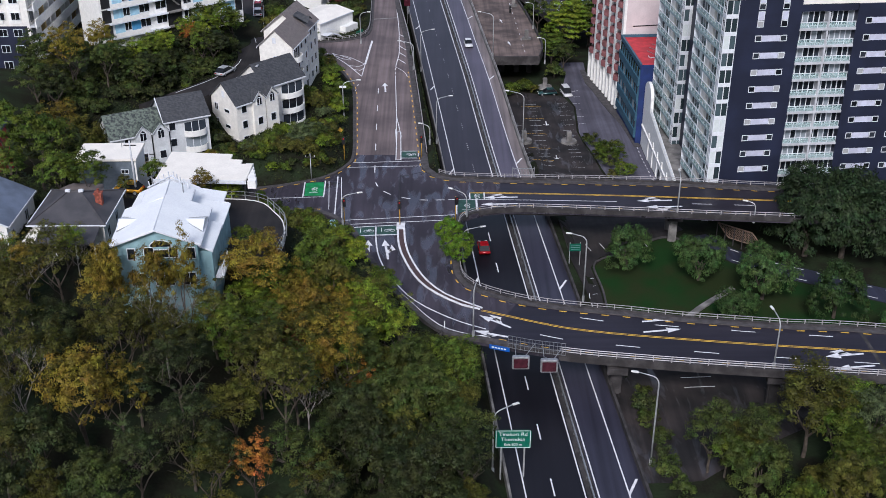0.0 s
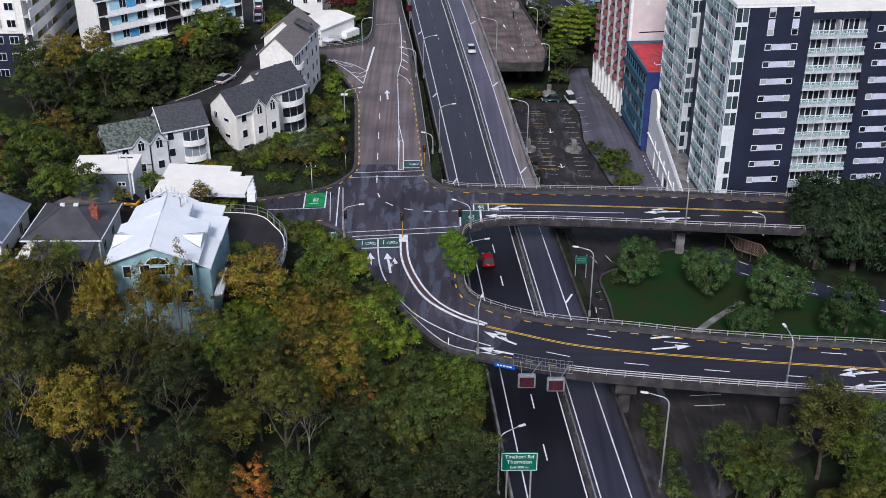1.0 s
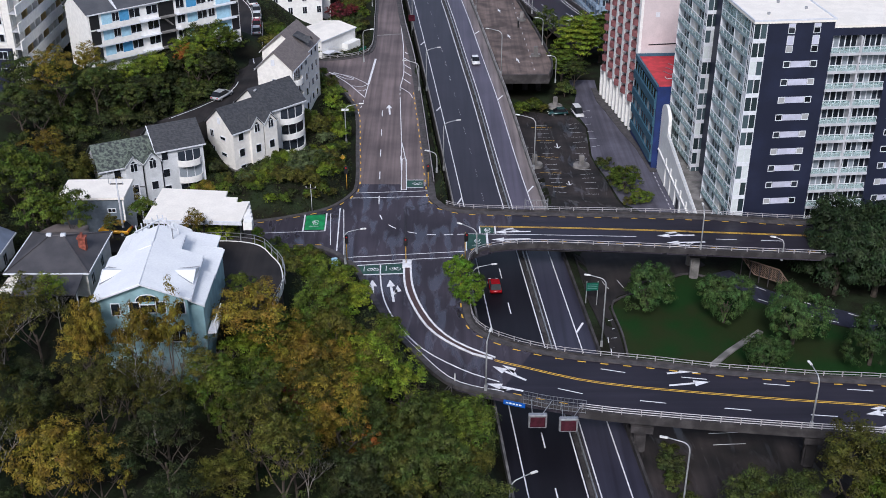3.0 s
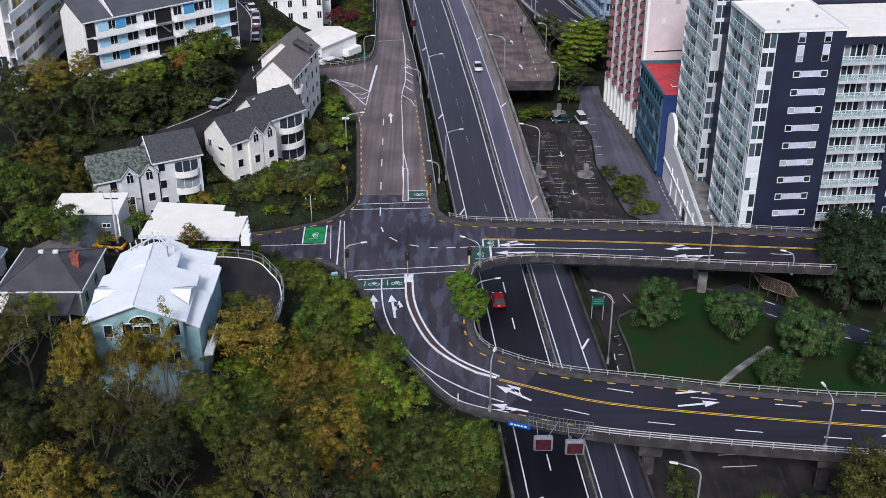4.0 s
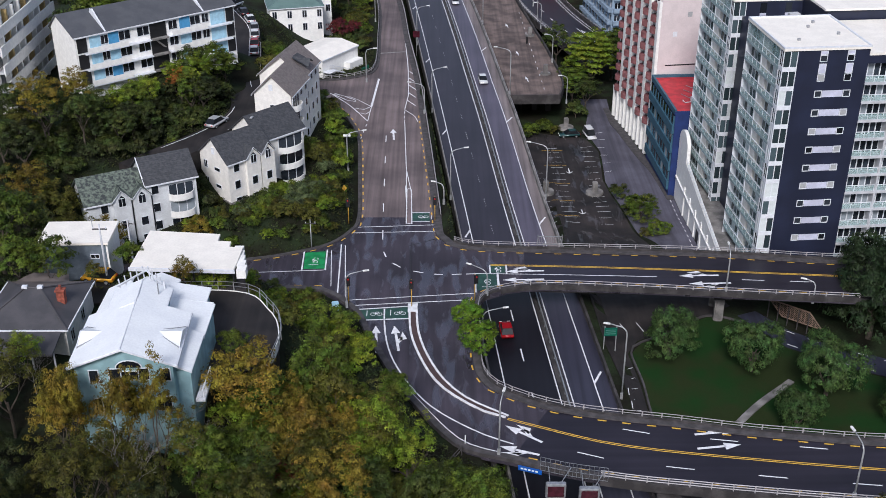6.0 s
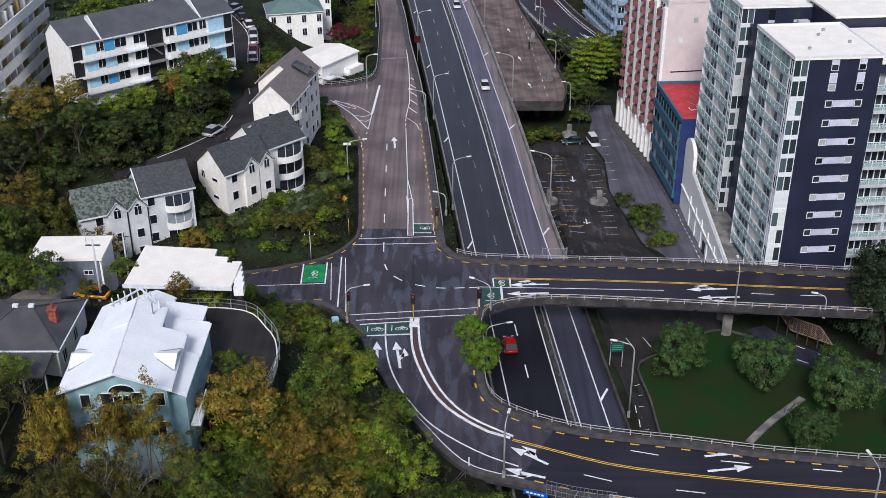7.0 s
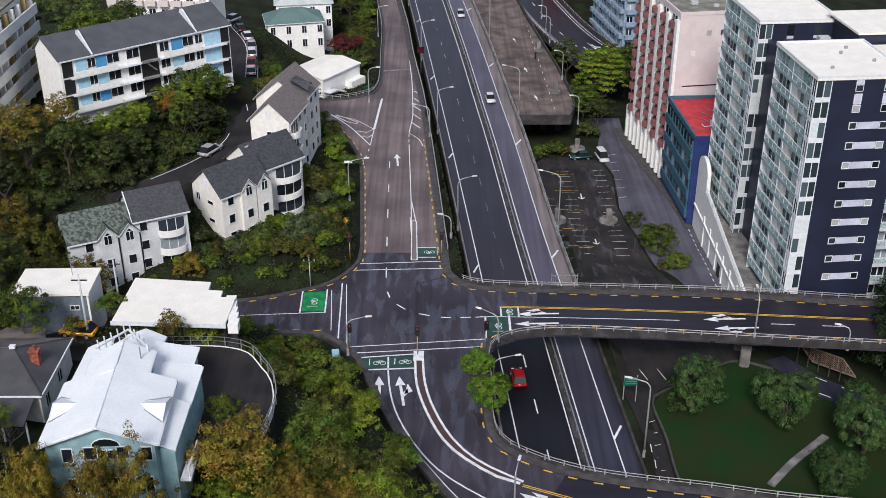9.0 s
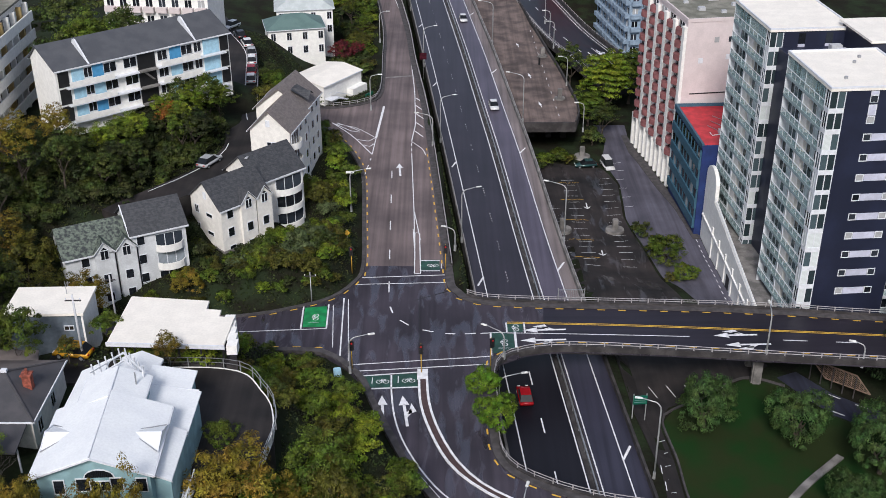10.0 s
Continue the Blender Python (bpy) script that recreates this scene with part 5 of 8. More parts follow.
def ground_stripe(pts, width, key="paint", parent=None, dz=0.12):
    line = smooth_line(pts, 1.0)
    for p in line:
        p.z = gz(p.x, p.y)
    bm = bmesh.new()
    flat_stripe(bm, line, width, dz)
    return part("bay_line", bm, M[key], parent or carpark)


for k in range(2):
    ground_stripe([(31.4, 120.6 - 2.3 * k), (35.4, 120.9 - 2.3 * k)], 0.12, parent=under_lot)
for k in range(15):
    y = 199 + 2.55 * k
    ground_stripe([(20.2 - 0.04 * k, y), (22.6 - 0.04 * k, y)], 0.075)
    ground_stripe([(26.3 + 0.02 * k, y), (28.6 + 0.02 * k, y)], 0.075)
    if k < 10:
        ground_stripe([(17.2 - 0.06 * k, y), (18.6 - 0.06 * k, y)], 0.075)
for k in range(5):
    y = 202 + 7.8 * k
    for j in range(4):
        ground_stripe([(18.6 + 1.1 * j, y + 0.25 * (j % 2)), (19.6 + 1.1 * j, y + 0.3 - 0.25 * (j % 2))], 0.11, "yellow")
for k in range(22):
    y = 184 + 1.9 * k
    x = 40.0 - 0.1 * max(0, y - 208)
    ground_stripe([(x, y), (x - 0.05, y + 0.9)], 0.14, dz=0.16)
for x, y in ((23.6, 203), (23.2, 222)):
    ground_stripe([(x, y), (x, y + 2.2)], 0.22)
    ground_stripe([(x - 0.6, y + 0.7), (x, y)], 0.2)
    ground_stripe([(x + 0.6, y + 0.7), (x, y)], 0.2)
for k in range(8):
    ground_stripe([(23.5 + 2.3 * k, 158.6 - 0.05 * k), (24.2 + 2.3 * k, 156.0 - 0.05 * k)] if k < 5 else [(22.0, 134 + 3 * k - 15), (22.1, 135.6 + 3 * k - 15)], 0.1)
for k in range(7):
    ground_stripe([(22.4 + 0.05 * k, 132 + 2.4 * k), (23.2 + 0.05 * k, 132.4 + 2.4 * k)], 0.09)
for k in range(6):
    ground_stripe([(30.0 + 0.5 * (k > 3), 222 + 4 * k), (31.6 + 0.5 * (k > 3), 222 + 4 * k)], 0.1)
for s in ([(45.6, 153.0), (51.2, 149.3), (58.4, 145.4), (75, 137.0)], [(46.4, 157.2), (52, 153.7), (60, 149.0), (75, 140.2)]):
    ln = smooth_line(s, 1.0)
    for p, d in along(ln, 3.4):
        ground_stripe([(p.x, p.y), (p.x + d.x * 1.5, p.y + d.y * 1.5)], 0.16)
# kerb round the lawn and the concrete strip that crosses it
bm = bmesh.new()
_k = smooth_line([(24.9, 131), (24.3, 137), (24.3, 143), (23.9, 150.6), (25.5, 153.1), (30, 155.7), (36, 159.8), (41, 158.3)], 1.0)
for p in _k:
    p.z = gz(p.x, p.y)
sweep(bm, _k, 0.12, -0.12, -0.2, 0.26)
tagged(link("kerb", bm, M["kerb"]), "weathered concrete kerb round the lawn", "kerb", kind="structure")
bm = bmesh.new()
_k = smooth_line([(34.6, 134.6), (38.5, 139), (43.6, 143.8)], 1.0)
for p in _k:
    p.z = gz(p.x, p.y)
sweep(bm, _k, 0.45, -0.45, -0.2, 0.3)
tagged(link("concrete_strip", bm, M["concrete"]), "mossy concrete strip crossing the lawn", "path", kind="structure")


def carpark_column(x, y):
    root = empty("column", "concrete column stump on a round base in the car park", "column", "car park columns", at=(x, y, gz(x, y)))
    bm = bmesh.new()
    bmesh.ops.create_cone(bm, cap_ends=True, segments=20, radius1=1.7, radius2=1.6, depth=0.6, matrix=pose(0, 0, 0.2))
    part("base", bm, M["concrete"], root)
    bm = bmesh.new()
    box(bm, -0.5, 0.5, -0.5, 0.5, 0.4, 2.4)
    bmesh.ops.bevel(bm, geom=bm.edges[:], offset=0.12, segments=2, affect="EDGES")
    part("shaft", bm, M["concrete"], root)


carpark_column(27.0, 213.6)
carpark_column(17.8, 213.4)
carpark_column(25.0, 247.0)


def brown_deck():
    e = [(mw(y) + 15.4, y) for y in (248.6, 280, 310, 340)]
    out = [e[0], (23.4, 247.2), (24.9, 257), (23.2, 280), (21.2, 298), (19.0, 316), (17.0, 340)] + e[:0:-1]
    bm = bmesh.new()
    prism(bm, out, -7.2, -6.0)
    deck = tagged(link("road", bm, M["deck_brown"]), "stained brown parking deck on columns beside the motorway", "road", kind="structure")
    # the deck's shade is painted on its columns by the darker concrete
    for x, y, w in ((15.6, 257.2, 1.2), (19, 257, 1.2), (22.0, 256.6, 1.2)):
        pier(x, y, w, 1.0, -15, -7.9, "concrete column under the parking deck, shade put into its dark colour", 0, "concrete_dark")
    bm = bmesh.new()
    box(bm, 13.2, 23.4, 246.9, 247.3, -7.4, -5.4)
    part("upstand", bm, M["concrete_dark"], deck)
    bm = bmesh.new()
    sweep(bm, smooth_line([(23.4, 247.2), (24.9, 257), (23.2, 280), (21.2, 298), (17.0, 340)], 3), 0.15, -0.15, -7.2, -5.2)
    part("parapet", bm, M["concrete_dark"], deck)
    for x, y in ((17.5, 257), (16.5, 275), (15.2, 297)):
        arrow(x, y, 8, 3.4, width=0.2, z=-5.99, parent=deck)
    for k in range(14):
        y = 252 + 4.4 * k
        stripe("bay_line", [Vector((20.6 - 0.03 * (y - 250), y, -6)), Vector((20.6 - 0.03 * (y - 250), y + 1.2, -6))], 0.12, "paint", 0.014, deck)
    for x, y in ((21.6, 262.0), (20.2, 290.0)):
        root = empty("column", "pale concrete column base on the parking deck", "column", at=(x, y, -6))
        bm = bmesh.new()
        bmesh.ops.create_cone(bm, cap_ends=True, segments=16, radius1=1.2, radius2=1.1, depth=0.35, matrix=pose(0, 0, 0.15))
        part("base", bm, M["concrete"], root)
        bm = bmesh.new()
        box(bm, -0.45, 0.45, -0.45, 0.45, 0.2, 2.2)
        part("shaft", bm, M["concrete"], root)
    bm = bmesh.new()
    tube(bm, [(19.0, 284, -6), (19.0, 284, -4.3)], 0.22, 8)
    tagged(link("bollard", bm, M["black"]), "dark post standing on the parking deck", "post")


brown_deck()


def far_motorway():
    c = smooth_line([(39, 271), (33.2, 291), (27.6, 312), (22.3, 342), (15, 385), (4, 440)], 4)
    for p in c:
        p.z = -7.0
    bm = bmesh.new()
    sweep(bm, c, 6.0, -6.0, -1.0, 0.0)
    rd = tagged(link("road", bm, M["asphalt_black"]), "dark asphalt ramp road beyond the parking deck", "road", kind="structure")
    ns = normals(c)
    for o in (5.2, -4.6, -5.4):
        stripe("edge_line", [p + n * o for p, n in zip(c, ns)], 0.18, "paint", 0.014, rd)
    dashes("lane_dash", [p + n * 1.6 for p, n in zip(c, ns)], 3, 9, 0.18, "paint", 0, rd, 0.014)
    stripe("lane_line", [p - n * 1.8 for p, n in zip(c, ns)][:8], 0.16, "paint", 0.014, rd)
    for x, y in ((31.5, 296), (33.6, 298)):
        arrow(x, y, 195, 4.5, ("ahead", "left"), z=-6.99, parent=rd)
    ln = [p + n * 6.1 for p, n in zip(c, ns)]
    railing(ln, "steel lattice railing on the ramp road", 0.3, (0.7, 1.1, 1.4), 2.0, 0.3, -1.4)
    railing([p - n * 6.1 for p, n in zip(c, ns)], "pale concrete parapet on the ramp road", 0.9, (1.2,), 3.0, 0.3, -1.4)


far_motorway()


def lattice_wall():
    """An open lattice of brown bars that lies on the bank below the bridge."""
    root = empty("lattice_panel", "weathered brown timber lattice on the bank below the bridge", "lattice")
    M["lattice"] = mat("weathered_lattice", (0.18, 0.125, 0.092), 0.85, obj=0.2)
    o, u, v = Vector((44.9, 160.7, -4.3)), Vector((4.6, -3.7, 0)), Vector((1.7, -1.0, -2.2))
    for s in (1, -1):
        for k in range(-4, 12):
            a = (k / 11, 0.0)
            t0 = max(0.0, -a[0] / 0.34)
            t1 = min(1.0, (1 - a[0]) / 0.34)
            if t1 <= t0:
                continue
            ends = [o + u * (x if s > 0 else 1 - x) + v * t for x, t in ((a[0] + 0.34 * t0, t0), (a[0] + 0.34 * t1, t1))]
            bm = bmesh.new()
            tube(bm, ends, 0.045, 4)
            part("bar", bm, M["lattice"], root)
    for a, b in ((o, o + u), (o + v, o + u + v), (o, o + v), (o + u, o + u + v)):
        bm = bmesh.new()
        tube(bm, [a, b], 0.1, 4)
        part("frame", bm, M["lattice"], root)
    for k in range(5):
        p = o + u * (k / 4)
        bm = bmesh.new()
        tube(bm, [p, Vector((p.x, p.y, gz(p.x, p.y) - 0.5))], 0.09, 5)
        part("post", bm, M["concrete_dark"], root)


lattice_wall()


def simple_block(name, m, w, d, z0, z1, key, label, cat, cols, rows, roofkey="roof_grey", wpane="pane", faces="sw", ww=0.5, balcony=None):
    """A distant block: wall, roof, parapet and rows of set-in windows on its south and west fronts."""
    root = empty(name, label, cat)
    def put(nm, k, build, mm=m):
        bm = bmesh.new()
        build(bm)
        o = part(nm, bm, M[k], root)
        o.matrix_basis = mm
        return o
    put("wall", key, lambda bm: box(bm, 0, w, 0, d, z0, z1))
    put("roof", roofkey, lambda bm: box(bm, -0.2, w + 0.2, -0.2, d + 0.2, z1, z1 + 0.3))
    for f, n, length, mm in (("s", cols[0], w, m), ("w", cols[1], d, m @ pose(0, d, 0, 0, 0, -90))):
        if f not in faces or not n:
            continue
        st = Storeys(root, mm)
        sp, hh = length / n, (z1 - z0) / rows
        for r in range(rows):
            z = z0 + hh * r
            for c in range(n):
                st.put("pane#" + f, wpane, z, lambda bm: box(bm, sp * (0.5 - ww / 2), sp * (0.5 + ww / 2), -0.03, 0.05, hh * 0.32, hh * 0.78)).matrix_basis = mm @ pose(sp * c, 0, z)
                st.put("window_frame#" + f, "frame_white", z, lambda bm: [box(bm, a, b, -0.06, 0.03, c0, c1) for a, b, c0, c1 in (
                    (sp * (0.5 - ww / 2) - 0.08, sp * (0.5 + ww / 2) + 0.08, hh * 0.27, hh * 0.32), (sp * 0.48, sp * 0.52, hh * 0.32, hh * 0.78))]).matrix_basis = mm @ pose(sp * c, 0, z)
                if balcony:
                    st.put("balcony#" + f, balcony, z, lambda bm: box(bm, sp * 0.1, sp * 0.9, -0.9, 0, hh * 0.02, hh * 0.34)).matrix_basis = mm @ pose(sp * c, 0, z)
    return root


simple_block("apartment_block", pose(41.0, 298, 0, 0, 0, 9), 14, 26, -12, 16, "bluegrey", "blue-grey apartment block with many small balconies", "apartment building", (5, 9), 9, balcony="bluegrey")
simple_block("warehouse", pose(27, 352, 0, 0, 0, 6), 16, 12, -8, 3, "red", "low red building beyond the ramp road", "building", (6, 4), 2)
simple_block("office_block", pose(44, 345, 0, 0, 0, 4), 14, 12, -9, 14, "white_wall", "pale office block in the distance", "office building", (5, 4), 6)
simple_block("office_block", pose(62, 300, 0, 0, 0, 4), 24, 20, -12, 14, "white_wall", "pale office block behind the hotel", "office building", (8, 6), 8)

# ---- houses on the western hill ----
def tile_roof(name, color, second, scale, rib=0.0):
    """Roofing with courses: a fine wave gives the rows of tiles or the ribs of sheet metal."""
    m = mat(name, color, 0.65, second=second, scale=0.5 if rib else 2.4, bscale=5 if rib else 9, fine=0.06 if rib else 0.18, lo=0.4, hi=0.6)
    n, l = m.node_tree.nodes, m.node_tree.links
    geo = n.new("ShaderNodeNewGeometry")
    w = n.new("ShaderNodeTexWave")
    w.bands_direction = "Z" if not rib else "DIAGONAL"
    w.inputs["Scale"].default_value, w.inputs["Distortion"].default_value = scale, 0.6
    l.new(geo.outputs["Position"], w.inputs["Vector"])
    bp = n.new("ShaderNodeBump")
    bp.inputs["Strength"].default_value, bp.inputs["Distance"].default_value = 0.06 if rib else 0.6, 0.04
    l.new(w.outputs["Fac"], bp.inputs["Height"])
    l.new(bp.outputs[0], n["Principled BSDF"].inputs["Normal"])
    return m


M["roof_dark"] = tile_roof("dark_tile_roof", (0.06, 0.062, 0.066), (0.035, 0.037, 0.042), 1.6)
M["roof_sheet"] = tile_roof("grey_sheet_roof", (0.082, 0.085, 0.093), (0.065, 0.068, 0.076), 3.0, 1)
M["roof_slate"] = tile_roof("dark_slate_iron_roof", (0.066, 0.063, 0.068), (0.046, 0.045, 0.05), 3.0, 1)
M["roof_tan"] = tile_roof("brown_back_iron_roof", (0.16, 0.135, 0.125), (0.1, 0.086, 0.082), 3.0, 1)
M["roof_moss"] = tile_roof("lichened_tile_roof", (0.135, 0.165, 0.13), (0.03, 0.036, 0.036), 1.6)
M["roof_brown"] = tile_roof("brown_grey_tile_roof", (0.2, 0.17, 0.155), (0.14, 0.12, 0.112), 1.6)
M["roof_iron"] = tile_roof("white_corrugated_roof", (0.79, 0.81, 0.81), (0.75, 0.77, 0.78), 3.0, 1)
M["roof_blue"] = tile_roof("blue_grey_iron_roof", (0.13, 0.16, 0.22), (0.09, 0.11, 0.15), 3.0, 1)
M["roof_green"] = tile_roof("grey_green_iron_roof", (0.11, 0.18, 0.165), (0.09, 0.15, 0.14), 3.0, 1)
M["weatherboard"] = mat("pale_blue_weatherboard", (0.25, 0.4, 0.43), 0.7, vary=0.15, scale=0.8)
M["greyblue_wall"] = mat("blue_grey_wall", (0.13, 0.16, 0.19), 0.75, vary=0.15)
M["brick_red"] = mat("red_brick", (0.3, 0.08, 0.05), 0.9, vary=0.4, scale=3)
M["sky_panel"] = mat("pale_sky_blue_panel", (0.36, 0.58, 0.7), 0.7, vary=0.1)
M["mid_panel"] = mat("bright_blue_panel", (0.07, 0.28, 0.5), 0.7, vary=0.1)
M["grey_render"] = mat("weathered_grey_render", (0.5, 0.51, 0.5), 0.85, vary=0.3, scale=0.6, bscale=6, fine=0.1)
M["pale_render"] = mat("pale_weathered_render", (0.62, 0.64, 0.65), 0.85, vary=0.12, scale=0.7, bscale=6, fine=0.08)
M["ochre"] = mat("ochre_panel", (0.42, 0.3, 0.12), 0.7, vary=0.15)
M["green_band"] = mat("green_band", (0.06, 0.2, 0.14), 0.7)


def gable(root, m, u0, u1, v0, v1, zb, ze, zr, wall, roof, over=0.4, ends=0.3, ridge=None, wname="wall", label=""):
    """A gabled body: the ridge runs along u; ridge: its place between v0 and v1."""
    vm = (v0 + v1) / 2 if ridge is None else ridge
    bm = bmesh.new()
    prof = [(v0, zb), (v1, zb), (v1, ze), (vm, zr), (v0, ze)]
    a = [bm.verts.new((u0, v, z)) for v, z in prof]
    b = [bm.verts.new((u1, v, z)) for v, z in prof]
    bm.faces.new(a)
    bm.faces.new(b[::-1])
    for i in range(5):
        j = (i + 1) % 5
        bm.faces.new((a[j], a[i], b[i], b[j]))
    bmesh.ops.recalc_face_normals(bm, faces=bm.faces[:])
    part(wname, bm, M[wall], root).matrix_basis = m
    bm = bmesh.new()
    for va, za in ((v0, ze), (v1, ze)):
        s = (zr - za) / (vm - va)
        vo = va - over if va < vm else va + over
        zo = za + s * (vo - va)
        q = [(vo, zo), (vm, zr), (vm, zr + 0.16), (vo, zo + 0.16)]
        a = [bm.verts.new((u0 - ends, v, z + 0.02)) for v, z in q]
        b = [bm.verts.new((u1 + ends, v, z + 0.02)) for v, z in q]
        bm.faces.new(a)
        bm.faces.new(b[::-1])
        for i in range(4):
            j = (i + 1) % 4
            bm.faces.new((a[j], a[i], b[i], b[j]))
    bmesh.ops.recalc_face_normals(bm, faces=bm.faces[:])
    rf = part("roof", bm, M[roof], root, label)
    rf.matrix_basis = m
    for va, za in ((v0, ze), (v1, ze)):
        s = (zr - za) / (vm - va)
        vo = va - over if va < vm else va + over
        zo = za + s * (vo - va)
        w = 0.1 if va < vm else -0.1
        bm = bmesh.new()
        box(bm, u0 - ends, u1 + ends, min(vo, vo - w), max(vo, vo - w), zo - 0.06, zo + 0.14)
        part("gutter", bm, M["frame_white"], root).matrix_basis = m
    return rf


def put_part(root, m, name, key, build, label=""):
    bm = bmesh.new()
    build(bm)
    o = part(name, bm, M[key], root, label)
    o.matrix_basis = m
    return o


def window(root, m, u, z, w, h, key="pane_dark", arch=0.0, bars=1, front=0.0):
    """A framed window on the front (facing -v), optionally with a pointed head."""
    y = front
    def fr(bm):
        t = 0.07
        box(bm, u - t, u + w + t, y - 0.09, y + 0.03, z - t, z)
        box(bm, u - t, u, y - 0.09, y + 0.03, z, z + h)
        box(bm, u + w, u + w + t, y - 0.09, y + 0.03, z, z + h)
        box(bm, u - t, u + w + t, y - 0.09, y + 0.03, z + h, z + h + t)
        for k in range(bars):
            c = u + w * (k + 1) / (bars + 1)
            box(bm, c - 0.03, c + 0.03, y - 0.08, y + 0.02, z, z + h)
    wn = put_part(root, m, "window", "frame_white", fr)
    def gl(bm):
        if arch:
            vs = [bm.verts.new((a, y - 0.03, b)) for a, b in ((u, z), (u + w, z), (u + w, z + h), (u + w / 2, z + h + arch), (u, z + h))]
            bm.faces.new(vs)
        else:
            box(bm, u, u + w, y - 0.04, y + 0.02, z, z + h)
    bm = bmesh.new()
    gl(bm)
    part("pane", bm, M[key], wn)
    return wn


def villa():
    root = empty("house", "pale blue weatherboard house with a white corrugated gable roof", "house")
    m = pose(-30.5, 108.8, 0, 0, 0, 92.5)          # u runs north, v runs west
    gable(root, m, 0, 8.2, -4.3, 4.6, 9, 19.75, 21.4, "weatherboard", "roof_iron", 0.45, 0.5, label="white corrugated iron roof")
    gable(root, m, 8.2, 12.2, -2.0, 2.9, 9, 20.35, 21.38, "weatherboard", "roof_iron", 0.35, 0.3)
    w = pose(0, 0, 0)
    def slope(name, x0, x1, y0, y1, z0, z1, key="roof_iron"):
        put_part(root, w, name, key, lambda bm: slab_slope(bm, x0, x1, y0, y1, z0, z1))
        put_part(root, w, "fascia", "frame_white", lambda bm: slab_slope(bm, x0 - 0.02, x1 + 0.06, y0 - 0.1, y0 - 0.02, z0 - 0.03, z1 - 0.03))
    slope("lean_to_roof", -26.2, -24.7, 109.6, 116.0, 18.9, 18.2)
    put_part(root, w, "lean_to", "weatherboard", lambda bm: box(bm, -26.3, -24.9, 110, 116, 9, 18.1))
    # low eastern wing in two steps
    slope("wing_roof", -29.2, -24.8, 116.2, 122.5, 18.55, 17.75)
    put_part(root, w, "wing", "weatherboard", lambda bm: box(bm, -29.4, -25.1, 116.5, 122.3, 10, 17.7))
    slope("wing_roof", -29.9, -25.8, 122.6, 125.9, 18.4, 17.7)
    put_part(root, w, "wing", "weatherboard", lambda bm: box(bm, -29.9, -26.1, 122.4, 125.6, 10, 17.6))
    put_part(root, w, "wing_ridge", "frame_white", lambda bm: tube(bm, [(-29.3, 122.56, 18.62), (-25.0, 122.56, 17.95)], 0.07, 4))
    # low western strip and the back porch
    slope("wing_roof", -36.8, -33.9, 118.6, 126.5, 17.3, 18.7)
    put_part(root, w, "wing", "weatherboard", lambda bm: box(bm, -36.5, -33.6, 118.9, 126.2, 10, 17.2))
    gable(root, pose(-32.2, 125.8, 0, 0, 0, 85), 0, 3.6, -1.7, 1.7, 12, 16.8, 17.5, "weatherboard", "roof_iron", 0.25, 0.2)
    for s, x in ((1, -26.5), (-1, -35.0)):
        def dormer(bm):
            e, r = Vector((x + s * 0.5, 113.0, 20.6)), Vector((x - s * 2.2, 113.0, 20.6))
            a, b = Vector((x + s * 0.5, 111.2, 19.9)), Vector((x + s * 0.5, 114.8, 19.9))
            vs = [bm.verts.new(p) for p in (e, r, a, b, a - Vector((0, 0, 0.12)), b - Vector((0, 0, 0.12)))]
            for f in ((0, 1, 2), (0, 3, 1), (0, 2, 4, 5, 3)):
                bm.faces.new([vs[i] for i in f])
        put_part(root, w, "dormer", "roof_iron", dormer)
        put_part(root, w, "dormer_trim", "frame_white", lambda bm: tube(bm, [(x + s * 0.52, 111.2, 19.92), (x + s * 0.52, 113.0, 20.62), (x + s * 0.52, 114.8, 19.92)], 0.06, 4))
        for ye in (111.2, 114.8):
            put_part(root, w, "valley_flashing", "steel", lambda bm: tube(bm, [(x + s * 0.5, ye, 19.95), (x - s * 2.2, 113.0, 20.65)], 0.05, 4))
    f = pose(-30.5, 108.8, 0, 0, 0, 2.5)
    for u, z, ww, h, bars, arch in ((-1.5, 18.0, 1.0, 1.2, 0, 0), (-0.4, 18.0, 1.5, 0.9, 1, 0), (1.2, 18.0, 0.9, 1.2, 0, 0), (-3.3, 17.8, 0.8, 1.3, 0, 0), (3.2, 17.8, 0.8, 1.3, 0, 0)):
        window(root, f, u, z, ww, h, bars=bars)
    for u, z, ww in ((-3.2, 14.5, 1.4), (-0.6, 14.5, 2.0), (2.4, 14.5, 1.4)):
        window(root, f, u, z, ww, 1.5, bars=1)
    put_part(root, f, "fanlight", "pane", lambda bm: bm.faces.new([bm.verts.new((0.35 + 1.15 * math.cos(a), -0.05, 19.3 + 0.75 * math.sin(a))) for a in np.linspace(math.pi, 0, 9)]))
    put_part(root, f, "fanlight_frame", "frame_white", lambda bm: tube(bm, [(0.35 + 1.2 * math.cos(a), -0.06, 19.3 + 0.8 * math.sin(a)) for a in np.linspace(math.pi, 0, 9)], 0.06, 4))
    window(root, pose(-26.6, 116.35, 0), 0.5, 15.3, 0.9, 1.7)
    put_part(root, m, "bargeboard", "frame_white", lambda bm: tube(bm, [(-0.52, 5.05, 19.62), (-0.52, 0, 21.5), (-0.52, -4.75, 19.62)], 0.1, 4))
    put_part(root, m, "ridge_cap", "frame_white", lambda bm: tube(bm, [(-0.5, 0.1, 21.56), (8.2, 0.3, 21.56), (12.4, 0.42, 21.54)], 0.09, 5))
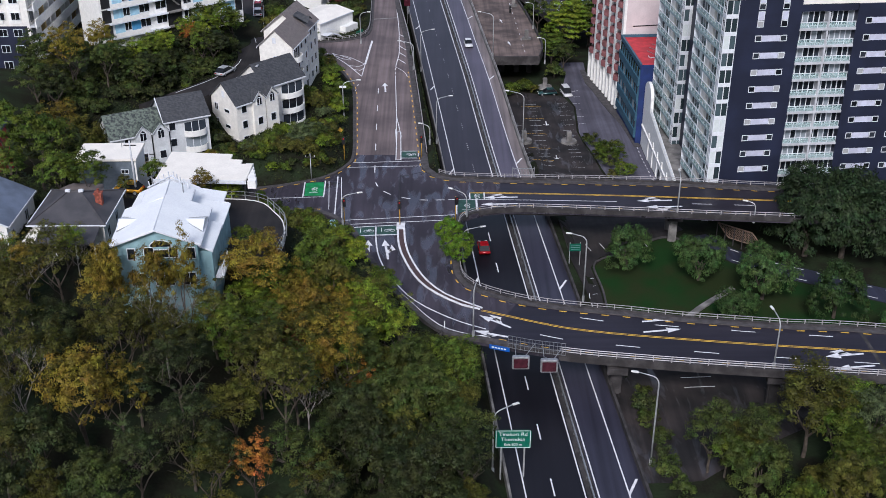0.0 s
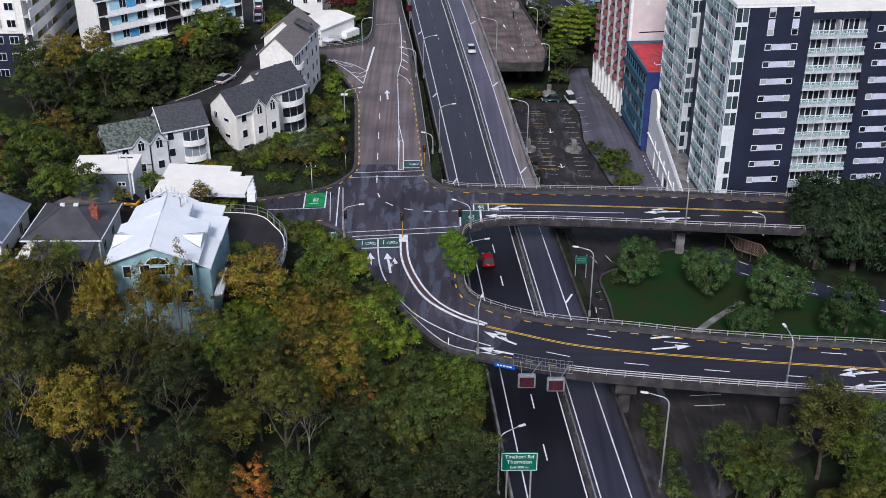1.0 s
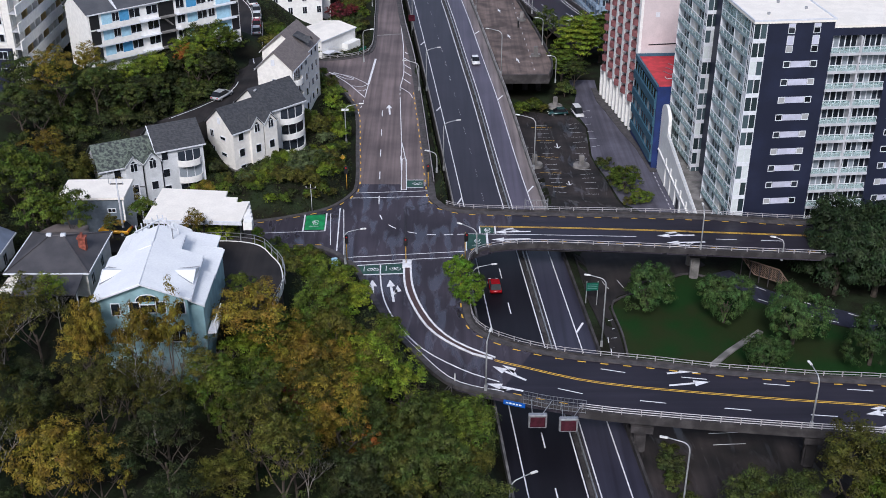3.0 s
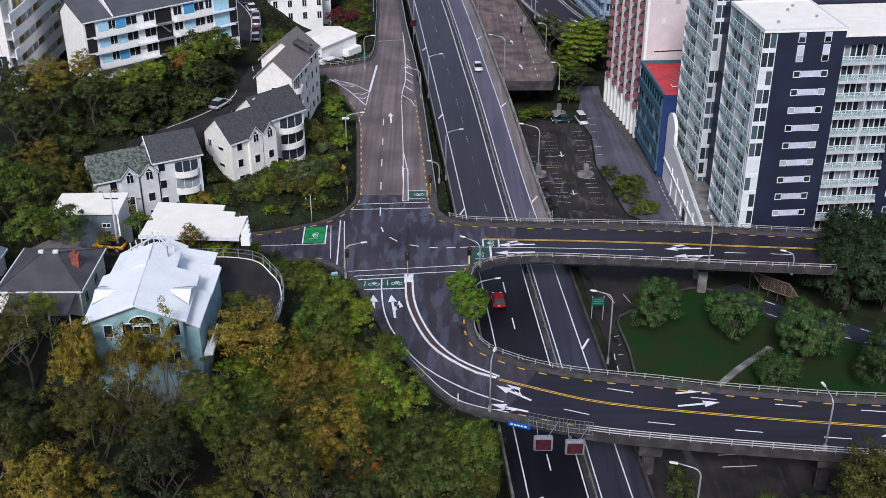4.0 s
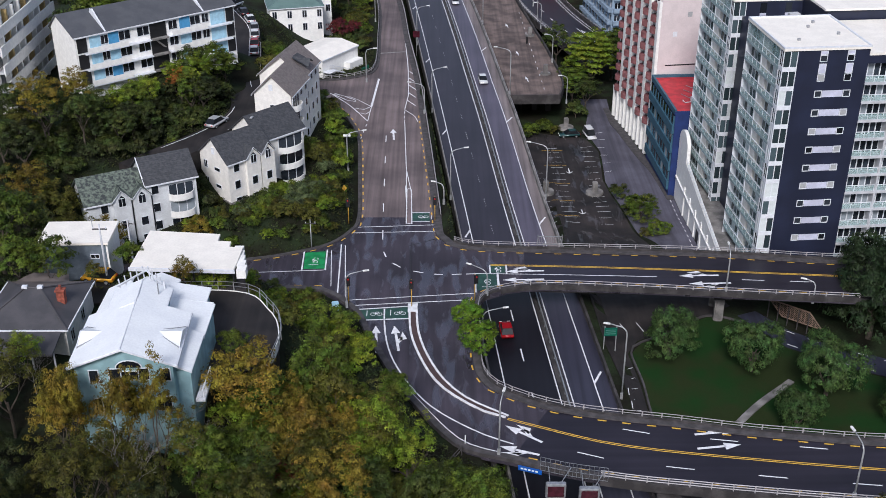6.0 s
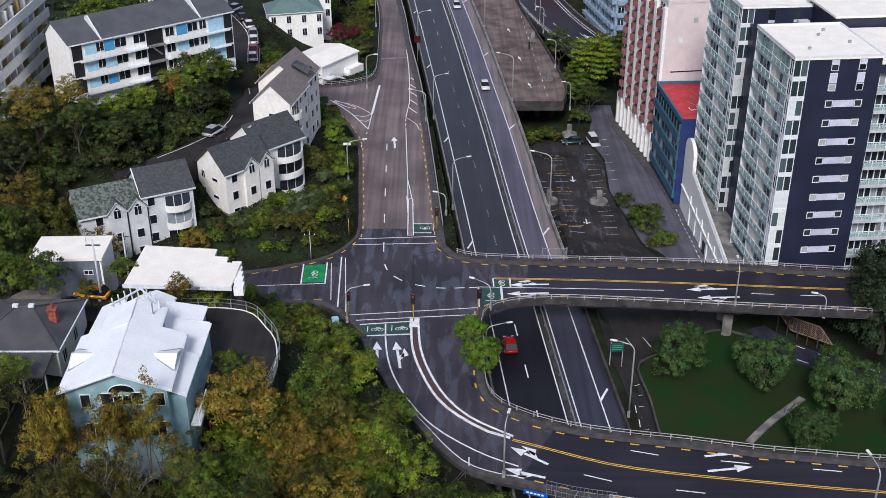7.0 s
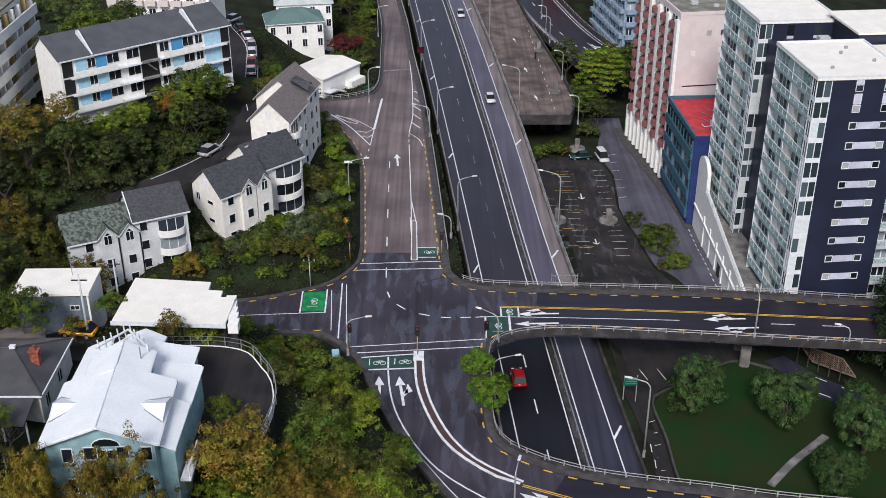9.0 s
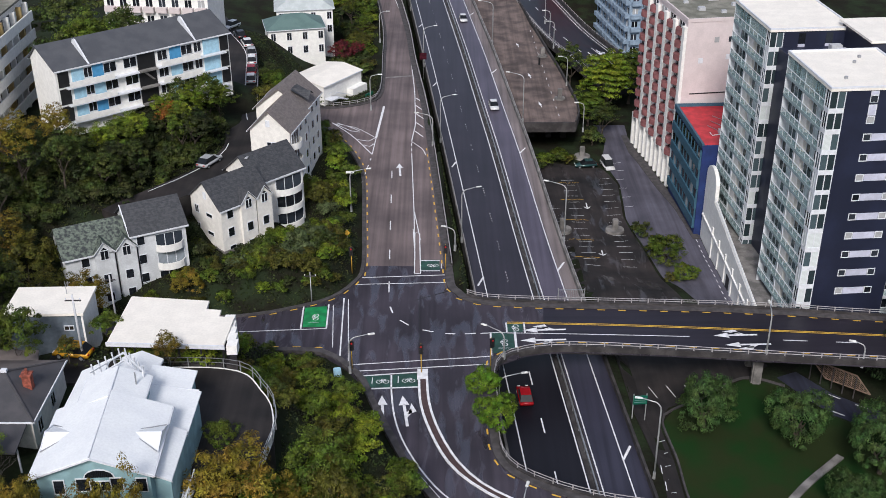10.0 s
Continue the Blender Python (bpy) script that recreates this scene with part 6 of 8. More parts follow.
    put_part(root, w, "flue", "steel", lambda bm: tube(bm, [(-29.6, 119.5, 20.4), (-29.6, 119.5, 22.0)], 0.07, 8))
    put_part(root, w, "chimney_pipe", "frame_white", lambda bm: tube(bm, [(-29.3, 120.9, 20.3), (-29.3, 120.9, 21.4)], 0.1, 8))
    # white timber pergola over the rear deck
    apex, ends = Vector((-32.1, 124.9, 20.5)), (Vector((-34.5, 122.3, 20.1)), Vector((-29.5, 122.1, 20.1)))
    for e in ends:
        put_part(root, w, "pergola_rail", "frame_white", lambda bm: tube(bm, [e, apex], 0.1, 4))
        put_part(root, w, "pergola_rail", "frame_white", lambda bm: tube(bm, [e + Vector((0, 0.2, -0.8)), apex - Vector((0, 0, 0.8))], 0.09, 4))
        for k in range(5):
            q = e.lerp(apex, (k + 0.4) / 5)
            put_part(root, w, "pergola_post", "frame_white", lambda bm: tube(bm, [q + Vector((0, 0.3, -1.0)), q + Vector((0, -0.1, 0.75))], 0.08, 4))
    put_part(root, w, "deck", "frame_white", lambda bm: prism(bm, [(-34.6, 122.4), (-29.2, 122.2), (-29.6, 125.2), (-32.0, 126.0), (-34.4, 125.0)], 18.0, 18.2))
    for y in (110, 111.2, 112.4, 113.6):
        put_part(root, w, "balcony_post", "frame_white", lambda bm: box(bm, -23.98, -23.9, y, y + 0.08, 15.0, 16.0))
    put_part(root, w, "balcony", "frame_white", lambda bm: box(bm, -24.7, -23.8, 109.8, 113.8, 14.8, 15.0))
    put_part(root, w, "balcony_rail", "frame_white", lambda bm: box(bm, -24.0, -23.9, 109.8, 113.8, 16.0, 16.1))


def slab_slope(bm, x0, x1, y0, y1, z0, z1):
    vs = box(bm, x0, x1, y0, y1, 0, 0.14)
    for v in vs:
        v.co.z += z0 + (z1 - z0) * (v.co.x - x0) / (x1 - x0)


villa()


def hip_house():
    """A square house under a hipped iron roof with a short ridge; its back slope and lean-to are browner."""
    root = empty("house", "cream house with a dark hipped iron roof and brick chimney", "house")
    w = pose(0, 0, 0)
    x0, x1, y0, y1, ze, zr = -49.0, -39.6, 120.3, 130.4, 16.1, 18.25
    A, B = Vector((-45.1, 125.2, zr)), Vector((-43.5, 125.2, zr))
    sw, se, ne, nw = Vector((x0, y0, ze)), Vector((x1, y0, ze)), Vector((x1, y1, ze)), Vector((x0, y1, ze))
    # the north slope's different light is put into its browner colour
    for key, q in (("roof_slate", (sw, se, B, A)), ("roof_slate", (se, ne, B)), ("roof_tan", (ne, nw, A, B)), ("roof_slate", (nw, sw, A))):
        def slope(bm):
            up = [bm.verts.new(p) for p in q]
            lo = [bm.verts.new(p - Vector((0, 0, 0.14))) for p in q]
            bm.faces.new(up)
            bm.faces.new(lo[::-1])
            for i in range(len(q)):
                bm.faces.new((lo[i - 1], lo[i], up[i], up[i - 1]))
            bmesh.ops.recalc_face_normals(bm, faces=bm.faces[:])
        put_part(root, w, "roof", key, slope)
    for p, q in ((sw, A), (se, B), (ne, B), (nw, A), (A, B)):
        put_part(root, w, "hip_cap", "roof_slate", lambda bm: tube(bm, [p + Vector((0, 0, 0.05)), q + Vector((0, 0, 0.05))], 0.1, 5))
    for p in (A, B):
        put_part(root, w, "ridge_vent", "frame_white", lambda bm: box(bm, p.x - 0.28, p.x + 0.28, p.y - 0.2, p.y + 0.2, zr, zr + 0.3))
    put_part(root, w, "wall", "cream", lambda bm: box(bm, x0 + 0.5, x1 - 0.35, y0 + 0.5, y1 - 0.4, 11, ze - 0.1))
    for a, b in ((sw, nw), (se, ne), (sw, se)):
        put_part(root, w, "gutter", "frame_white", lambda bm: tube(bm, [a - Vector((0, 0, 0.05)), b - Vector((0, 0, 0.05))], 0.11, 4))
    put_part(root, w, "lean_to_roof", "roof_tan", lambda bm: prism(bm, [(-48.3, 130.42), (-42.4, 130.42), (-42.9, 132.2), (-46.9, 132.5), (-47.6, 131.6)], 15.85, 16.05))
    put_part(root, w, "lean_to", "cream", lambda bm: box(bm, -47.4, -43.2, 130.0, 131.5, 11, 15.85))
    def veranda(bm):
        for v in box(bm, -47.2, -40.2, 116.8, 120.25, 0, 0.15):
            v.co.z += 15.25 + 0.62 * (v.co.y - 116.8) / 3.45
    put_part(root, w, "veranda_roof", "roof_slate", veranda)
    put_part(root, w, "porch_roof", "roof_white", lambda bm: box(bm, -48.7, -47.25, 117.4, 120.6, 15.25, 15.45))
    for x in (-48.4, -45.0, -42.6, -40.4):
        put_part(root, w, "veranda_post", "frame_white", lambda bm: box(bm, x, x + 0.14, 117.5, 117.64, 11, 15.2))
    put_part(root, w, "chimney", "brick_red", lambda bm: [box(bm, -41.65, -40.85, 124.3, 125.0, 16.3, 18.3), box(bm, -41.75, -40.75, 124.2, 125.1, 18.3, 18.45)])
    put_part(root, w, "chimney_pot", "brick_red", lambda bm: tube(bm, [(-41.25, 124.65, 18.4), (-41.25, 124.65, 18.9)], 0.16, 8))
    side = pose(x1 - 0.35, y0, 0, 0, 0, 90)
    window(root, side, 1.6, 13.6, 1.0, 1.4)
    window(root, side, 5.4, 13.8, 1.0, 1.3)


def iron_house():
    root = empty("house", "white house with a blue-grey iron gable roof", "house")
    m = pose(-51.5, 120.5, 0, 0, 0, 90)
    gable(root, m, 0, 9.8, 0, 9.6, 11, 16.0, 18.2, "white_wall", "roof_blue", 0.4, 0.3)
    side = pose(-51.5, 120.5, 0, 0, 0, 90)
    window(root, side, 1.2, 13.4, 0.8, 1.3)
    window(root, side, 6.2, 13.6, 1.0, 1.3)
    put_part(root, m, "ridge_cap", "frame_white", lambda bm: tube(bm, [(-0.3, 4.8, 18.42), (10.1, 4.8, 18.42)], 0.09, 5))
    put_part(root, m, "bargeboard", "frame_white", lambda bm: tube(bm, [(-0.34, -0.4, 15.95), (-0.34, 4.8, 18.3), (-0.34, 10.0, 15.95)], 0.1, 4))


hip_house()
iron_house()


def carport():
    root = empty("carport", "long white flat-roofed carport on the terrace, dark inside", "carport")
    w = pose(0, 0, 0)
    out = [(-36.6, 133.7), (-24.8, 133.0), (-24.6, 138.4), (-26.2, 138.6), (-26.2, 139.9), (-27.8, 140.1), (-27.8, 141.8), (-36.3, 142.8)]
    put_part(root, w, "roof", "roof_white", lambda bm: prism(bm, out, 15.75, 16.0), "flat white roof")
    put_part(root, w, "fascia", "frame_white", lambda bm: prism(bm, [(-36.7, 133.55), (-24.7, 132.85), (-24.7, 133.0), (-36.7, 133.7)], 15.6, 16.04))
    put_part(root, w, "back_wall", "grey_render", lambda bm: prism(bm, [(-36.3, 142.4), (-27.9, 141.5), (-27.9, 141.7), (-36.3, 142.6)], 10, 15.75))
    for k in range(6):
        x = -36.2 + 2.25 * k
        y = 133.9 - 0.06 * (x + 36.2)
        put_part(root, w, "post", "black", lambda bm: box(bm, x - 0.08, x + 0.08, y, y + 0.16, 13, 15.75))
    for k in range(3):
        put_part(root, w, "post", "black", lambda bm: box(bm, -24.9 - 0.9 * k, -24.7 - 0.9 * k, 134.2 + 2.4 * k, 134.4 + 2.4 * k, 13.5, 15.75))
    for k in range(5):
        put_part(root, w, "stepped_wall", "white_wall", lambda bm: box(bm, -24.55 - 0.3 * k, -23.5 - 0.3 * k, 133.0 + 1.35 * k, 134.3 + 1.35 * k, 14.9, 15.95 - 0.1 * k))


carport()
bm = bmesh.new()
prism(bm, [(-36.4, 134.0), (-24.9, 133.3), (-23.7, 133.6), (-25.2, 140.0), (-28.0, 141.4), (-36.2, 142.3)], 2.0, 13.5)
tagged(link("terrace", bm, M["concrete_dark"]), "dark concrete terrace that carries the carport", "terrace", kind="structure")


def white_house():
    root = empty("house", "small blue-grey house with a flat white roof", "house")
    m = pose(-47.8, 136.6, 0, 0, 0, 1.5)
    put_part(root, m, "wall", "greyblue_wall", lambda bm: box(bm, 0.3, 7.8, 0.3, 5.4, 11, 17.2))
    put_part(root, m, "wall", "white_wall", lambda bm: box(bm, 7.8, 8.0, 0.3, 5.4, 11, 17.2))
    put_part(root, m, "roof", "roof_white", lambda bm: box(bm, 0, 8.2, 0, 5.6, 17.2, 17.5), "flat white roof")
    window(root, m, 6.0, 15.4, 0.9, 0.45, front=0.3)
    put_part(root, m, "aerial", "steel", lambda bm: tube(bm, [(5.5, 4.0, 17.5), (5.5, 4.0, 19.0)], 0.04, 5))


white_house()


def townhouse(root, m, u0, u1, v0, v1, zb, ze, zr, wall, roof, gablets, cols, storeys, sh=2.75):
    """A gabled body with windowed front, small pointed gablets and drainpipes."""
    gable(root, m, u0, u1, v0, v1, zb, ze, zr, wall, roof, 0.35, 0.35)
    for g in gablets:
        def gb(bm):
            h, f = 1.45, v0 - 0.62
            e, r = Vector((g, f, ze + h)), Vector((g, v0 + 2.3, ze + h))
            for sx in (-1, 1):
                a, a2 = Vector((g + sx * 1.45, f, ze - 0.15)), Vector((g + sx * 1.45, v0 + 0.2, ze - 0.15))
                q = [bm.verts.new(p) for p in (e, r, a2, a)]
                q2 = [bm.verts.new(p + Vector((0, 0, 0.14))) for p in (e, r, a2, a)]
                bm.faces.new(q)
                bm.faces.new(q2[::-1])
                bm.faces.new((q[3], q[0], q2[0], q2[3]))
        put_part(root, m, "gablet_roof", roof, gb)
        put_part(root, m, "gablet_trim", "frame_white", lambda bm: tube(bm, [(g - 1.42, v0 - 0.64, ze - 0.12), (g, v0 - 0.64, ze + 1.5), (g + 1.42, v0 - 0.64, ze - 0.12)], 0.07, 4))
        def bay(bm):
            q = [(g - 1.25, zb), (g + 1.25, zb), (g + 1.25, ze - 0.1), (g, ze + 1.3), (g - 1.25, ze - 0.1)]
            a = [bm.verts.new((x, v0 - 0.45, z)) for x, z in q]
            b = [bm.verts.new((x, v0 + 0.3, z)) for x, z in q]
            bm.faces.new(a)
            for i in range(5):
                bm.faces.new((a[i - 1], a[i], b[i], b[i - 1]))
            bmesh.ops.recalc_face_normals(bm, faces=bm.faces[:])
        put_part(root, m, "bay", wall, bay)
    for c in cols:
        for s in range(storeys):
            arch = s == 0 and any(abs(c + 0.45 - g) < 0.6 for g in gablets)
            inbay = any(abs(c + 0.48 - g) < 0.6 for g in gablets)
            window(root, m, c, ze - (1.0 if arch else 1.7) - sh * s, 0.95, 1.25, arch=0.45 if arch else 0, front=v0 - (0.45 if inbay else 0), bars=1 if arch else 0)
    for g in gablets:
        put_part(root, m, "drainpipe", "black", lambda bm: tube(bm, [(g + 1.45, v0 - 0.1, ze - 0.1), (g + 1.45, v0 - 0.1, zb)], 0.07, 5))


def balcony_stack(root, m, u0, u1, v, ze, n, sh, deep=1.2):
    """Rounded white balconies with dark glazing behind."""
    for s in range(n):
        z = ze - sh * (s + 1)
        put_part(root, m, "glazing", "pane_south", lambda bm: box(bm, u0 + 0.1, u1 - 0.1, v - 0.05, v + 0.02, z + 0.1, z + sh - 0.5))
        for k in range(4):
            u = u0 + 0.1 + (u1 - u0 - 0.2) * k / 3
            put_part(root, m, "mullion", "frame_white", lambda bm: box(bm, u - 0.05, u + 0.05, v - 0.1, v, z + 0.1, z + sh - 0.5))
        def bal(bm):
            pts = [(u0 + (u1 - u0) * t, v - deep * math.sin(math.pi * t) ** 0.5) for t in np.linspace(0, 1, 9)]
            lo = [bm.verts.new((a, b, z - 0.15)) for a, b in pts]
            hi = [bm.verts.new((a, b, z + 0.85)) for a, b in pts]
            ih = [bm.verts.new(((a - (u0 + u1) / 2) * 0.93 + (u0 + u1) / 2, v - (v - b) * 0.9, z + 0.85)) for a, b in pts]
            fl = [bm.verts.new((a, b, z)) for a, b in pts]
            bm.faces.new(lo)
            bm.faces.new(fl)
            for i in range(8):
                bm.faces.new((lo[i], lo[i + 1], hi[i + 1], hi[i]))
                bm.faces.new((hi[i], hi[i + 1], ih[i + 1], ih[i]))
        put_part(root, m, "balcony", "white_wall", bal)


def grey_house():
    root = empty("apartment_house", "weathered white townhouse with lichened tile roofs and pointed gablets", "apartment house")
    m = pose(-51.0, 164.2, 0, 0, 0, 28)
    townhouse(root, m, 0, 8.6, 0, 7.4, -1, 8.9, 11.5, "pale_render", "roof_moss", (4.9, 7.75), (2.0, 4.42, 7.27), 3)
    townhouse(root, m, 8.7, 15.8, 0.0, 7.4, -1, 10.3, 12.9, "pale_render", "roof_dark", (), (9.3,), 4)
    balcony_stack(root, m, 11.6, 15.4, -0.02, 10.0, 4, 2.7, 1.0)
    put_part(root, m, "bargeboard", "frame_white", lambda bm: tube(bm, [(8.35, -0.35, 10.1), (8.35, 3.7, 13.1)], 0.1, 4))


def cream_house():
    root = empty("apartment_house", "cream townhouse with dark tile gable roofs and rounded balconies", "apartment house")
    m = pose(-33.2, 176.2, 0, 0, 0, 46)
    townhouse(root, m, 0, 8.2, 0, 7.0, 0, 10.0, 13.0, "cream", "roof_dark", (4.4, 7.15), (1.0, 3.92, 6.67), 3)
    townhouse(root, m, 8.3, 16.6, 2.6, 10.0, 0, 10.4, 13.4, "cream", "roof_dark", (), (8.9,), 3)
    balcony_stack(root, m, 11.4, 16.3, 2.58, 10.2, 3, 2.75, 1.3)
    put_part(root, m, "plinth", "concrete", lambda bm: box(bm, -0.1, 8.3, -0.1, 7.1, 0, 3.6))
    side = m @ pose(0, 7.0, 0, 0, 0, -90)
    for s in range(3):
        window(root, side, 1.0, 7.9 - 2.75 * s, 0.8, 1.1)
        window(root, side, 3.6, 8.0 - 2.75 * s, 1.3, 0.5, bars=0)
    window(root, side, 3.3, 10.6, 0.5, 0.9, key="frame_white")
    put_part(root, m, "satellite_dish", "frame_white", lambda bm: bmesh.ops.create_cone(bm, cap_ends=True, segments=14, radius1=0.05, radius2=0.4, depth=0.2, matrix=pose(9, 5.5, 13.2, -50)))


def brown_house():
    root = empty("apartment_house", "cream townhouse with a brown-grey tile roof above the street", "apartment house")
    m = pose(-25.7, 194.4, 0, 0, 0, 79)
    townhouse(root, m, 0, 9.0, 0, 6.2, 1, 14.0, 16.9, "cream", "roof_brown", (), (4.6, 7.2), 4)
    townhouse(root, m, 9.0, 17.5, 0.6, 8.4, 1, 14.0, 17.2, "cream", "roof_brown", (), (10, 12.5, 15), 4)
    balcony_stack(root, m, 0.3, 3.8, -0.02, 13.8, 3, 2.75, 1.1)
    side = m @ pose(0, 6.2, 0, 0, 0, -90)
    window(root, side, 2.6, 11.2, 1.4, 0.9)
    window(root, side, 2.6, 14.6, 0.5, 0.9, key="frame_white")
    put_part(root, m, "dormer", "roof_dark", lambda bm: [bm.faces.new([bm.verts.new(p) for p in q]) for q in (((10.5, 0.2, 15.2), (12.0, 0.2, 16.2), (12.0, 3.4, 16.4), (10.5, 3.0, 16.6)), ((13.5, 0.2, 15.2), (12.0, 0.2, 16.2), (12.0, 3.4, 16.4), (13.5, 3.0, 16.6)))])


grey_house()
cream_house()
brown_house()


def shed():
    root = empty("shed", "white two-storey hall with a low white roof and outside stairs", "building")
    m = pose(-25.7, 242.9, 0, 0, 0, 57)
    gable(root, m, 0, 12.0, 0, 9.0, -3, 3.5, 4.2, "white_wall", "roof_white", 0.2, 0.2)
    for u in (1.0, 2.3, 3.6):
        window(root, m @ pose(0, 9.0, 0, 0, 0, -90), u, 1.2, 1.0, 0.7)
    for k in range(9):
        put_part(root, m, "stair_tread", "frame_white", lambda bm: box(bm, 2.2 + 0.55 * k, 2.8 + 0.55 * k, -1.6, -0.5, 1.0 - 0.24 * k, 1.08 - 0.24 * k))
    for v in (-1.6, -0.5):
        put_part(root, m, "handrail", "frame_white", lambda bm: tube(bm, [(1.0, v, 2.1), (2.2, v, 2.1), (7.4, v, 0.0)], 0.05, 4))
    put_part(root, m, "landing", "frame_white", lambda bm: box(bm, 0.2, 2.2, -1.7, 0, 0.95, 1.1))
    put_part(root, m, "porch", "white_wall", lambda bm: box(bm, 7.2, 11.8, -1.5, 0, -1.0, 1.2))
    put_part(root, m, "banner", "sign_green", lambda bm: box(bm, 8.5, 11.0, -3.6, -3.5, -0.8, 0.2))


shed()


def blue_flats():
    root = empty("apartment_block", "white and blue panelled flats with a dark sheet roof", "apartment building")
    m = pose(-58.7, 193.4, 0, 0, 0, 40.5)
    L = 28.6
    gable(root, m, 0, L, 0, 8.6, 13.5, 23.9, 26.2, "white_wall", "roof_sheet", 0.4, 0.3, ridge=5.6)
    for u in (5.0, 22.5):
        put_part(root, m, "fire_wall", "frame_white", lambda bm: [bm.faces.new([bm.verts.new(p) for p in q]) for q in (((u, -0.4, 23.9), (u, 4.6, 26.0), (u, 4.2, 26.7), (u, 3.6, 26.7)), ((u + 0.25, -0.4, 23.9), (u + 0.25, 4.6, 26.0), (u + 0.25, 4.2, 26.7), (u + 0.25, 3.6, 26.7)), ((u, -0.4, 23.9), (u + 0.25, -0.4, 23.9), (u + 0.25, 3.6, 26.7), (u, 3.6, 26.7)))])
    for s in range(3):
        z = 21.2 - 2.65 * s
        put_part(root, m, "balcony_slab", "frame_white", lambda bm: box(bm, 1.2, 12.6, -0.95, 0, z - 0.25, z - 0.05))
        put_part(root, m, "balcony_slab", "frame_white", lambda bm: box(bm, 15.8, L - 1.0, -0.95, 0, z - 0.25, z - 0.05))
        put_part(root, m, "balcony_front", "white_wall", lambda bm: box(bm, 1.6, 8.6, -0.95, -0.8, z - 0.05, z + 0.75))
        put_part(root, m, "balcony_front", "white_wall", lambda bm: box(bm, 16.4, 23.0, -0.95, -0.8, z - 0.05, z + 0.75))
        put_part(root, m, "landing", "concrete", lambda bm: box(bm, 12.9, 15.6, -0.9, 0.1, z - 0.3, z - 0.05))
        for u, w, key in ((0.3, 1.6, "black"), (2.4, 1.8, "sky_panel"), (5.6, 1.7, "mid_panel" if s != 1 else "sky_panel"), (18.2, 1.9, "mid_panel" if s == 0 else "sky_panel"), (24.0, 2.8, "sky_panel"), (L - 1.6, 1.4, "black")):
            put_part(root, m, "panel", key, lambda bm: box(bm, u, u + w, -0.12, 0.05, z, z + 2.35))
        for u, w in ((4.3, 1.2), (7.4, 1.9), (10.6, 2.0), (16.2, 1.5), (20.2, 1.8), (22.4, 1.2)):
            window(root, m, u, z + 0.75, w, 1.4)
    put_part(root, m, "stairwell", "black", lambda bm: box(bm, 12.8, 15.7, -0.08, 0.05, 14, 23.6))
    for k in range(9):
        put_part(root, m, "stair_tread", "concrete", lambda bm: box(bm, 13.2 + 0.2 * k, 13.5 + 0.2 * k, -0.7, -0.1, 21.0 - 0.2 * k, 21.1 - 0.2 * k))


blue_flats()


def cream_block():
    root = empty("apartment_block", "tall cream apartment block with long balcony bands", "apartment building")
    m = pose(-69.9, 189.5, 0, 0, 0, 90)       # u runs north along the balconied front, v runs west
    put_part(root, m, "wall", "cream", lambda bm: box(bm, 0, 26, 0, 14, 6, 28.6))
    put_part(root, m, "roof", "roof_grey", lambda bm: box(bm, -0.3, 26.3, -0.3, 14.3, 28.6, 28.9))
    put_part(root, m, "end_wall", "navy", lambda bm: box(bm, -0.15, 0, 0.5, 9, 6, 19.5))
    for k in range(3):
        put_part(root, m, "panel", "white_wall", lambda bm: box(bm, -0.15, 0, 1.2 + 3.2 * k, 3.4 + 3.2 * k, 20.0, 28.2))
    for s in range(7):
        z = 25.4 - 2.9 * s
        put_part(root, m, "balcony_band", "white_wall", lambda bm: box(bm, -0.2, 26.2, -1.25, -1.05, z - 0.55, z + 1.05))
        put_part(root, m, "balcony_slab", "slab", lambda bm: box(bm, -0.2, 26.2, -1.05, 0, z - 0.3, z - 0.1))
        for k in range(9):
            u = 0.8 + 2.85 * k
            put_part(root, m, "pane", "pane_light", lambda bm: box(bm, u, u + 1.6, -0.06, 0.03, z + 0.3, z + 2.3))
            put_part(root, m, "divider", "ochre" if k % 3 == 1 else "white_wall", lambda bm: box(bm, u + 1.8, u + 2.3, -0.8, -0.02, z - 0.1, z + 2.5))
    side = m @ pose(0, 14, 0, 0, 0, -90)
    for s in range(6):
        for k in range(3):
            window(root, side, 6.0 + 2.6 * k, 23.6 - 2.9 * s, 1.4, 1.2, front=-0.2 if 14 - (6 + 2.6 * k) < 9 else 0)


cream_block()
simple_block("apartment_block", pose(-66.5, 247, 0, 0, 0, -6), 20, 10, 8, 20.5, "white_wall", "white and pink flats with long balcony bands", "apartment building", (8, 0), 4, balcony="pink", faces="s")
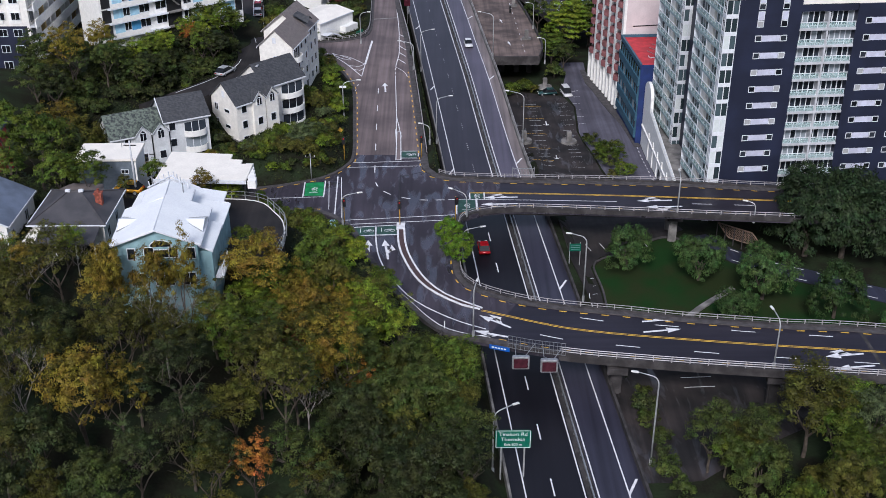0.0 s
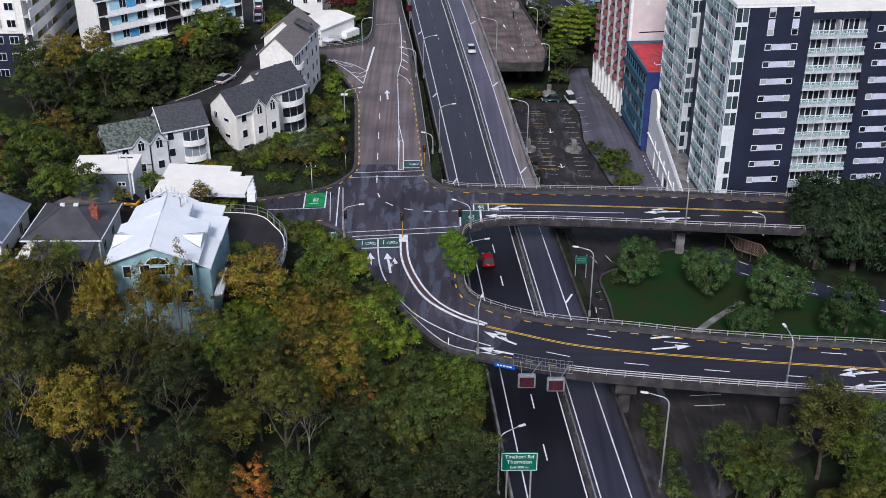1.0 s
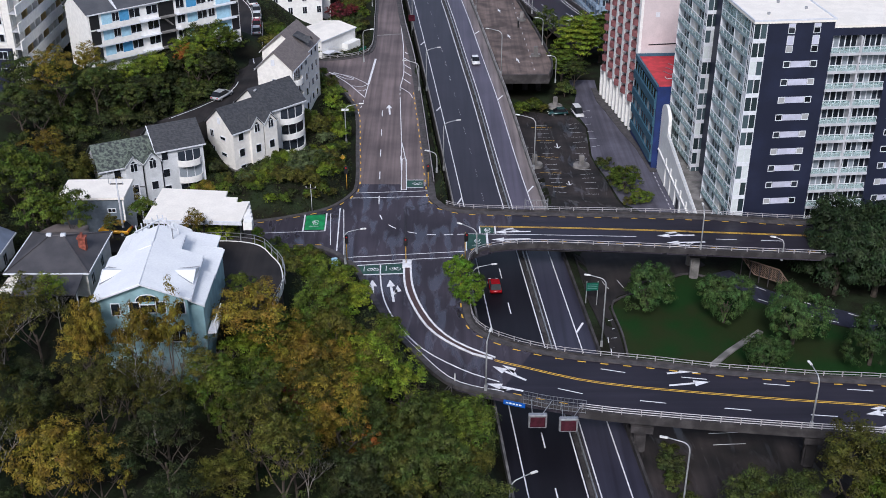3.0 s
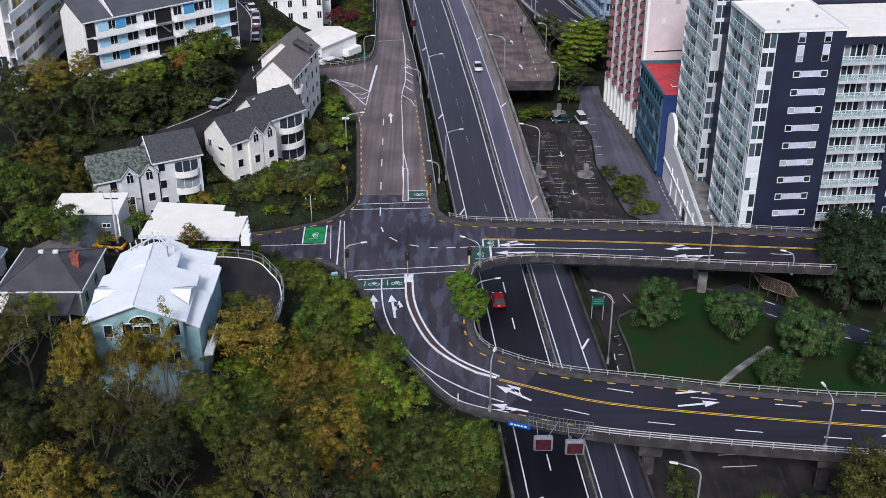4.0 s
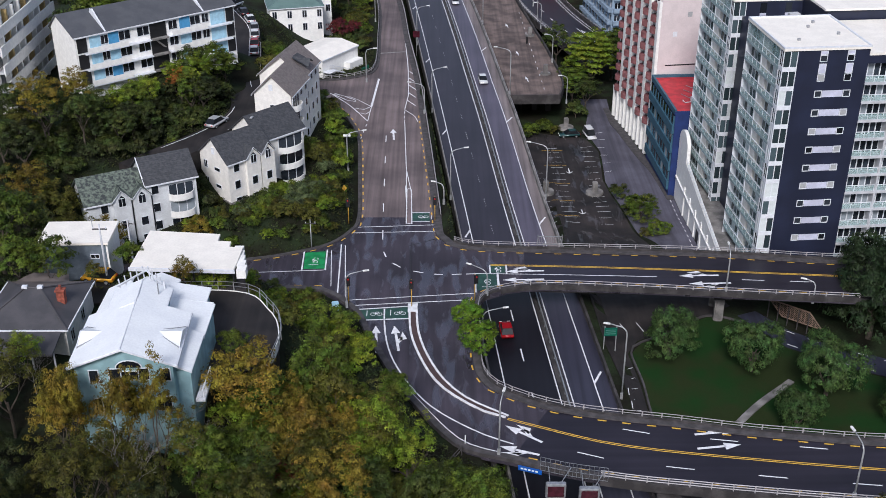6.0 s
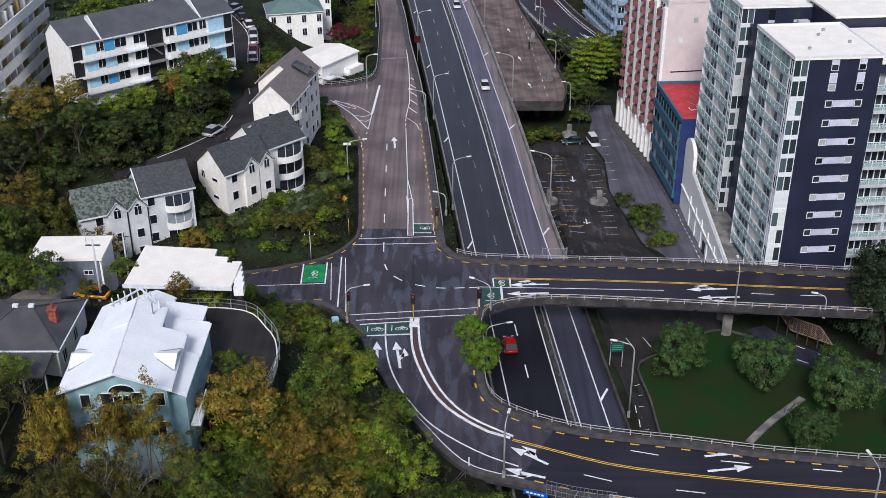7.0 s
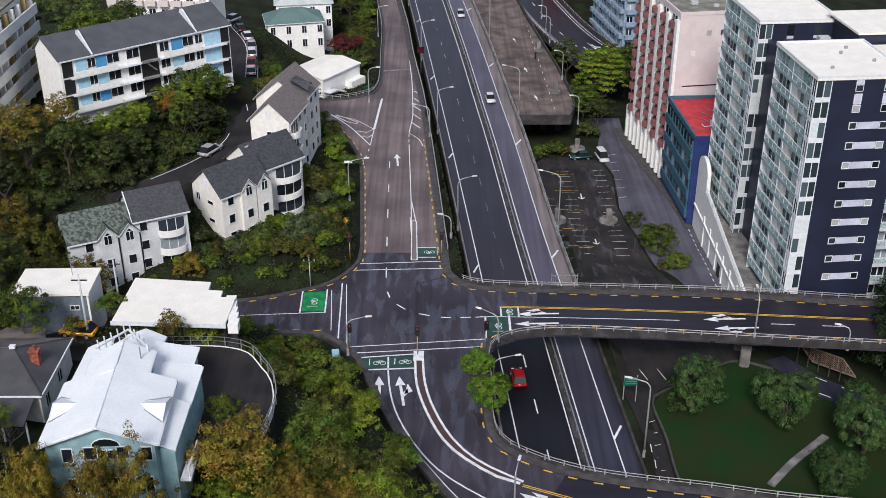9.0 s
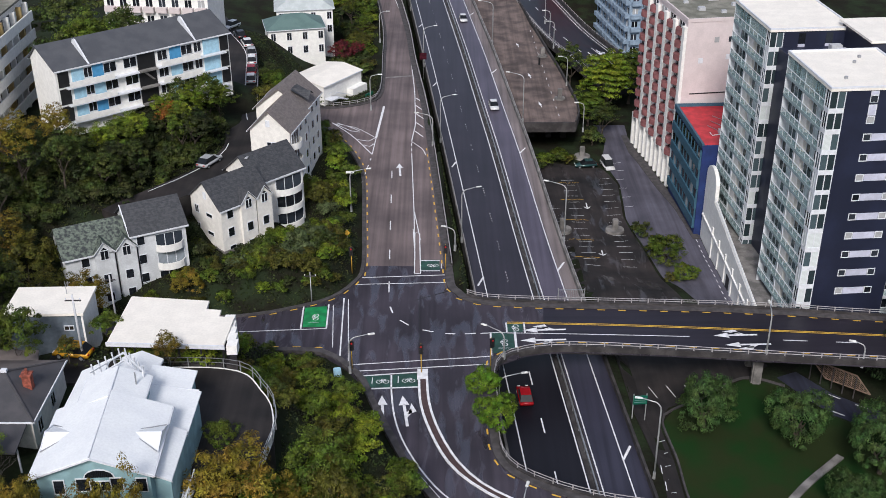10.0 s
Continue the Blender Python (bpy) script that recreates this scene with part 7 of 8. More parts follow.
def hip_roof(root, m, w, d, ze, zr, key, over=0.4):
    """Four slopes over a w by d plan, the ridge along its longer side."""
    e = [Vector(p) for p in ((-over, -over, ze), (w + over, -over, ze), (w + over, d + over, ze), (-over, d + over, ze))]
    A, B = Vector((d / 2, d / 2, zr)), Vector((w - d / 2, d / 2, zr))
    for q in ((e[0], e[1], B, A), (e[1], e[2], B), (e[2], e[3], A, B), (e[3], e[0], A)):
        def slope(bm):
            up = [bm.verts.new(p) for p in q]
            lo = [bm.verts.new(p - Vector((0, 0, 0.15))) for p in q]
            bm.faces.new(up)
            bm.faces.new(lo[::-1])
            for i in range(len(q)):
                bm.faces.new((lo[i - 1], lo[i], up[i], up[i - 1]))
            bmesh.ops.recalc_face_normals(bm, faces=bm.faces[:])
        put_part(root, m, "roof", key, slope)
    for i in range(4):
        put_part(root, m, "gutter", "frame_white", lambda bm: tube(bm, [e[i - 1] - Vector((0, 0, 0.1)), e[i] - Vector((0, 0, 0.1))], 0.1, 4))


def far_villa(m, w, d, ze, zr, key, label):
    root = empty("house", label, "house")
    put_part(root, m, "wall", "white_wall", lambda bm: box(bm, 0, w, 0, d, -3, ze - 0.1))
    hip_roof(root, m, w, d, ze, zr, key)
    for s in range(2):
        for k in range(4):
            window(root, m, 0.9 + (w - 1.8) / 3 * k - 0.3, ze - 2.3 - 2.9 * s, 0.9, 1.5)
    return root


M["roof_pale"] = tile_roof("pale_grey_iron_roof", (0.5, 0.54, 0.53), (0.42, 0.46, 0.45), 3.0, 1)
far_villa(pose(-38.9, 264.2, 0, 0, 0, 13), 11.6, 8.0, 8.2, 10.4, "roof_green", "white villa with a hipped green iron roof")
far_villa(pose(-38.5, 275.0, 0, 0, 0, 8), 12.0, 8.6, 9.4, 11.8, "roof_pale", "white house with a pale iron roof among trees")
simple_block("house", pose(-69.5, 141, 0, 0, 0, 4), 9, 8, 10, 17.5, "red", "red-painted house with a blue roof among trees", "house", (3, 2), 2, roofkey="roof_blue")


# ---- western streets, terrace and walls ----
bm = bmesh.new()
prism(bm, [(-43, 130.2), (-38.5, 130.2), (-37.2, 116.5), (-25, 116.3), (-19.4, 117), (-18.7, 122.5), (-19.4, 126.6), (-20.7, 129), (-22.4, 131.6), (-24.8, 132.7), (-31.8, 133.2), (-43, 135.2)], 6.0, 13.5)
tagged(link("road", bm, M["asphalt_old"]), "dark asphalt drive on the house terrace", "road", kind="structure")
bm = bmesh.new()
_k = smooth_line([(-36, 132.6), (-29, 132.9), (-24.8, 132.6), (-22.4, 131.5), (-20.7, 128.9), (-19.4, 126.5), (-18.7, 122.5), (-19.3, 117.2)], 1.0)
for p in _k:
    p.z = 13.4
sweep(bm, _k, 0.06, -0.06, -0.8, 0.16)
wallw = tagged(link("terrace_wall", bm, M["white_wall"]), "low white-topped wall round the drive", "wall", kind="structure")
root = empty("fence", "dark wire fence along the terrace edge", "fence")
for h in (0.6, 1.1):
    bm = bmesh.new()
    tube(bm, [p + Vector((0.25, 0.25, h)) for p in _k], 0.04, 4)
    part("rail", bm, M["steel"], root)
for p, d in along(_k, 1.8):
    bm = bmesh.new()
    box(bm, p.x + 0.2, p.x + 0.3, p.y + 0.2, p.y + 0.3, p.z - 0.3, p.z + 1.15)
    part("post", bm, M["steel"], root)
_street = smooth_line([(-47, 174.5), (-42.5, 180.5), (-38.3, 186), (-34.8, 192.5), (-33.6, 199.5), (-35.4, 209), (-37.3, 218), (-39.2, 232), (-41.5, 246), (-47, 260), (-52, 272)], 2.0)
for p in _street:
    p.z = 10.0 - 0.02 * max(0, p.y - 220)
bm = bmesh.new()
sweep(bm, _street, 2.9, -2.9, -3.0, 0.15)
lane_road = tagged(link("road", bm, M["asphalt_old"]), "narrow dark asphalt hillside street", "road", kind="structure")
_n = normals(_street)
stripe("parking_line", [p + n * 2.3 for p, n in zip(_street, _n)][3:13], 0.14, "paint", 0.16, lane_road)
stripe("parking_line", [p - n * 0.9 for p, n in zip(_street, _n)][16:], 0.14, "paint", 0.16, lane_road)
railing([p - n * 3.1 for p, n in zip(_street, _n)][12:28], "grey railing beside the hillside street", 0.4, (0.8, 1.1), 2.0, 0.2, -2)


def utility_pole(x, y, z, h, label="pale concrete utility pole with a crossarm", r=0.15):
    root = empty("utility_pole", label, "utility pole", at=(x, y, z))
    bm = bmesh.new()
    tube(bm, [(0, 0, 0), (0, 0, h)], r, 8, r * 0.7)
    part("pole", bm, M["slab"], root, smooth=True)
    bm = bmesh.new()
    box(bm, -0.8, 0.8, -0.06, 0.06, h - 0.7, h - 0.58)
    part("crossarm", bm, M["concrete_dark"], root)
    for s in (-0.7, 0, 0.7):
        bm = bmesh.new()
        tube(bm, [(s, 0, h - 0.58), (s, 0, h - 0.35)], 0.05, 6)
        part("insulator", bm, M["frame_white"], root)


utility_pole(-39.4, 134.2, 13.2, 8.0)
utility_pole(-20.6, 168.9, -0.2, 4.6, "slim grey pole with a small crossarm", 0.07)
utility_pole(-44.5, 160.8, 0, 8.5)
bm = bmesh.new()
box(bm, -0.45, 0.45, -0.35, 0.35, 0, 1.7)
bmesh.ops.bevel(bm, geom=bm.edges[:], offset=0.08, segments=2, affect="EDGES")
ob = link("utility_cabinet", bm, M["sky_panel"])
ob.matrix_basis = pose(-15.6, 150.4, -0.2, 0, 0, 10)
tagged(ob, "pale blue utility cabinet beside the footpath", "cabinet")


# ---- vehicles ----
M["tyre"] = mat("tyre_rubber", (0.015, 0.015, 0.016), 0.9)
M["car_glass"] = mat("car_glass", (0.01, 0.012, 0.015), 0.3, spec=0.3)
M["tail_red"] = mat("tail_lamp_red", (0.4, 0.01, 0.01), 0.3)


def car(x, y, z, deg, color, label, length=4.3, width=1.75, height=1.45, van=False):
    key = "car_" + "_".join(str(c) for c in color)
    if key not in M:
        M[key] = mat(key, color, 0.25, 0.1, vary=0.05)
    root = empty("car", label, "car", "cars", at=(x, y, z), turn=deg)
    L, W = length / 2, width / 2
    belt = 0.82
    prof = [(-L, 0.32), (-L, 0.75), (-L * 0.93, belt), (L * 0.45, belt), (L * 0.92, 0.7), (L, 0.55), (L, 0.3)]
    def ext(bm, pr, w0, w1=None):
        w1 = w1 or w0
        zmin, zmax = min(p[1] for p in pr), max(p[1] for p in pr)
        rows = []
        for s in (-1, 1):
            rows.append([bm.verts.new((s * (w0 + (w1 - w0) * (b - zmin) / (zmax - zmin)), a, b)) for a, b in pr])
        bm.faces.new(rows[0])
        bm.faces.new(rows[1][::-1])
        for i in range(len(pr)):
            j = (i + 1) % len(pr)
            bm.faces.new((rows[0][j], rows[0][i], rows[1][i], rows[1][j]))
        bmesh.ops.recalc_face_normals(bm, faces=bm.faces[:])
    bm = bmesh.new()
    ext(bm, prof, W)
    bmesh.ops.bevel(bm, geom=bm.edges[:], offset=0.07, segments=2, affect="EDGES")
    part("body", bm, M[key], root, smooth=True)
    bm = bmesh.new()
    top = [(-L * 0.9, belt), (-L * (0.86 if van else 0.62), height), (L * (0.3 if van else 0.12), height), (L * (0.62 if van else 0.5), belt)]
    ext(bm, top, W * 0.93, W * 0.76)
    part("glazing", bm, M["car_glass"], root)
    bm = bmesh.new()
    box(bm, -W * 0.77, W * 0.77, top[1][0] + 0.05, top[2][0] - 0.02, height - 0.02, height + 0.05)
    bmesh.ops.bevel(bm, geom=bm.edges[:], offset=0.03, segments=2, affect="EDGES")
    part("roof", bm, M[key], root)
    for sx in (-1, 1):
        for sy in (-0.62, 0.62):
            bm = bmesh.new()
            bmesh.ops.create_cone(bm, cap_ends=True, segments=16, radius1=0.31, radius2=0.31, depth=0.22, matrix=pose(sx * (W - 0.08), sy * L, 0.31, 0, 90))
            wheel = part("wheel", bm, M["tyre"], root)
            bm = bmesh.new()
            bmesh.ops.create_cone(bm, cap_ends=True, segments=12, radius1=0.19, radius2=0.19, depth=0.25, matrix=pose(sx * (W - 0.08), sy * L, 0.31, 0, 90))
            part("rim", bm, M["steel"], wheel)
        bm = bmesh.new()
        box(bm, sx * W * 0.62 - 0.18, sx * W * 0.62 + 0.18, L - 0.12, L + 0.01, 0.52, 0.66)
        part("headlight", bm, M["lens"], root)
        bm = bmesh.new()
        box(bm, sx * W * 0.66 - 0.16, sx * W * 0.66 + 0.16, -L - 0.01, -L + 0.1, 0.58, 0.74)
        part("tail_light", bm, M["tail_red"], root)
    return root


WHITE, RED, SILVER, BLACK, GREEN = (0.7, 0.7, 0.7), (0.33, 0.01, 0.016), (0.4, 0.41, 0.42), (0.02, 0.02, 0.022), (0.02, 0.06, 0.06)
car(7.2, 154.2, MZ, 4, RED, "small red hatchback driving on the motorway", 4.0, 1.7)
car(mw(256) + 10.3, 256, MZ, 185, WHITE, "white hatchback driving on the motorway", 4.2, 1.75)
car(mw(318) + 10.6, 318, MZ, 185, WHITE, "white car far along the motorway", 4.3, 1.75)
car(-40.6, 135.0, 13.55, 80, (0.6, 0.3, 0.02), "yellow hatchback parked below the small house", 3.9, 1.7)
car(29.2, 240.5, gz(29.2, 240.5) + 0.1, 190, WHITE, "white van parked beside the service street", 4.6, 1.8, 1.9, True)
car(25.2, 242.2, gz(25.2, 242.2) + 0.1, 95, GREEN, "dark green car parked in the car park", 4.4, 1.75)
car(-37.4, 191.4, 10.15, -25, SILVER, "silver car parked on the hillside street", 4.4, 1.75)
for i, (c, lb) in enumerate(((WHITE, "white car parked on the hillside street"), (RED, "red car parked on the hillside street"), (WHITE, "white car parked in a row uphill"), (SILVER, "silver car parked in a row uphill"), (WHITE, "white van parked in a row uphill"), (BLACK, "black car parked in a row uphill"))):
    p, d = along(_street, 1.0)[int(58 + 5.6 * i)]
    q = p + Vector((d.y, -d.x, 0)) * 1.9
    car(q.x, q.y, p.z + 0.15, math.degrees(math.atan2(-d.x, d.y)), c, lb)
car(-46.0, 262.5, 9.3, 150, WHITE, "white car parked across the street")
car(-33.4, 136.5, 13.5, 2, (0.3, 0.02, 0.02), "dark red car parked in the carport")
car(-30.4, 136.3, 13.5, 2, BLACK, "black car parked in the carport")

# ---- trees ----
def leaf_material(name, color, spread=0.4, hue=0.03):
    """Foliage: each leaf and each tree varies in brightness and hue; clump noise imitates shaded gaps."""
    m = bpy.data.materials.new(name)
    m.use_nodes = True
    n, l = m.node_tree.nodes, m.node_tree.links
    b = n["Principled BSDF"]
    b.inputs["Roughness"].default_value = 0.55
    b.inputs["Specular IOR Level"].default_value = 0.18
    geo, info = n.new("ShaderNodeNewGeometry"), n.new("ShaderNodeObjectInfo")
    ns = n.new("ShaderNodeTexNoise")
    ns.inputs["Scale"].default_value, ns.inputs["Detail"].default_value = 0.55, 2
    l.new(geo.outputs["Position"], ns.inputs["Vector"])
    h = n.new("ShaderNodeHueSaturation")
    h.inputs["Color"].default_value = (*color, 1)
    hv = n.new("ShaderNodeMapRange")
    hv.inputs["From Min"].default_value, hv.inputs["From Max"].default_value = 0.3, 0.7
    hv.inputs["To Min"].default_value, hv.inputs["To Max"].default_value = 0.5 - hue, 0.5 + hue
    l.new(ns.outputs["Fac"], hv.inputs["Value"])
    l.new(hv.outputs[0], h.inputs["Hue"])
    # clump-sized value noise paints dark gaps and lit tips into the leaf colour
    nc, vc, mc = n.new("ShaderNodeTexNoise"), n.new("ShaderNodeMapRange"), n.new("ShaderNodeMath")
    nc.inputs["Scale"].default_value, nc.inputs["Detail"].default_value = 1.15, 3
    vc.inputs["From Min"].default_value, vc.inputs["From Max"].default_value = 0.34, 0.68
    vc.inputs["To Min"].default_value, vc.inputs["To Max"].default_value = 0.38, 1.72
    mc.operation = "MULTIPLY"
    l.new(geo.outputs["Position"], nc.inputs["Vector"])
    l.new(nc.outputs["Fac"], vc.inputs["Value"])
    v1, v2, mul = n.new("ShaderNodeMapRange"), n.new("ShaderNodeMapRange"), n.new("ShaderNodeMath")
    v1.inputs["To Min"].default_value, v1.inputs["To Max"].default_value = 1 - spread * 0.5, 1 + spread * 0.6
    v2.inputs["To Min"].default_value, v2.inputs["To Max"].default_value = 0.75, 1.3
    l.new(geo.outputs["Random Per Island"], v1.inputs["Value"])
    l.new(info.outputs["Random"], v2.inputs["Value"])
    mul.operation = "MULTIPLY"
    l.new(v1.outputs[0], mul.inputs[0])
    l.new(v2.outputs[0], mul.inputs[1])
    l.new(mul.outputs[0], mc.inputs[0])
    l.new(vc.outputs[0], mc.inputs[1])
    l.new(mc.outputs[0], h.inputs["Value"])
    l.new(h.outputs[0], b.inputs["Base Color"])
    tr, mx = n.new("ShaderNodeBsdfTranslucent"), n.new("ShaderNodeMixShader")
    mx.inputs[0].default_value = 0.22
    l.new(h.outputs[0], tr.inputs["Color"])
    l.new(b.outputs[0], mx.inputs[1])
    l.new(tr.outputs[0], mx.inputs[2])
    l.new(mx.outputs[0], n["Material Output"].inputs["Surface"])
    return m


LEAF = dict(
    dark=leaf_material("dark_green_leaves", (0.034, 0.044, 0.0135), 0.5, 0.04),
    deep=leaf_material("deep_green_leaves", (0.05, 0.068, 0.015), 0.5, 0.035),
    green=leaf_material("green_leaves", (0.073, 0.104, 0.013), 0.6),
    bright=leaf_material("bright_green_leaves", (0.128, 0.172, 0.015), 0.6),
    kerb=leaf_material("fresh_green_leaves", (0.1, 0.18, 0.014), 0.6),
    lawn=leaf_material("dark_glossy_leaves", (0.04, 0.074, 0.02), 0.7, 0.03),
    evergreen=leaf_material("dark_evergreen_leaves", (0.026, 0.045, 0.017), 0.6, 0.03),
    olive=leaf_material("olive_autumn_leaves", (0.07, 0.071, 0.012), 0.5, 0.03),
    gold=leaf_material("golden_autumn_leaves", (0.148, 0.114, 0.015), 0.5, 0.03),
    orange=leaf_material("orange_autumn_leaves", (0.25, 0.105, 0.02), 0.5, 0.025),
    russet=leaf_material("russet_autumn_leaves", (0.13, 0.022, 0.026), 0.5, 0.02),
    grey=leaf_material("grey_green_leaves", (0.085, 0.11, 0.045), 0.4, 0.02),
)
M["bark"] = mat("bark", (0.075, 0.06, 0.045), 0.95, vary=0.4, scale=1.5, bscale=20, fine=0.2, bump=0.4)
M["bark_pale"] = mat("pale_bark", (0.24, 0.22, 0.2), 0.9, vary=0.3, scale=1.5, bscale=16, fine=0.15)


def leaf_faces(me, v):
    n = len(v) // 3
    me.vertices.add(len(v))
    me.vertices.foreach_set("co", v.astype(np.float32).ravel())
    me.loops.add(3 * n)
    me.loops.foreach_set("vertex_index", np.arange(3 * n, dtype=np.int32))
    me.polygons.add(n)
    me.polygons.foreach_set("loop_start", np.arange(0, 3 * n, 3, dtype=np.int32))
    me.update()


def crown_mesh(name, seed, rx, rz, base, clumps, leaves, size, cr, flat=0.0, hollow=0.55):
    """A crown of leaf clumps: rhombic leaves scattered round clump centres on an uneven dome."""
    r = np.random.RandomState(seed)
    d = r.normal(size=(clumps, 3))
    d /= np.linalg.norm(d, axis=1, keepdims=True)
    d[:, 2] = np.where(d[:, 2] < -0.35, -d[:, 2], d[:, 2])
    bulge = 1 + 0.22 * np.sin(3 * np.arctan2(d[:, 1], d[:, 0]) + seed) + 0.16 * np.sin(5 * d[:, 2] + 2 * seed)
    rad = (hollow + (1 - hollow) * r.rand(clumps) ** 0.5) * bulge
    c = d * rad[:, None] * np.array([rx, rx, rz])
    if flat:
        c[:, 2] = np.round(c[:, 2] / flat) * flat
    k = cr * (0.65 + 0.7 * r.rand(clumps))
    n = clumps * leaves
    g = r.normal(size=(n, 3))
    g /= np.linalg.norm(g, axis=1, keepdims=True)
    g[:, 2] = np.where(g[:, 2] < -0.2, -g[:, 2] * 0.6, g[:, 2])
    kk = np.repeat(k, leaves)[:, None]
    cc = np.repeat(c, leaves, 0)
    pos = cc + g * kk * (0.55 + 0.5 * r.rand(n, 1)) * np.array([1, 1, 0.35 if flat else 0.75])
    out = cc / np.array([rx, rx, rz])
    nrm = g * 1.1 + out * 0.5 + np.array([0, 0, 0.3]) + r.normal(size=(n, 3)) * 0.4
    nrm /= np.linalg.norm(nrm, axis=1, keepdims=True)
    t = np.cross(nrm, r.normal(size=(n, 3)))
    t /= np.linalg.norm(t, axis=1, keepdims=True) + 1e-9
    b = np.cross(nrm, t)
    s = size * (0.6 + 0.8 * r.rand(n, 1))
    v = np.stack([pos - t * s, pos - b * s * 0.6, pos + t * s + b * s * 0.6], 1).reshape(-1, 3)
    v[:, 2] += base
    me = bpy.data.meshes.new(name)
    leaf_faces(me, v)
    me.materials.append(LEAF["green"])
    return me


def limbs_mesh(name, seed, height, spread, twigs, r0=0.2, key="bark", levels=3, fan=0.6):
    """A tapered trunk that forks into limbs and twigs."""
    r = random.Random(seed)
    bm = bmesh.new()
    def grow(p, d, ln, rad, lv):
        mid = p + d * ln * 0.5 + Vector((r.uniform(-1, 1), r.uniform(-1, 1), 0)) * ln * 0.06
        q = p + d * ln
        tube(bm, [p, mid, q], rad, 5 if lv else 7, rad * 0.55)
        if lv >= levels:
            return
        for i in range(twigs if lv else twigs + 1):
            a = i * 2.4 + r.uniform(-0.5, 0.5)
            o = Vector((math.cos(a), math.sin(a), 0))
            nd = (d * (1 - fan * r.uniform(0.5, 1)) + o * fan * r.uniform(0.6, 1.1) + Vector((0, 0, 0.25))).normalized()
            grow(p + d * ln * r.uniform(0.6, 1.0), nd, ln * r.uniform(0.5, 0.72), rad * 0.5, lv + 1)
    grow(Vector((0, 0, -1.0)), Vector((0, 0, 1)), height * 0.45 + 1.0, r0, 0)
    me = bpy.data.meshes.new(name)
    bm.to_mesh(me)
    bm.free()
    me.materials.append(M[key])
    return me


# kinds: crown mesh, limb mesh, nominal crown radius and height
PROTO = {}
for i in range(4):
    PROTO["round%d" % i] = (crown_mesh("crown", 10 + i, 2.6, 2.6, 5.2, 104, 52, 0.13, 0.54), limbs_mesh("trunk", 40 + i, 6.0, 1, 2, 0.2, levels=2), 3.4)
for i in range(2):
    PROTO["loose%d" % i] = (crown_mesh("crown", 20 + i, 2.7, 3.0, 5.6, 125, 44, 0.105, 0.46, hollow=0.3), limbs_mesh("trunk", 50 + i, 7.5, 1, 3, 0.16, levels=3), 3.4)
for i in range(4):
    PROTO["near_round%d" % i] = (crown_mesh("crown", 10 + i, 2.6, 2.6, 5.2, 116, 62, 0.105, 0.56, hollow=0.45), PROTO["round%d" % i][1], 3.4)
for i in range(2):
    PROTO["near_loose%d" % i] = (crown_mesh("crown", 20 + i, 2.8, 3.0, 5.6, 116, 50, 0.092, 0.44, hollow=0.25), PROTO["loose%d" % i][1], 3.4)
for i in range(2):
    PROTO["dome%d" % i] = (crown_mesh("crown", 30 + i, 3.0, 2.2, 2.1, 210, 74, 0.105, 0.54, hollow=0.84), limbs_mesh("trunk", 60 + i, 2.8, 1, 3, 0.3, levels=2), 3.6)
PROTO["bush0"] = (crown_mesh("crown", 70, 1.4, 1.1, 1.0, 44, 40, 0.13, 0.44), limbs_mesh("trunk", 71, 1.6, 1, 2, 0.08, levels=1), 1.9)
PROTO["bush1"] = (crown_mesh("crown", 72, 1.6, 1.0, 0.9, 48, 38, 0.13, 0.46), limbs_mesh("trunk", 73, 1.5, 1, 2, 0.08, levels=1), 2.0)
PROTO["tier0"] = (crown_mesh("crown", 74, 4.4, 4.2, 6.0, 220, 70, 0.19, 0.9, flat=0.9), limbs_mesh("trunk", 75, 7.0, 1, 3, 0.4, levels=2), 5.4)
PROTO["bare0"] = (None, limbs_mesh("trunk", 80, 9.0, 1, 3, 0.11, "bark_pale", 5, 0.5), 3.0)
PROTO["bare1"] = (None, limbs_mesh("trunk", 81, 8.0, 1, 3, 0.1, "bark_pale", 5, 0.6), 3.0)
TREE_LABEL = dict(lawn="rounded dark green evergreen tree", evergreen="large dark evergreen with a dense crown", dark="dark evergreen tree with dense foliage", deep="deep green broadleaf tree on the slope", green="green broadleaf tree with uneven crown", bright="bright green leafy broadleaf tree", olive="olive-toned broadleaf tree turning in autumn",
                  gold="golden autumn tree with thinning leaves", orange="orange autumn tree among evergreens", russet="small russet-leaved tree in autumn", grey="grey-green tree with soft foliage")


def tree(kind, leaf, x, y, size=1.0, z=None, tall=1.0, turn=None, group="trees on the slopes", label=""):
    crown, limbs, rad = PROTO["near_" + kind if y < 121 and kind[:5] in ("round", "loose") else kind]
    z = gz(x, y) if z is None else z
    nm = "bush" if kind.startswith("bush") else "tree"
    lb = label or ("bare grey tree with fine branching twigs" if crown is None else TREE_LABEL[leaf].replace("tree", "shrub") if nm == "bush" else TREE_LABEL[leaf])
    root = empty(nm, lb, nm, group, at=(x, y, z - 0.1), turn=random.uniform(0, 360) if turn is None else turn)
    root.scale = (size, size, size * tall)
    t = new("trunk", limbs)
    t.parent = root
    if crown:
        c = new("crown", crown)
        c.parent = root
        c.material_slots[0].link = "OBJECT"
        c.material_slots[0].material = LEAF[leaf]
    return root


FOOT = [(-35.5, -24, 108, 129), (-50, -38.6, 116.8, 133), (-37, -23.5, 131.5, 143.5), (-48.3, -39, 133.5, 142.5), (-24.2, -18.6, 121.5, 133), (-63, -50.5, 119.5, 132), (-68, -56, 140, 150), (-38.5, -18, 116.3, 134)]


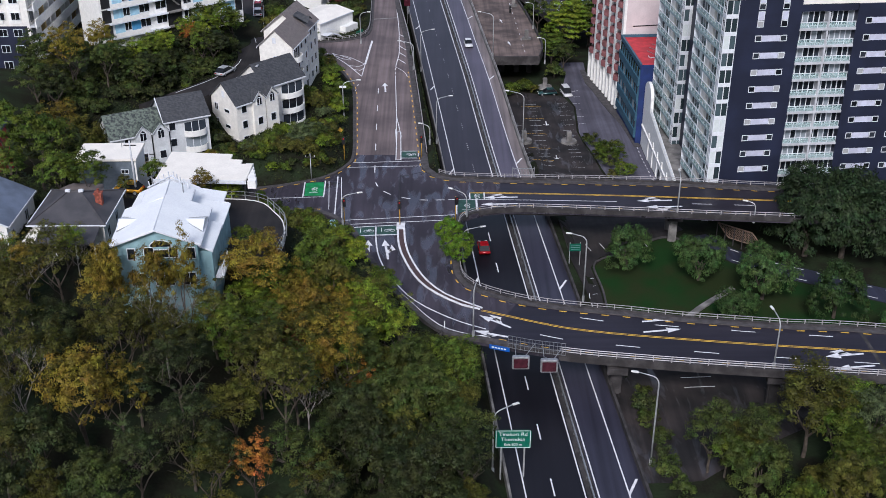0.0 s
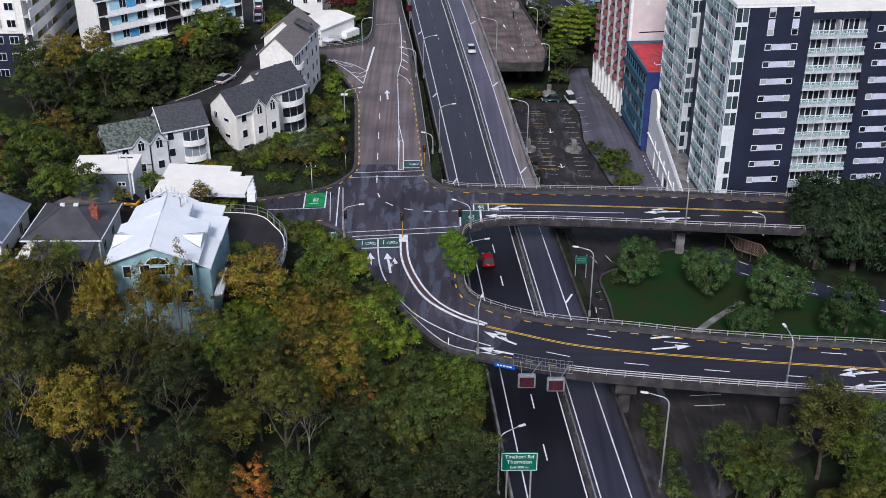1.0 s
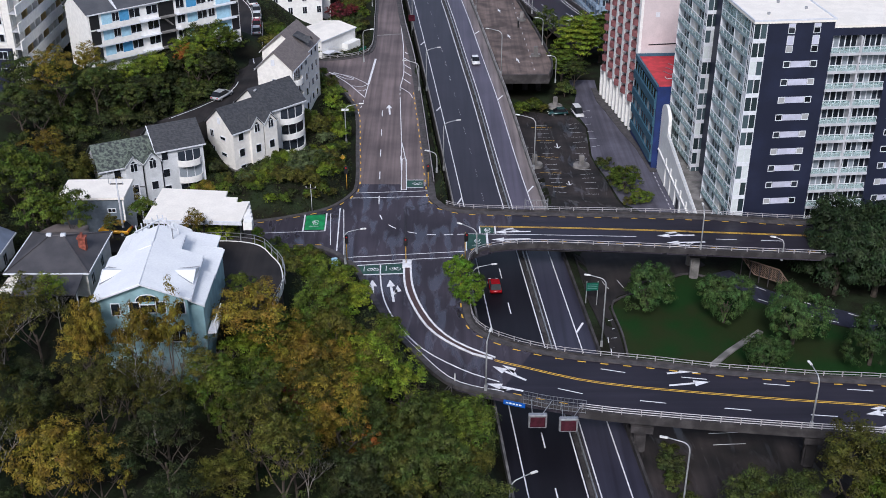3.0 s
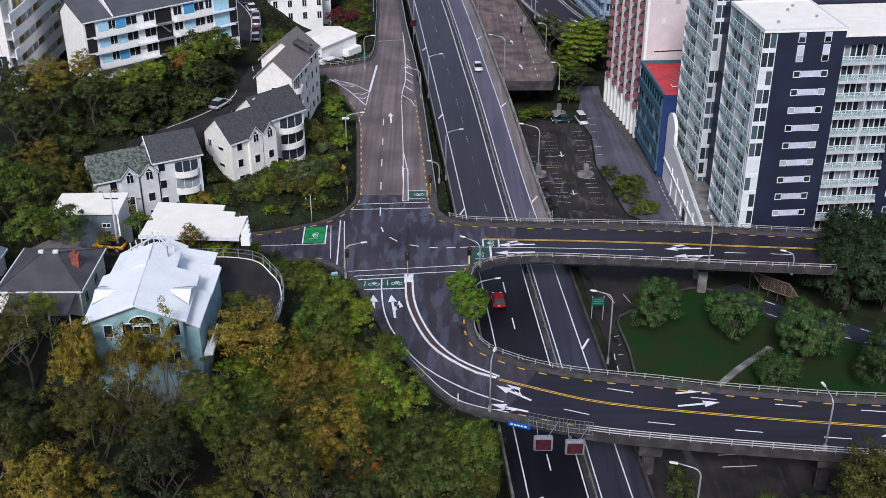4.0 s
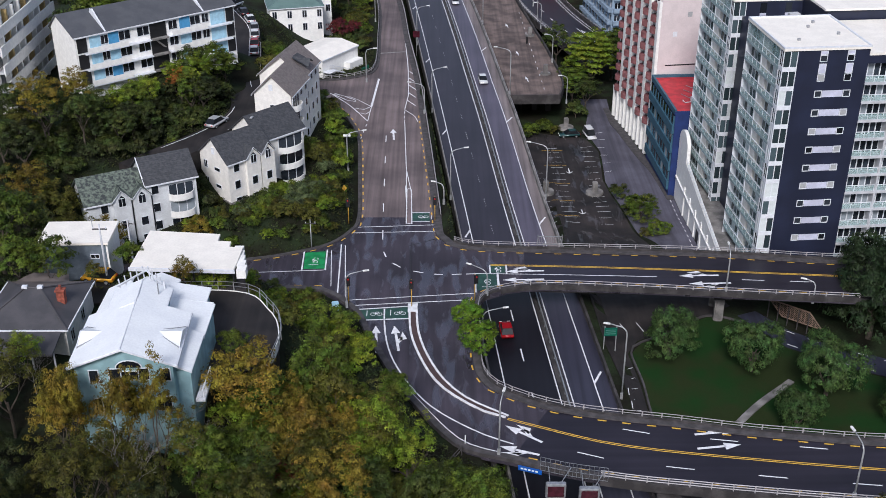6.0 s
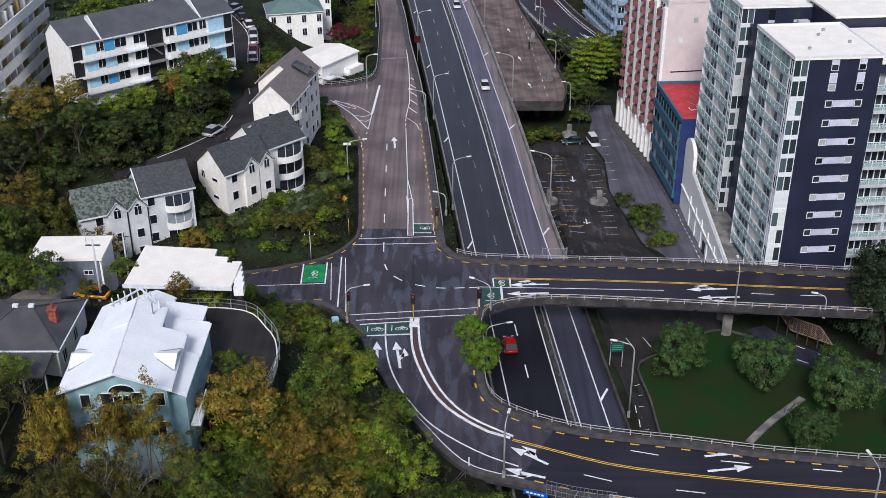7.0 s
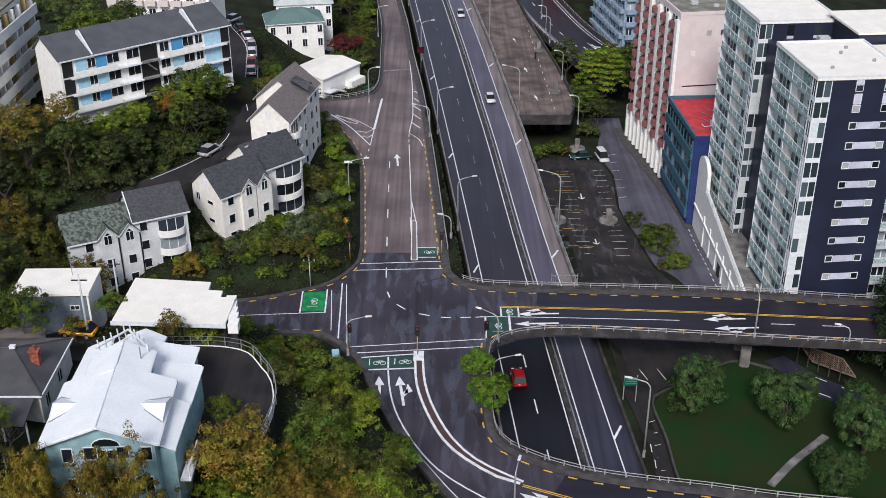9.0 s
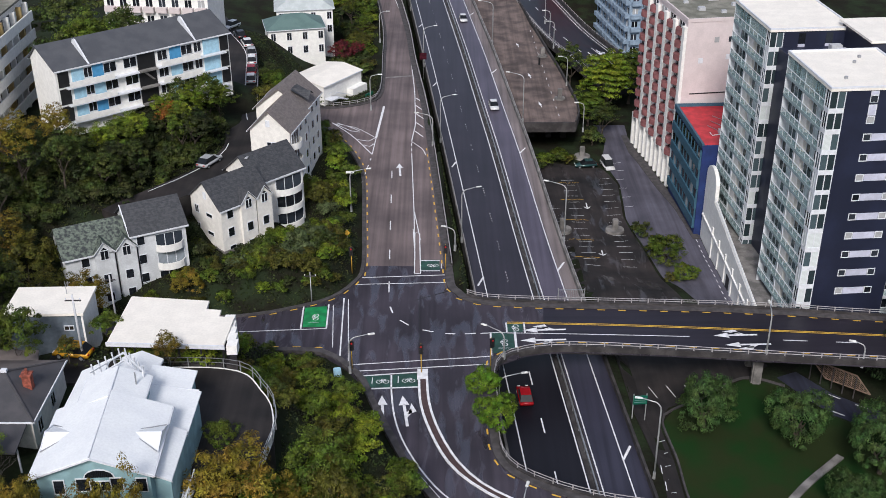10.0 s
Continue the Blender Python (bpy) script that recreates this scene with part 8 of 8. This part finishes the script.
def clear(x, y, margin=1.6):
    for a, b, c, d in FOOT:
        if a - margin * 0.4 < x < b + margin * 0.4 and c - 0.5 < y < d + 0.5:
            return False
    if abs(x) > 0.355 * y + 19 or (x + 15.6) ** 2 + (y - 149) ** 2 < 9:
        return False
    ins, near = deck_field(np.array([x]), np.array([y]))
    if ins[0] or near[0] < margin:
        return False
    return not (mw(y) - 3.4 < x < mw(y) + 16)


def scatter(x0, x1, y0, y1, step, pick, size, keep=lambda x, y: True, margin=1.8, seed=1, group="trees on the slopes"):
    """Trees on a jittered grid; pick(x, y, r) gives the kind and the leaf."""
    r = random.Random(seed)
    y = y0
    while y < y1:
        x = x0
        while x < x1:
            px, py = x + r.uniform(-0.45, 0.45) * step, y + r.uniform(-0.45, 0.45) * step
            s = r.uniform(*size)
            if clear(px, py, margin) and keep(px, py):
                k, lf = pick(px, py, r)
                tree(k, lf, px, py, s, None, r.uniform(0.85, 1.2), r.uniform(0, 360), group)
            x += step
        y += step


def woods(x, y, r):
    n = noise.noise(Vector((x * 0.05, y * 0.05, 3.0))) + r.uniform(-0.35, 0.35)
    if x > -14 - 0.25 * (y - 100):
        mix = ("green", "bright", "olive", "bright", "gold", "green") if y > 107 else ("dark", "deep", "dark", "olive", "deep", "deep")
    elif n > 0.08 and y > 92 and not (x < -30 and y < 104):
        mix = ("olive", "olive", "dark", "olive", "gold", "deep")
    else:
        mix = ("dark", "deep", "dark", "olive", "olive", "dark")
    # low trees: dark green kinds, the valley's shade also put into the mix
    if y < 97:
        mix = ("dark", "dark", "dark", "deep", "olive", "dark")
    lf = r.choice(mix)
    kind = r.choice(("round0", "round1", "round2", "round3", "loose0", "loose1"))
    if lf in ("gold", "orange", "olive") and r.random() < 0.5:
        kind = r.choice(("loose0", "loose1"))
    return kind, lf


# coloured trees that stand out of the dark wood
FEATURES = ((-11.2, 104.6, "gold", "loose1", 1.3), (-8.6, 105.8, "orange", "loose0", 0.7), (-16.2, 107.2, "russet", "loose0", 0.72), (-14.6, 106.4, "orange", "loose1", 0.6), (-15.2, 111.2, "orange", "loose1", 0.72), (-34.4, 88.6, "gold", "round2", 1.35), (-31.0, 90.0, "gold", "loose1", 1.0),
                        (-38.6, 91.2, "olive", "loose0", 1.35), (-42.5, 87.5, "olive", "round0", 1.3), (-32.3, 104.2, "gold", "loose0", 0.8), (-29.6, 103.2, "olive", "loose1", 0.9), (-35.5, 101.0, "olive", "loose1", 0.85), (-17.9, 86.2, "orange", "loose1", 0.85), (-21.5, 84.0, "olive", "loose0", 1.0), (-12.4, 110.0, "olive", "loose0", 1.0), (-8.4, 111.6, "green", "round1", 0.8), (-6.2, 110.6, "olive", "round3", 0.75))


def apart(x, y):
    return all((x - t[0]) ** 2 + (y - t[1] + 1.5) ** 2 > (3.2 * t[4]) ** 2 for t in FEATURES)


scatter(-62, 4, 77, 120, 5.2, woods, (0.9, 1.35), keep=lambda x, y: apart(x, y) and not (x > -4 and y > 116) and not (x > -7 and y > 119) and not (-37 < x < -24 and y > 102.5) and not (x < -36 and y > 108.5) and not (x > -25 and -19 > x and y > 108), seed=3)
scatter(-23.5, 4, 104, 150, 2.8, lambda x, y, r: (r.choice(("bush0", "bush1")) if y > 119 or x > -7 or deck_field(np.array([x]), np.array([y]))[1][0] < 4.5 else r.choice(("round0", "round1", "round2", "loose0")), r.choice(("green", "bright", "olive", "green", "gold", "deep") if y < 117 else ("green", "bright", "bright", "green", "bright", "olive"))), (0.75, 1.2), keep=lambda x, y: not (x > -3 and y < 129) and x > (-19.4 if y > 119 else -17.6) or (x > -23.5 and y < 116) or y > 134, margin=2.3, seed=5)
# gold trees before the villa, and single trees round the houses
for x, y, s, k, lf in ( (-31.2, 103.0, 1.1, "loose0", "olive"), (-24.6, 106.0, 1.15, "loose0", "olive"), (-20.8, 113.6, 1.4, "round2", "gold"), (-16.6, 114.6, 1.15, "loose0", "gold"), (-13.0, 115.5, 0.9, "round1", "olive"), (-42.2, 109.5, 1.2, "loose1", "olive"), (-45.8, 110.0, 1.0, "loose0", "gold"), (-49.5, 109.6, 1.15, "round3", "green"), (-36.8, 107.4, 1.0, "round1", "gold"),
                       (-42.6, 116.2, 0.66, "round2", "bright"), (-23.2, 121.0, 0.55, "round0", "green"), (-45.5, 107, 1.0, "loose0", "olive"),
                       (-30.0, 131.6, 0.62, "loose0", "gold"), (-36.6, 167.6, 0.62, "dome0", "gold"), (-48.0, 160.2, 1.15, "round1", "gold"), (-58.5, 164.5, 1.2, "loose1", "gold"), (-52.3, 160.5, 0.7, "loose0", "gold"), (-44.6, 132.2, 0.95, "round1", "green"), (-48.8, 133.0, 1.0, "round0", "green"), (-40.6, 133.6, 0.4, "round1", "olive"), (-54.2, 142.0, 1.5, "round3", "green"), (-59.5, 144.0, 1.4, "round0", "green"), (-37.8, 138.2, 0.6, "round3", "green"), 
                       (-55.0, 133.0, 0.9, "round1", "green"), (-53.0, 146.0, 1.4, "round2", "deep"),  (-47.5, 147.5, 0.9, "round0", "deep"), (-51.5, 158.5, 1.2, "loose1", "olive"), (-55.5, 164.0, 1.35, "round1", "olive"),
                       (-56.5, 157, 1.2, "round2", "dark"), (-36.0, 163.8, 0.75, "dome0", "olive"), (-31.5, 150.5, 0.7, "round0", "olive"), (-38.5, 146.5, 0.7, "round1", "olive")):
    tree(k, lf, x, y, s, group="garden trees")
for x, y, s in ((-25.2, 106.8, 1.1), (-28.7, 100.8, 1.25), (-8.3, 103.3, 0.75), (-39.5, 88.5, 1.25), (-45, 107, 1.2), (-41.5, 114.5, 0.7), (-13.5, 96, 0.9)):
    tree(random.choice(("bare0", "bare1")), "olive", x, y, s, group="bare trees")
for x, y, lf, k, sz in FEATURES:
    tree(k, lf, x, y, sz, tall=1.1)
for x, y, sz in ((1.0, 112.6, 1.05), (-2.4, 109.6, 1.2), (1.2, 106.8, 1.05), (-4.8, 101.0, 1.3), (-1.4, 98.0, 1.1), (-9.6, 98.4, 1.1), (-6.0, 93.0, 1.3)):
    tree("dome%d" % (int(abs(x)) % 2), "deep" if y > 100 else "dark", x, y, sz, tall=1.5, label="dense rounded green tree on the slope")
BODIES = [(-51.0, 164.2, 28, 16, 8), (-33.2, 176.2, 46, 17, 10.5), (-25.7, 194.4, 79, 18, 11.5), (-25.7, 242.9, 57, 12.5, 9.5), (-58.7, 193.4, 40.5, 29, 9)]


def free(x, y, d=1.3):
    """Whether a plant has room beside the rotated buildings."""
    for ox, oy, a, w, h in BODIES:
        p = pose(0, 0, 0, 0, 0, -a) @ Vector((x - ox, y - oy, 0))
        if -d < p.x < w + d and -d < p.y < h + d:
            return False
    return off_street(x, y, 3.6)


_sp = [(p.x, p.y) for p in _street]
def off_street(x, y, d=4.2):
    return min((x - a) ** 2 + (y - b) ** 2 for a, b in _sp) > d * d


# steep bank below the street, north of the junction
scatter(-32, -16.5, 167, 242, 2.7, lambda x, y, r: (r.choice(("bush0", "bush1", "bush0", "bush1") if y < 300 else ("round0", "bush0", "bush1", "bush0", "bush1", "loose1")), r.choice(("green", "green", "olive", "deep", "bright", "grey"))), (0.8, 1.25),
        keep=lambda x, y: free(x, y) and not (y < 171 and x < -21), margin=2.0, seed=8)
scatter(-43, -17, 164.5, 186, 2.1, lambda x, y, r: (r.choice(("bush0", "bush1")), r.choice(("green", "bright", "deep", "green", "olive", "dark"))), (0.5, 0.8),
        keep=lambda x, y: free(x, y, 1.6), margin=1.7, seed=61, group="shrubs on the bank")
# dark bush behind the townhouses
def gully(x, y, r):
    return r.choice(("round0", "round1", "bush0", "round3", "bush1")), r.choice(("dark", "deep", "dark", "deep", "dark", "olive") if x < -50 or y < 0.8 * (x + 58) + 181 else ("deep", "deep", "green", "bright", "green", "dark"))


scatter(-64, -37, 171, 205, 4.2, gully, (0.75, 1.15), keep=lambda x, y: off_street(x, y) and y < 0.85 * (x + 58.7) + 190.5 and y > 0.55 * (x + 51) + 173, seed=11)
for x, y, s, k, lf in ((-57.5, 186, 1.2, "loose0", "gold"), (-60.5, 179, 1.25, "loose1", "gold"), (-41.5, 198.5, 1.1, "round1", "bright"), (-39.5, 203, 1.15, "round2", "green"), (-44.0, 197.5, 0.8, "loose0", "orange"), (-48.5, 193.5, 0.9, "round2", "bright"), (-45.5, 199.6, 0.7, "round0", "bright"), (-52.5, 190.5, 0.8, "round1", "bright"),
                       (-38.2, 205.8, 0.9, "round0", "green"), (-63, 208, 1.5, "round0", "deep"), (-60, 214, 1.7, "round3", "green"), (-55, 217, 1.6, "round1", "deep"), (-66, 222, 1.8, "round2", "deep"), (-57, 224, 1.6, "round0", "green")):
    tree(k, lf, x, y, s)
scatter(-36, -17.5, 246, 290, 4.6, lambda x, y, r: (r.choice(("bush0", "bush1")), r.choice(("green", "deep", "olive", "green", "dark"))), (0.9, 1.4),
        keep=lambda x, y: free(x, y, 3.0) and x > (-24 if y < 262 else -30) and not (-42 < x < -25.5 and 260 < y < 289), margin=2.6, seed=41, group="shrubs on the bank")
scatter(-33, -17.5, 246, 330, 6.4, lambda x, y, r: (r.choice(("round0", "round2", "loose1", "bush0")), r.choice(("green", "deep", "olive", "green", "russet", "dark"))), (0.6, 1.0),
        keep=lambda x, y: not (-40 < x < -16 and 240 < y < 264) and not (-42 < x < -25.5 and 261 < y < 289), margin=1.6, seed=14)
scatter(-45, -28, 216, 250, 4.2, lambda x, y, r: (r.choice(("bush0", "bush1")), r.choice(("green", "deep", "dark"))), (0.6, 0.9), keep=lambda x, y: off_street(x, y) and x > -37.5 and y < 240, seed=15)
scatter(-62, -36, 170, 212, 3.6, lambda x, y, r: (r.choice(("bush0", "bush1")), r.choice(("dark", "deep", "dark", "deep", "green"))), (0.9, 1.5), keep=lambda x, y: free(x, y) and y < 0.85 * (x + 58.7) + 191, seed=31, group="shrubs on the bank")
scatter(-46, -22, 143, 158, 3.2, lambda x, y, r: (r.choice(("bush0", "bush1")), r.choice(("green", "deep", "olive", "bright"))), (0.7, 1.05), keep=lambda x, y: free(x, y), margin=1.8, seed=33, group="shrubs on the bank")
for k in range(12):
    p, d = along(_k, 1.4)[k + 1]
    tree("bush%d" % (k % 2), ("green", "bright", "deep", "olive")[k % 4], p.x + d.y * -1.9, p.y + d.x * 1.9 if d.y < 0 else p.y + 1.9, 0.9 + 0.1 * (k % 3), group="shrubs on the bank")
# thickets beside the main street, far up
scatter(-33, -18.6, 264, 345, 3.9, lambda x, y, r: (r.choice(("bush0", "bush1")), r.choice(("green", "deep", "olive", "green", "dark", "bright"))), (1.2, 1.8),
        keep=lambda x, y: not (-42 < x < -24.5 and 260 < y < 289), margin=2.6, seed=52, group="shrubs on the bank")
for x, y in ((-22.5, 268.0), (-21.0, 271.5)):
    tree("round2", "russet", x, y, 0.55, group="garden trees")
# eastern side
for x, y, s in ((28.7, 149.5, 1.05), (39.0, 146.3, 1.1), (47.2, 141.0, 1.3), (41.3, 133.6, 0.88), (56.0, 135.8, 1.2), (63, 129, 1.0)):
    tree("dome%d" % (int(x) % 2), "lawn", x, y, s, gz(x, y), 1.45, group="lawn trees", label="rounded grey-green evergreen tree on the lawn")
for x, y, s in ((58.0, 156.2, 1.95), (63.5, 155.5, 2.1), (70, 152.5, 2.0), (60, 162, 1.9), (67, 162, 1.9)):
    tree("dome%d" % (int(x) % 2), "evergreen", x, y, s, gz(x, y), 1.35, group="big evergreens", label="large dark evergreen with a dense domed crown")
for x, y, s in ((1.7, 147.6, 0.6), (3.0, 141.0, 0.72)):
    tree("dome%d" % (int(y) % 2), "kerb", x, y, s, -0.4, 1.3, group="kerb shrubs", label="leafy green shrub in the kerb bed")
for x, y, s, k, lf in ((31.0, 211.0, 1.2, "bush0", "deep"), (32.3, 204, 0.8, "bush1", "olive"), (33.4, 201.0, 0.95, "dome0", "green"), (35.2, 193.4, 0.6, "dome1", "green"), (33.2, 193.5, 0.7, "bush1", "olive"), (32.8, 207.5, 0.7, "bush0", "olive"), (17, 243, 1.2, "bush0", "green"), (20, 245, 1.3, "bush1", "green"), (15.5, 241, 1.0, "bush1", "deep"), (22, 244.5, 0.9, "bush0", "olive")):
    tree(k, lf, x, y, s, group="car park shrubs")
tree("tier0", "bright", 32.5, 268, 1.25, -12.5, 1.05, label="broad layered bright green tree beside the hotel")
tree("tier0", "green", 27.8, 262, 0.9, -12.5, 0.8, label="broad layered green tree beside the parking deck")
tree("tier0", "green", 38.5, 276, 1.1, -12.5, 1.0, label="broad layered green tree beside the hotel")
tree("round1", "deep", 26.2, 284, 1.2, -12, 1.1)
tree("round3", "deep", 30.2, 256, 1.1, -12.5, 0.9)
tree("bush0", "deep", 27.6, 252, 1.5, -12.5, 1.2)


def park(x, y, r):
    return r.choice(("round0", "round1", "round2", "dome0")), r.choice(("deep", "olive", "dark", "olive", "green"))


scatter(25.5, 60, 74, 110.5, 5.8, park, (0.85, 1.15), keep=lambda x, y: y < 102 + 0.4 * (x - 27) and x > 30.5, margin=2.2, seed=21, group="park trees")
for x, y, s, k, lf in ((42.5, 104.5, 1.6, "round1", "olive"), (50.0, 104.5, 1.2, "round0", "grey"), (46.5, 108.0, 0.9, "round3", "deep"), (36.5, 103.2, 1.0, "round2", "deep"), (32.5, 100.5, 0.8, "round0", "green"), (45.0, 96.0, 1.15, "round2", "green")):
    tree(k, lf, x, y, s, group="park trees")
for x, y, k, sz in ((-35.4, 105.6, "round2", 0.75), (-30.4, 105.4, "round0", 0.85), (-27.4, 105.2, "loose0", 0.9)):
    tree(k, "gold", x, y, sz, tall=(22.4 - gz(x, y)) / (8.4 * sz), group="garden trees")
for k in range(9):
    tree("bush%d" % (k % 2), ("deep", "dark", "deep")[k % 3], mw(92 + 3.1 * k) + 16.6 + 0.5 * (k % 3), 92 + 3.1 * k, 0.7 + 0.1 * (k % 4), group="verge shrubs")
scatter(-2, 6.5, 76, 110, 3.8, lambda x, y, r: (r.choice(("round0", "round2", "bush0")), r.choice(("green", "deep", "bright", "olive"))), (0.5, 0.75), margin=1.2, keep=lambda x, y: x < mw(y) - (3.6 if y > 104 else 6.2), seed=23, group="verge trees")


# ---- far woods and roofs beyond the hills ----
def far_woods():
    r = np.random.RandomState(5)
    me = bpy.data.meshes.new("far_woods")
    vs = []
    src = PROTO["bush0"][0]
    base = np.empty(len(src.vertices) * 3)
    src.vertices.foreach_get("co", base)
    base = base.reshape(-1, 3)[: 3 * 240]
    for i in range(220):
        x, y = r.uniform(-260, -70), r.uniform(230, 520)
        if i % 3 == 0:
            x, y = r.uniform(70, 260), r.uniform(320, 520)
        s = r.uniform(2.4, 4.2)
        vs.append(base * s + np.array([x, y, gz(x, y) - 1]))
    leaf_faces(me, np.concatenate(vs))
    me.materials.append(LEAF["deep"])
    tagged(new("far_woods", me), "distant dark green woods on the hills", "trees", kind="stuff")


far_woods()


def undergrowth():
    """Low leaf cover on the bare slopes."""
    r = np.random.RandomState(9)
    n = 150000
    x, y = r.uniform(-60, 2, n), r.uniform(118, 262, n)
    z = ground_height(x, y)
    ins, near = deck_field(x, y)
    ok = ~ins & (near > 0.8) & (x < mw(y) - 3.6)
    for a, b, c, d in FOOT[:5]:
        ok &= ~((x > a) & (x < b) & (y > c) & (y < d))
    for ox, oy, a, w, h in BODIES:
        u = (x - ox) * math.cos(radians(a)) + (y - oy) * math.sin(radians(a))
        v = -(x - ox) * math.sin(radians(a)) + (y - oy) * math.cos(radians(a))
        ok &= ~((u > 0) & (u < w) & (v > 0) & (v < h))
    sp = np.array(_sp)
    ok &= np.min((x[:, None] - sp[None, ::2, 0]) ** 2 + (y[:, None] - sp[None, ::2, 1]) ** 2, axis=1) > 10
    pos = np.stack([x, y, z + r.uniform(0.02, 0.35, n)], -1)[ok]
    m = len(pos)
    nrm = r.normal(size=(m, 3)) * 0.5 + np.array([0, 0, 0.8])
    t = np.cross(nrm, r.normal(size=(m, 3)))
    t /= np.linalg.norm(t, axis=1, keepdims=True)
    b = np.cross(nrm, t)
    b /= np.linalg.norm(b, axis=1, keepdims=True)
    s = 0.17 * (0.6 + 0.8 * r.rand(m, 1))
    me = bpy.data.meshes.new("undergrowth")
    leaf_faces(me, np.stack([pos - t * s, pos - b * s * 0.7, pos + t * s + b * s * 0.7], 1).reshape(-1, 3))
    me.materials.append(LEAF["dark"])
    tagged(new("undergrowth", me), "low dark green undergrowth on the slopes", "plants", kind="stuff")


undergrowth()
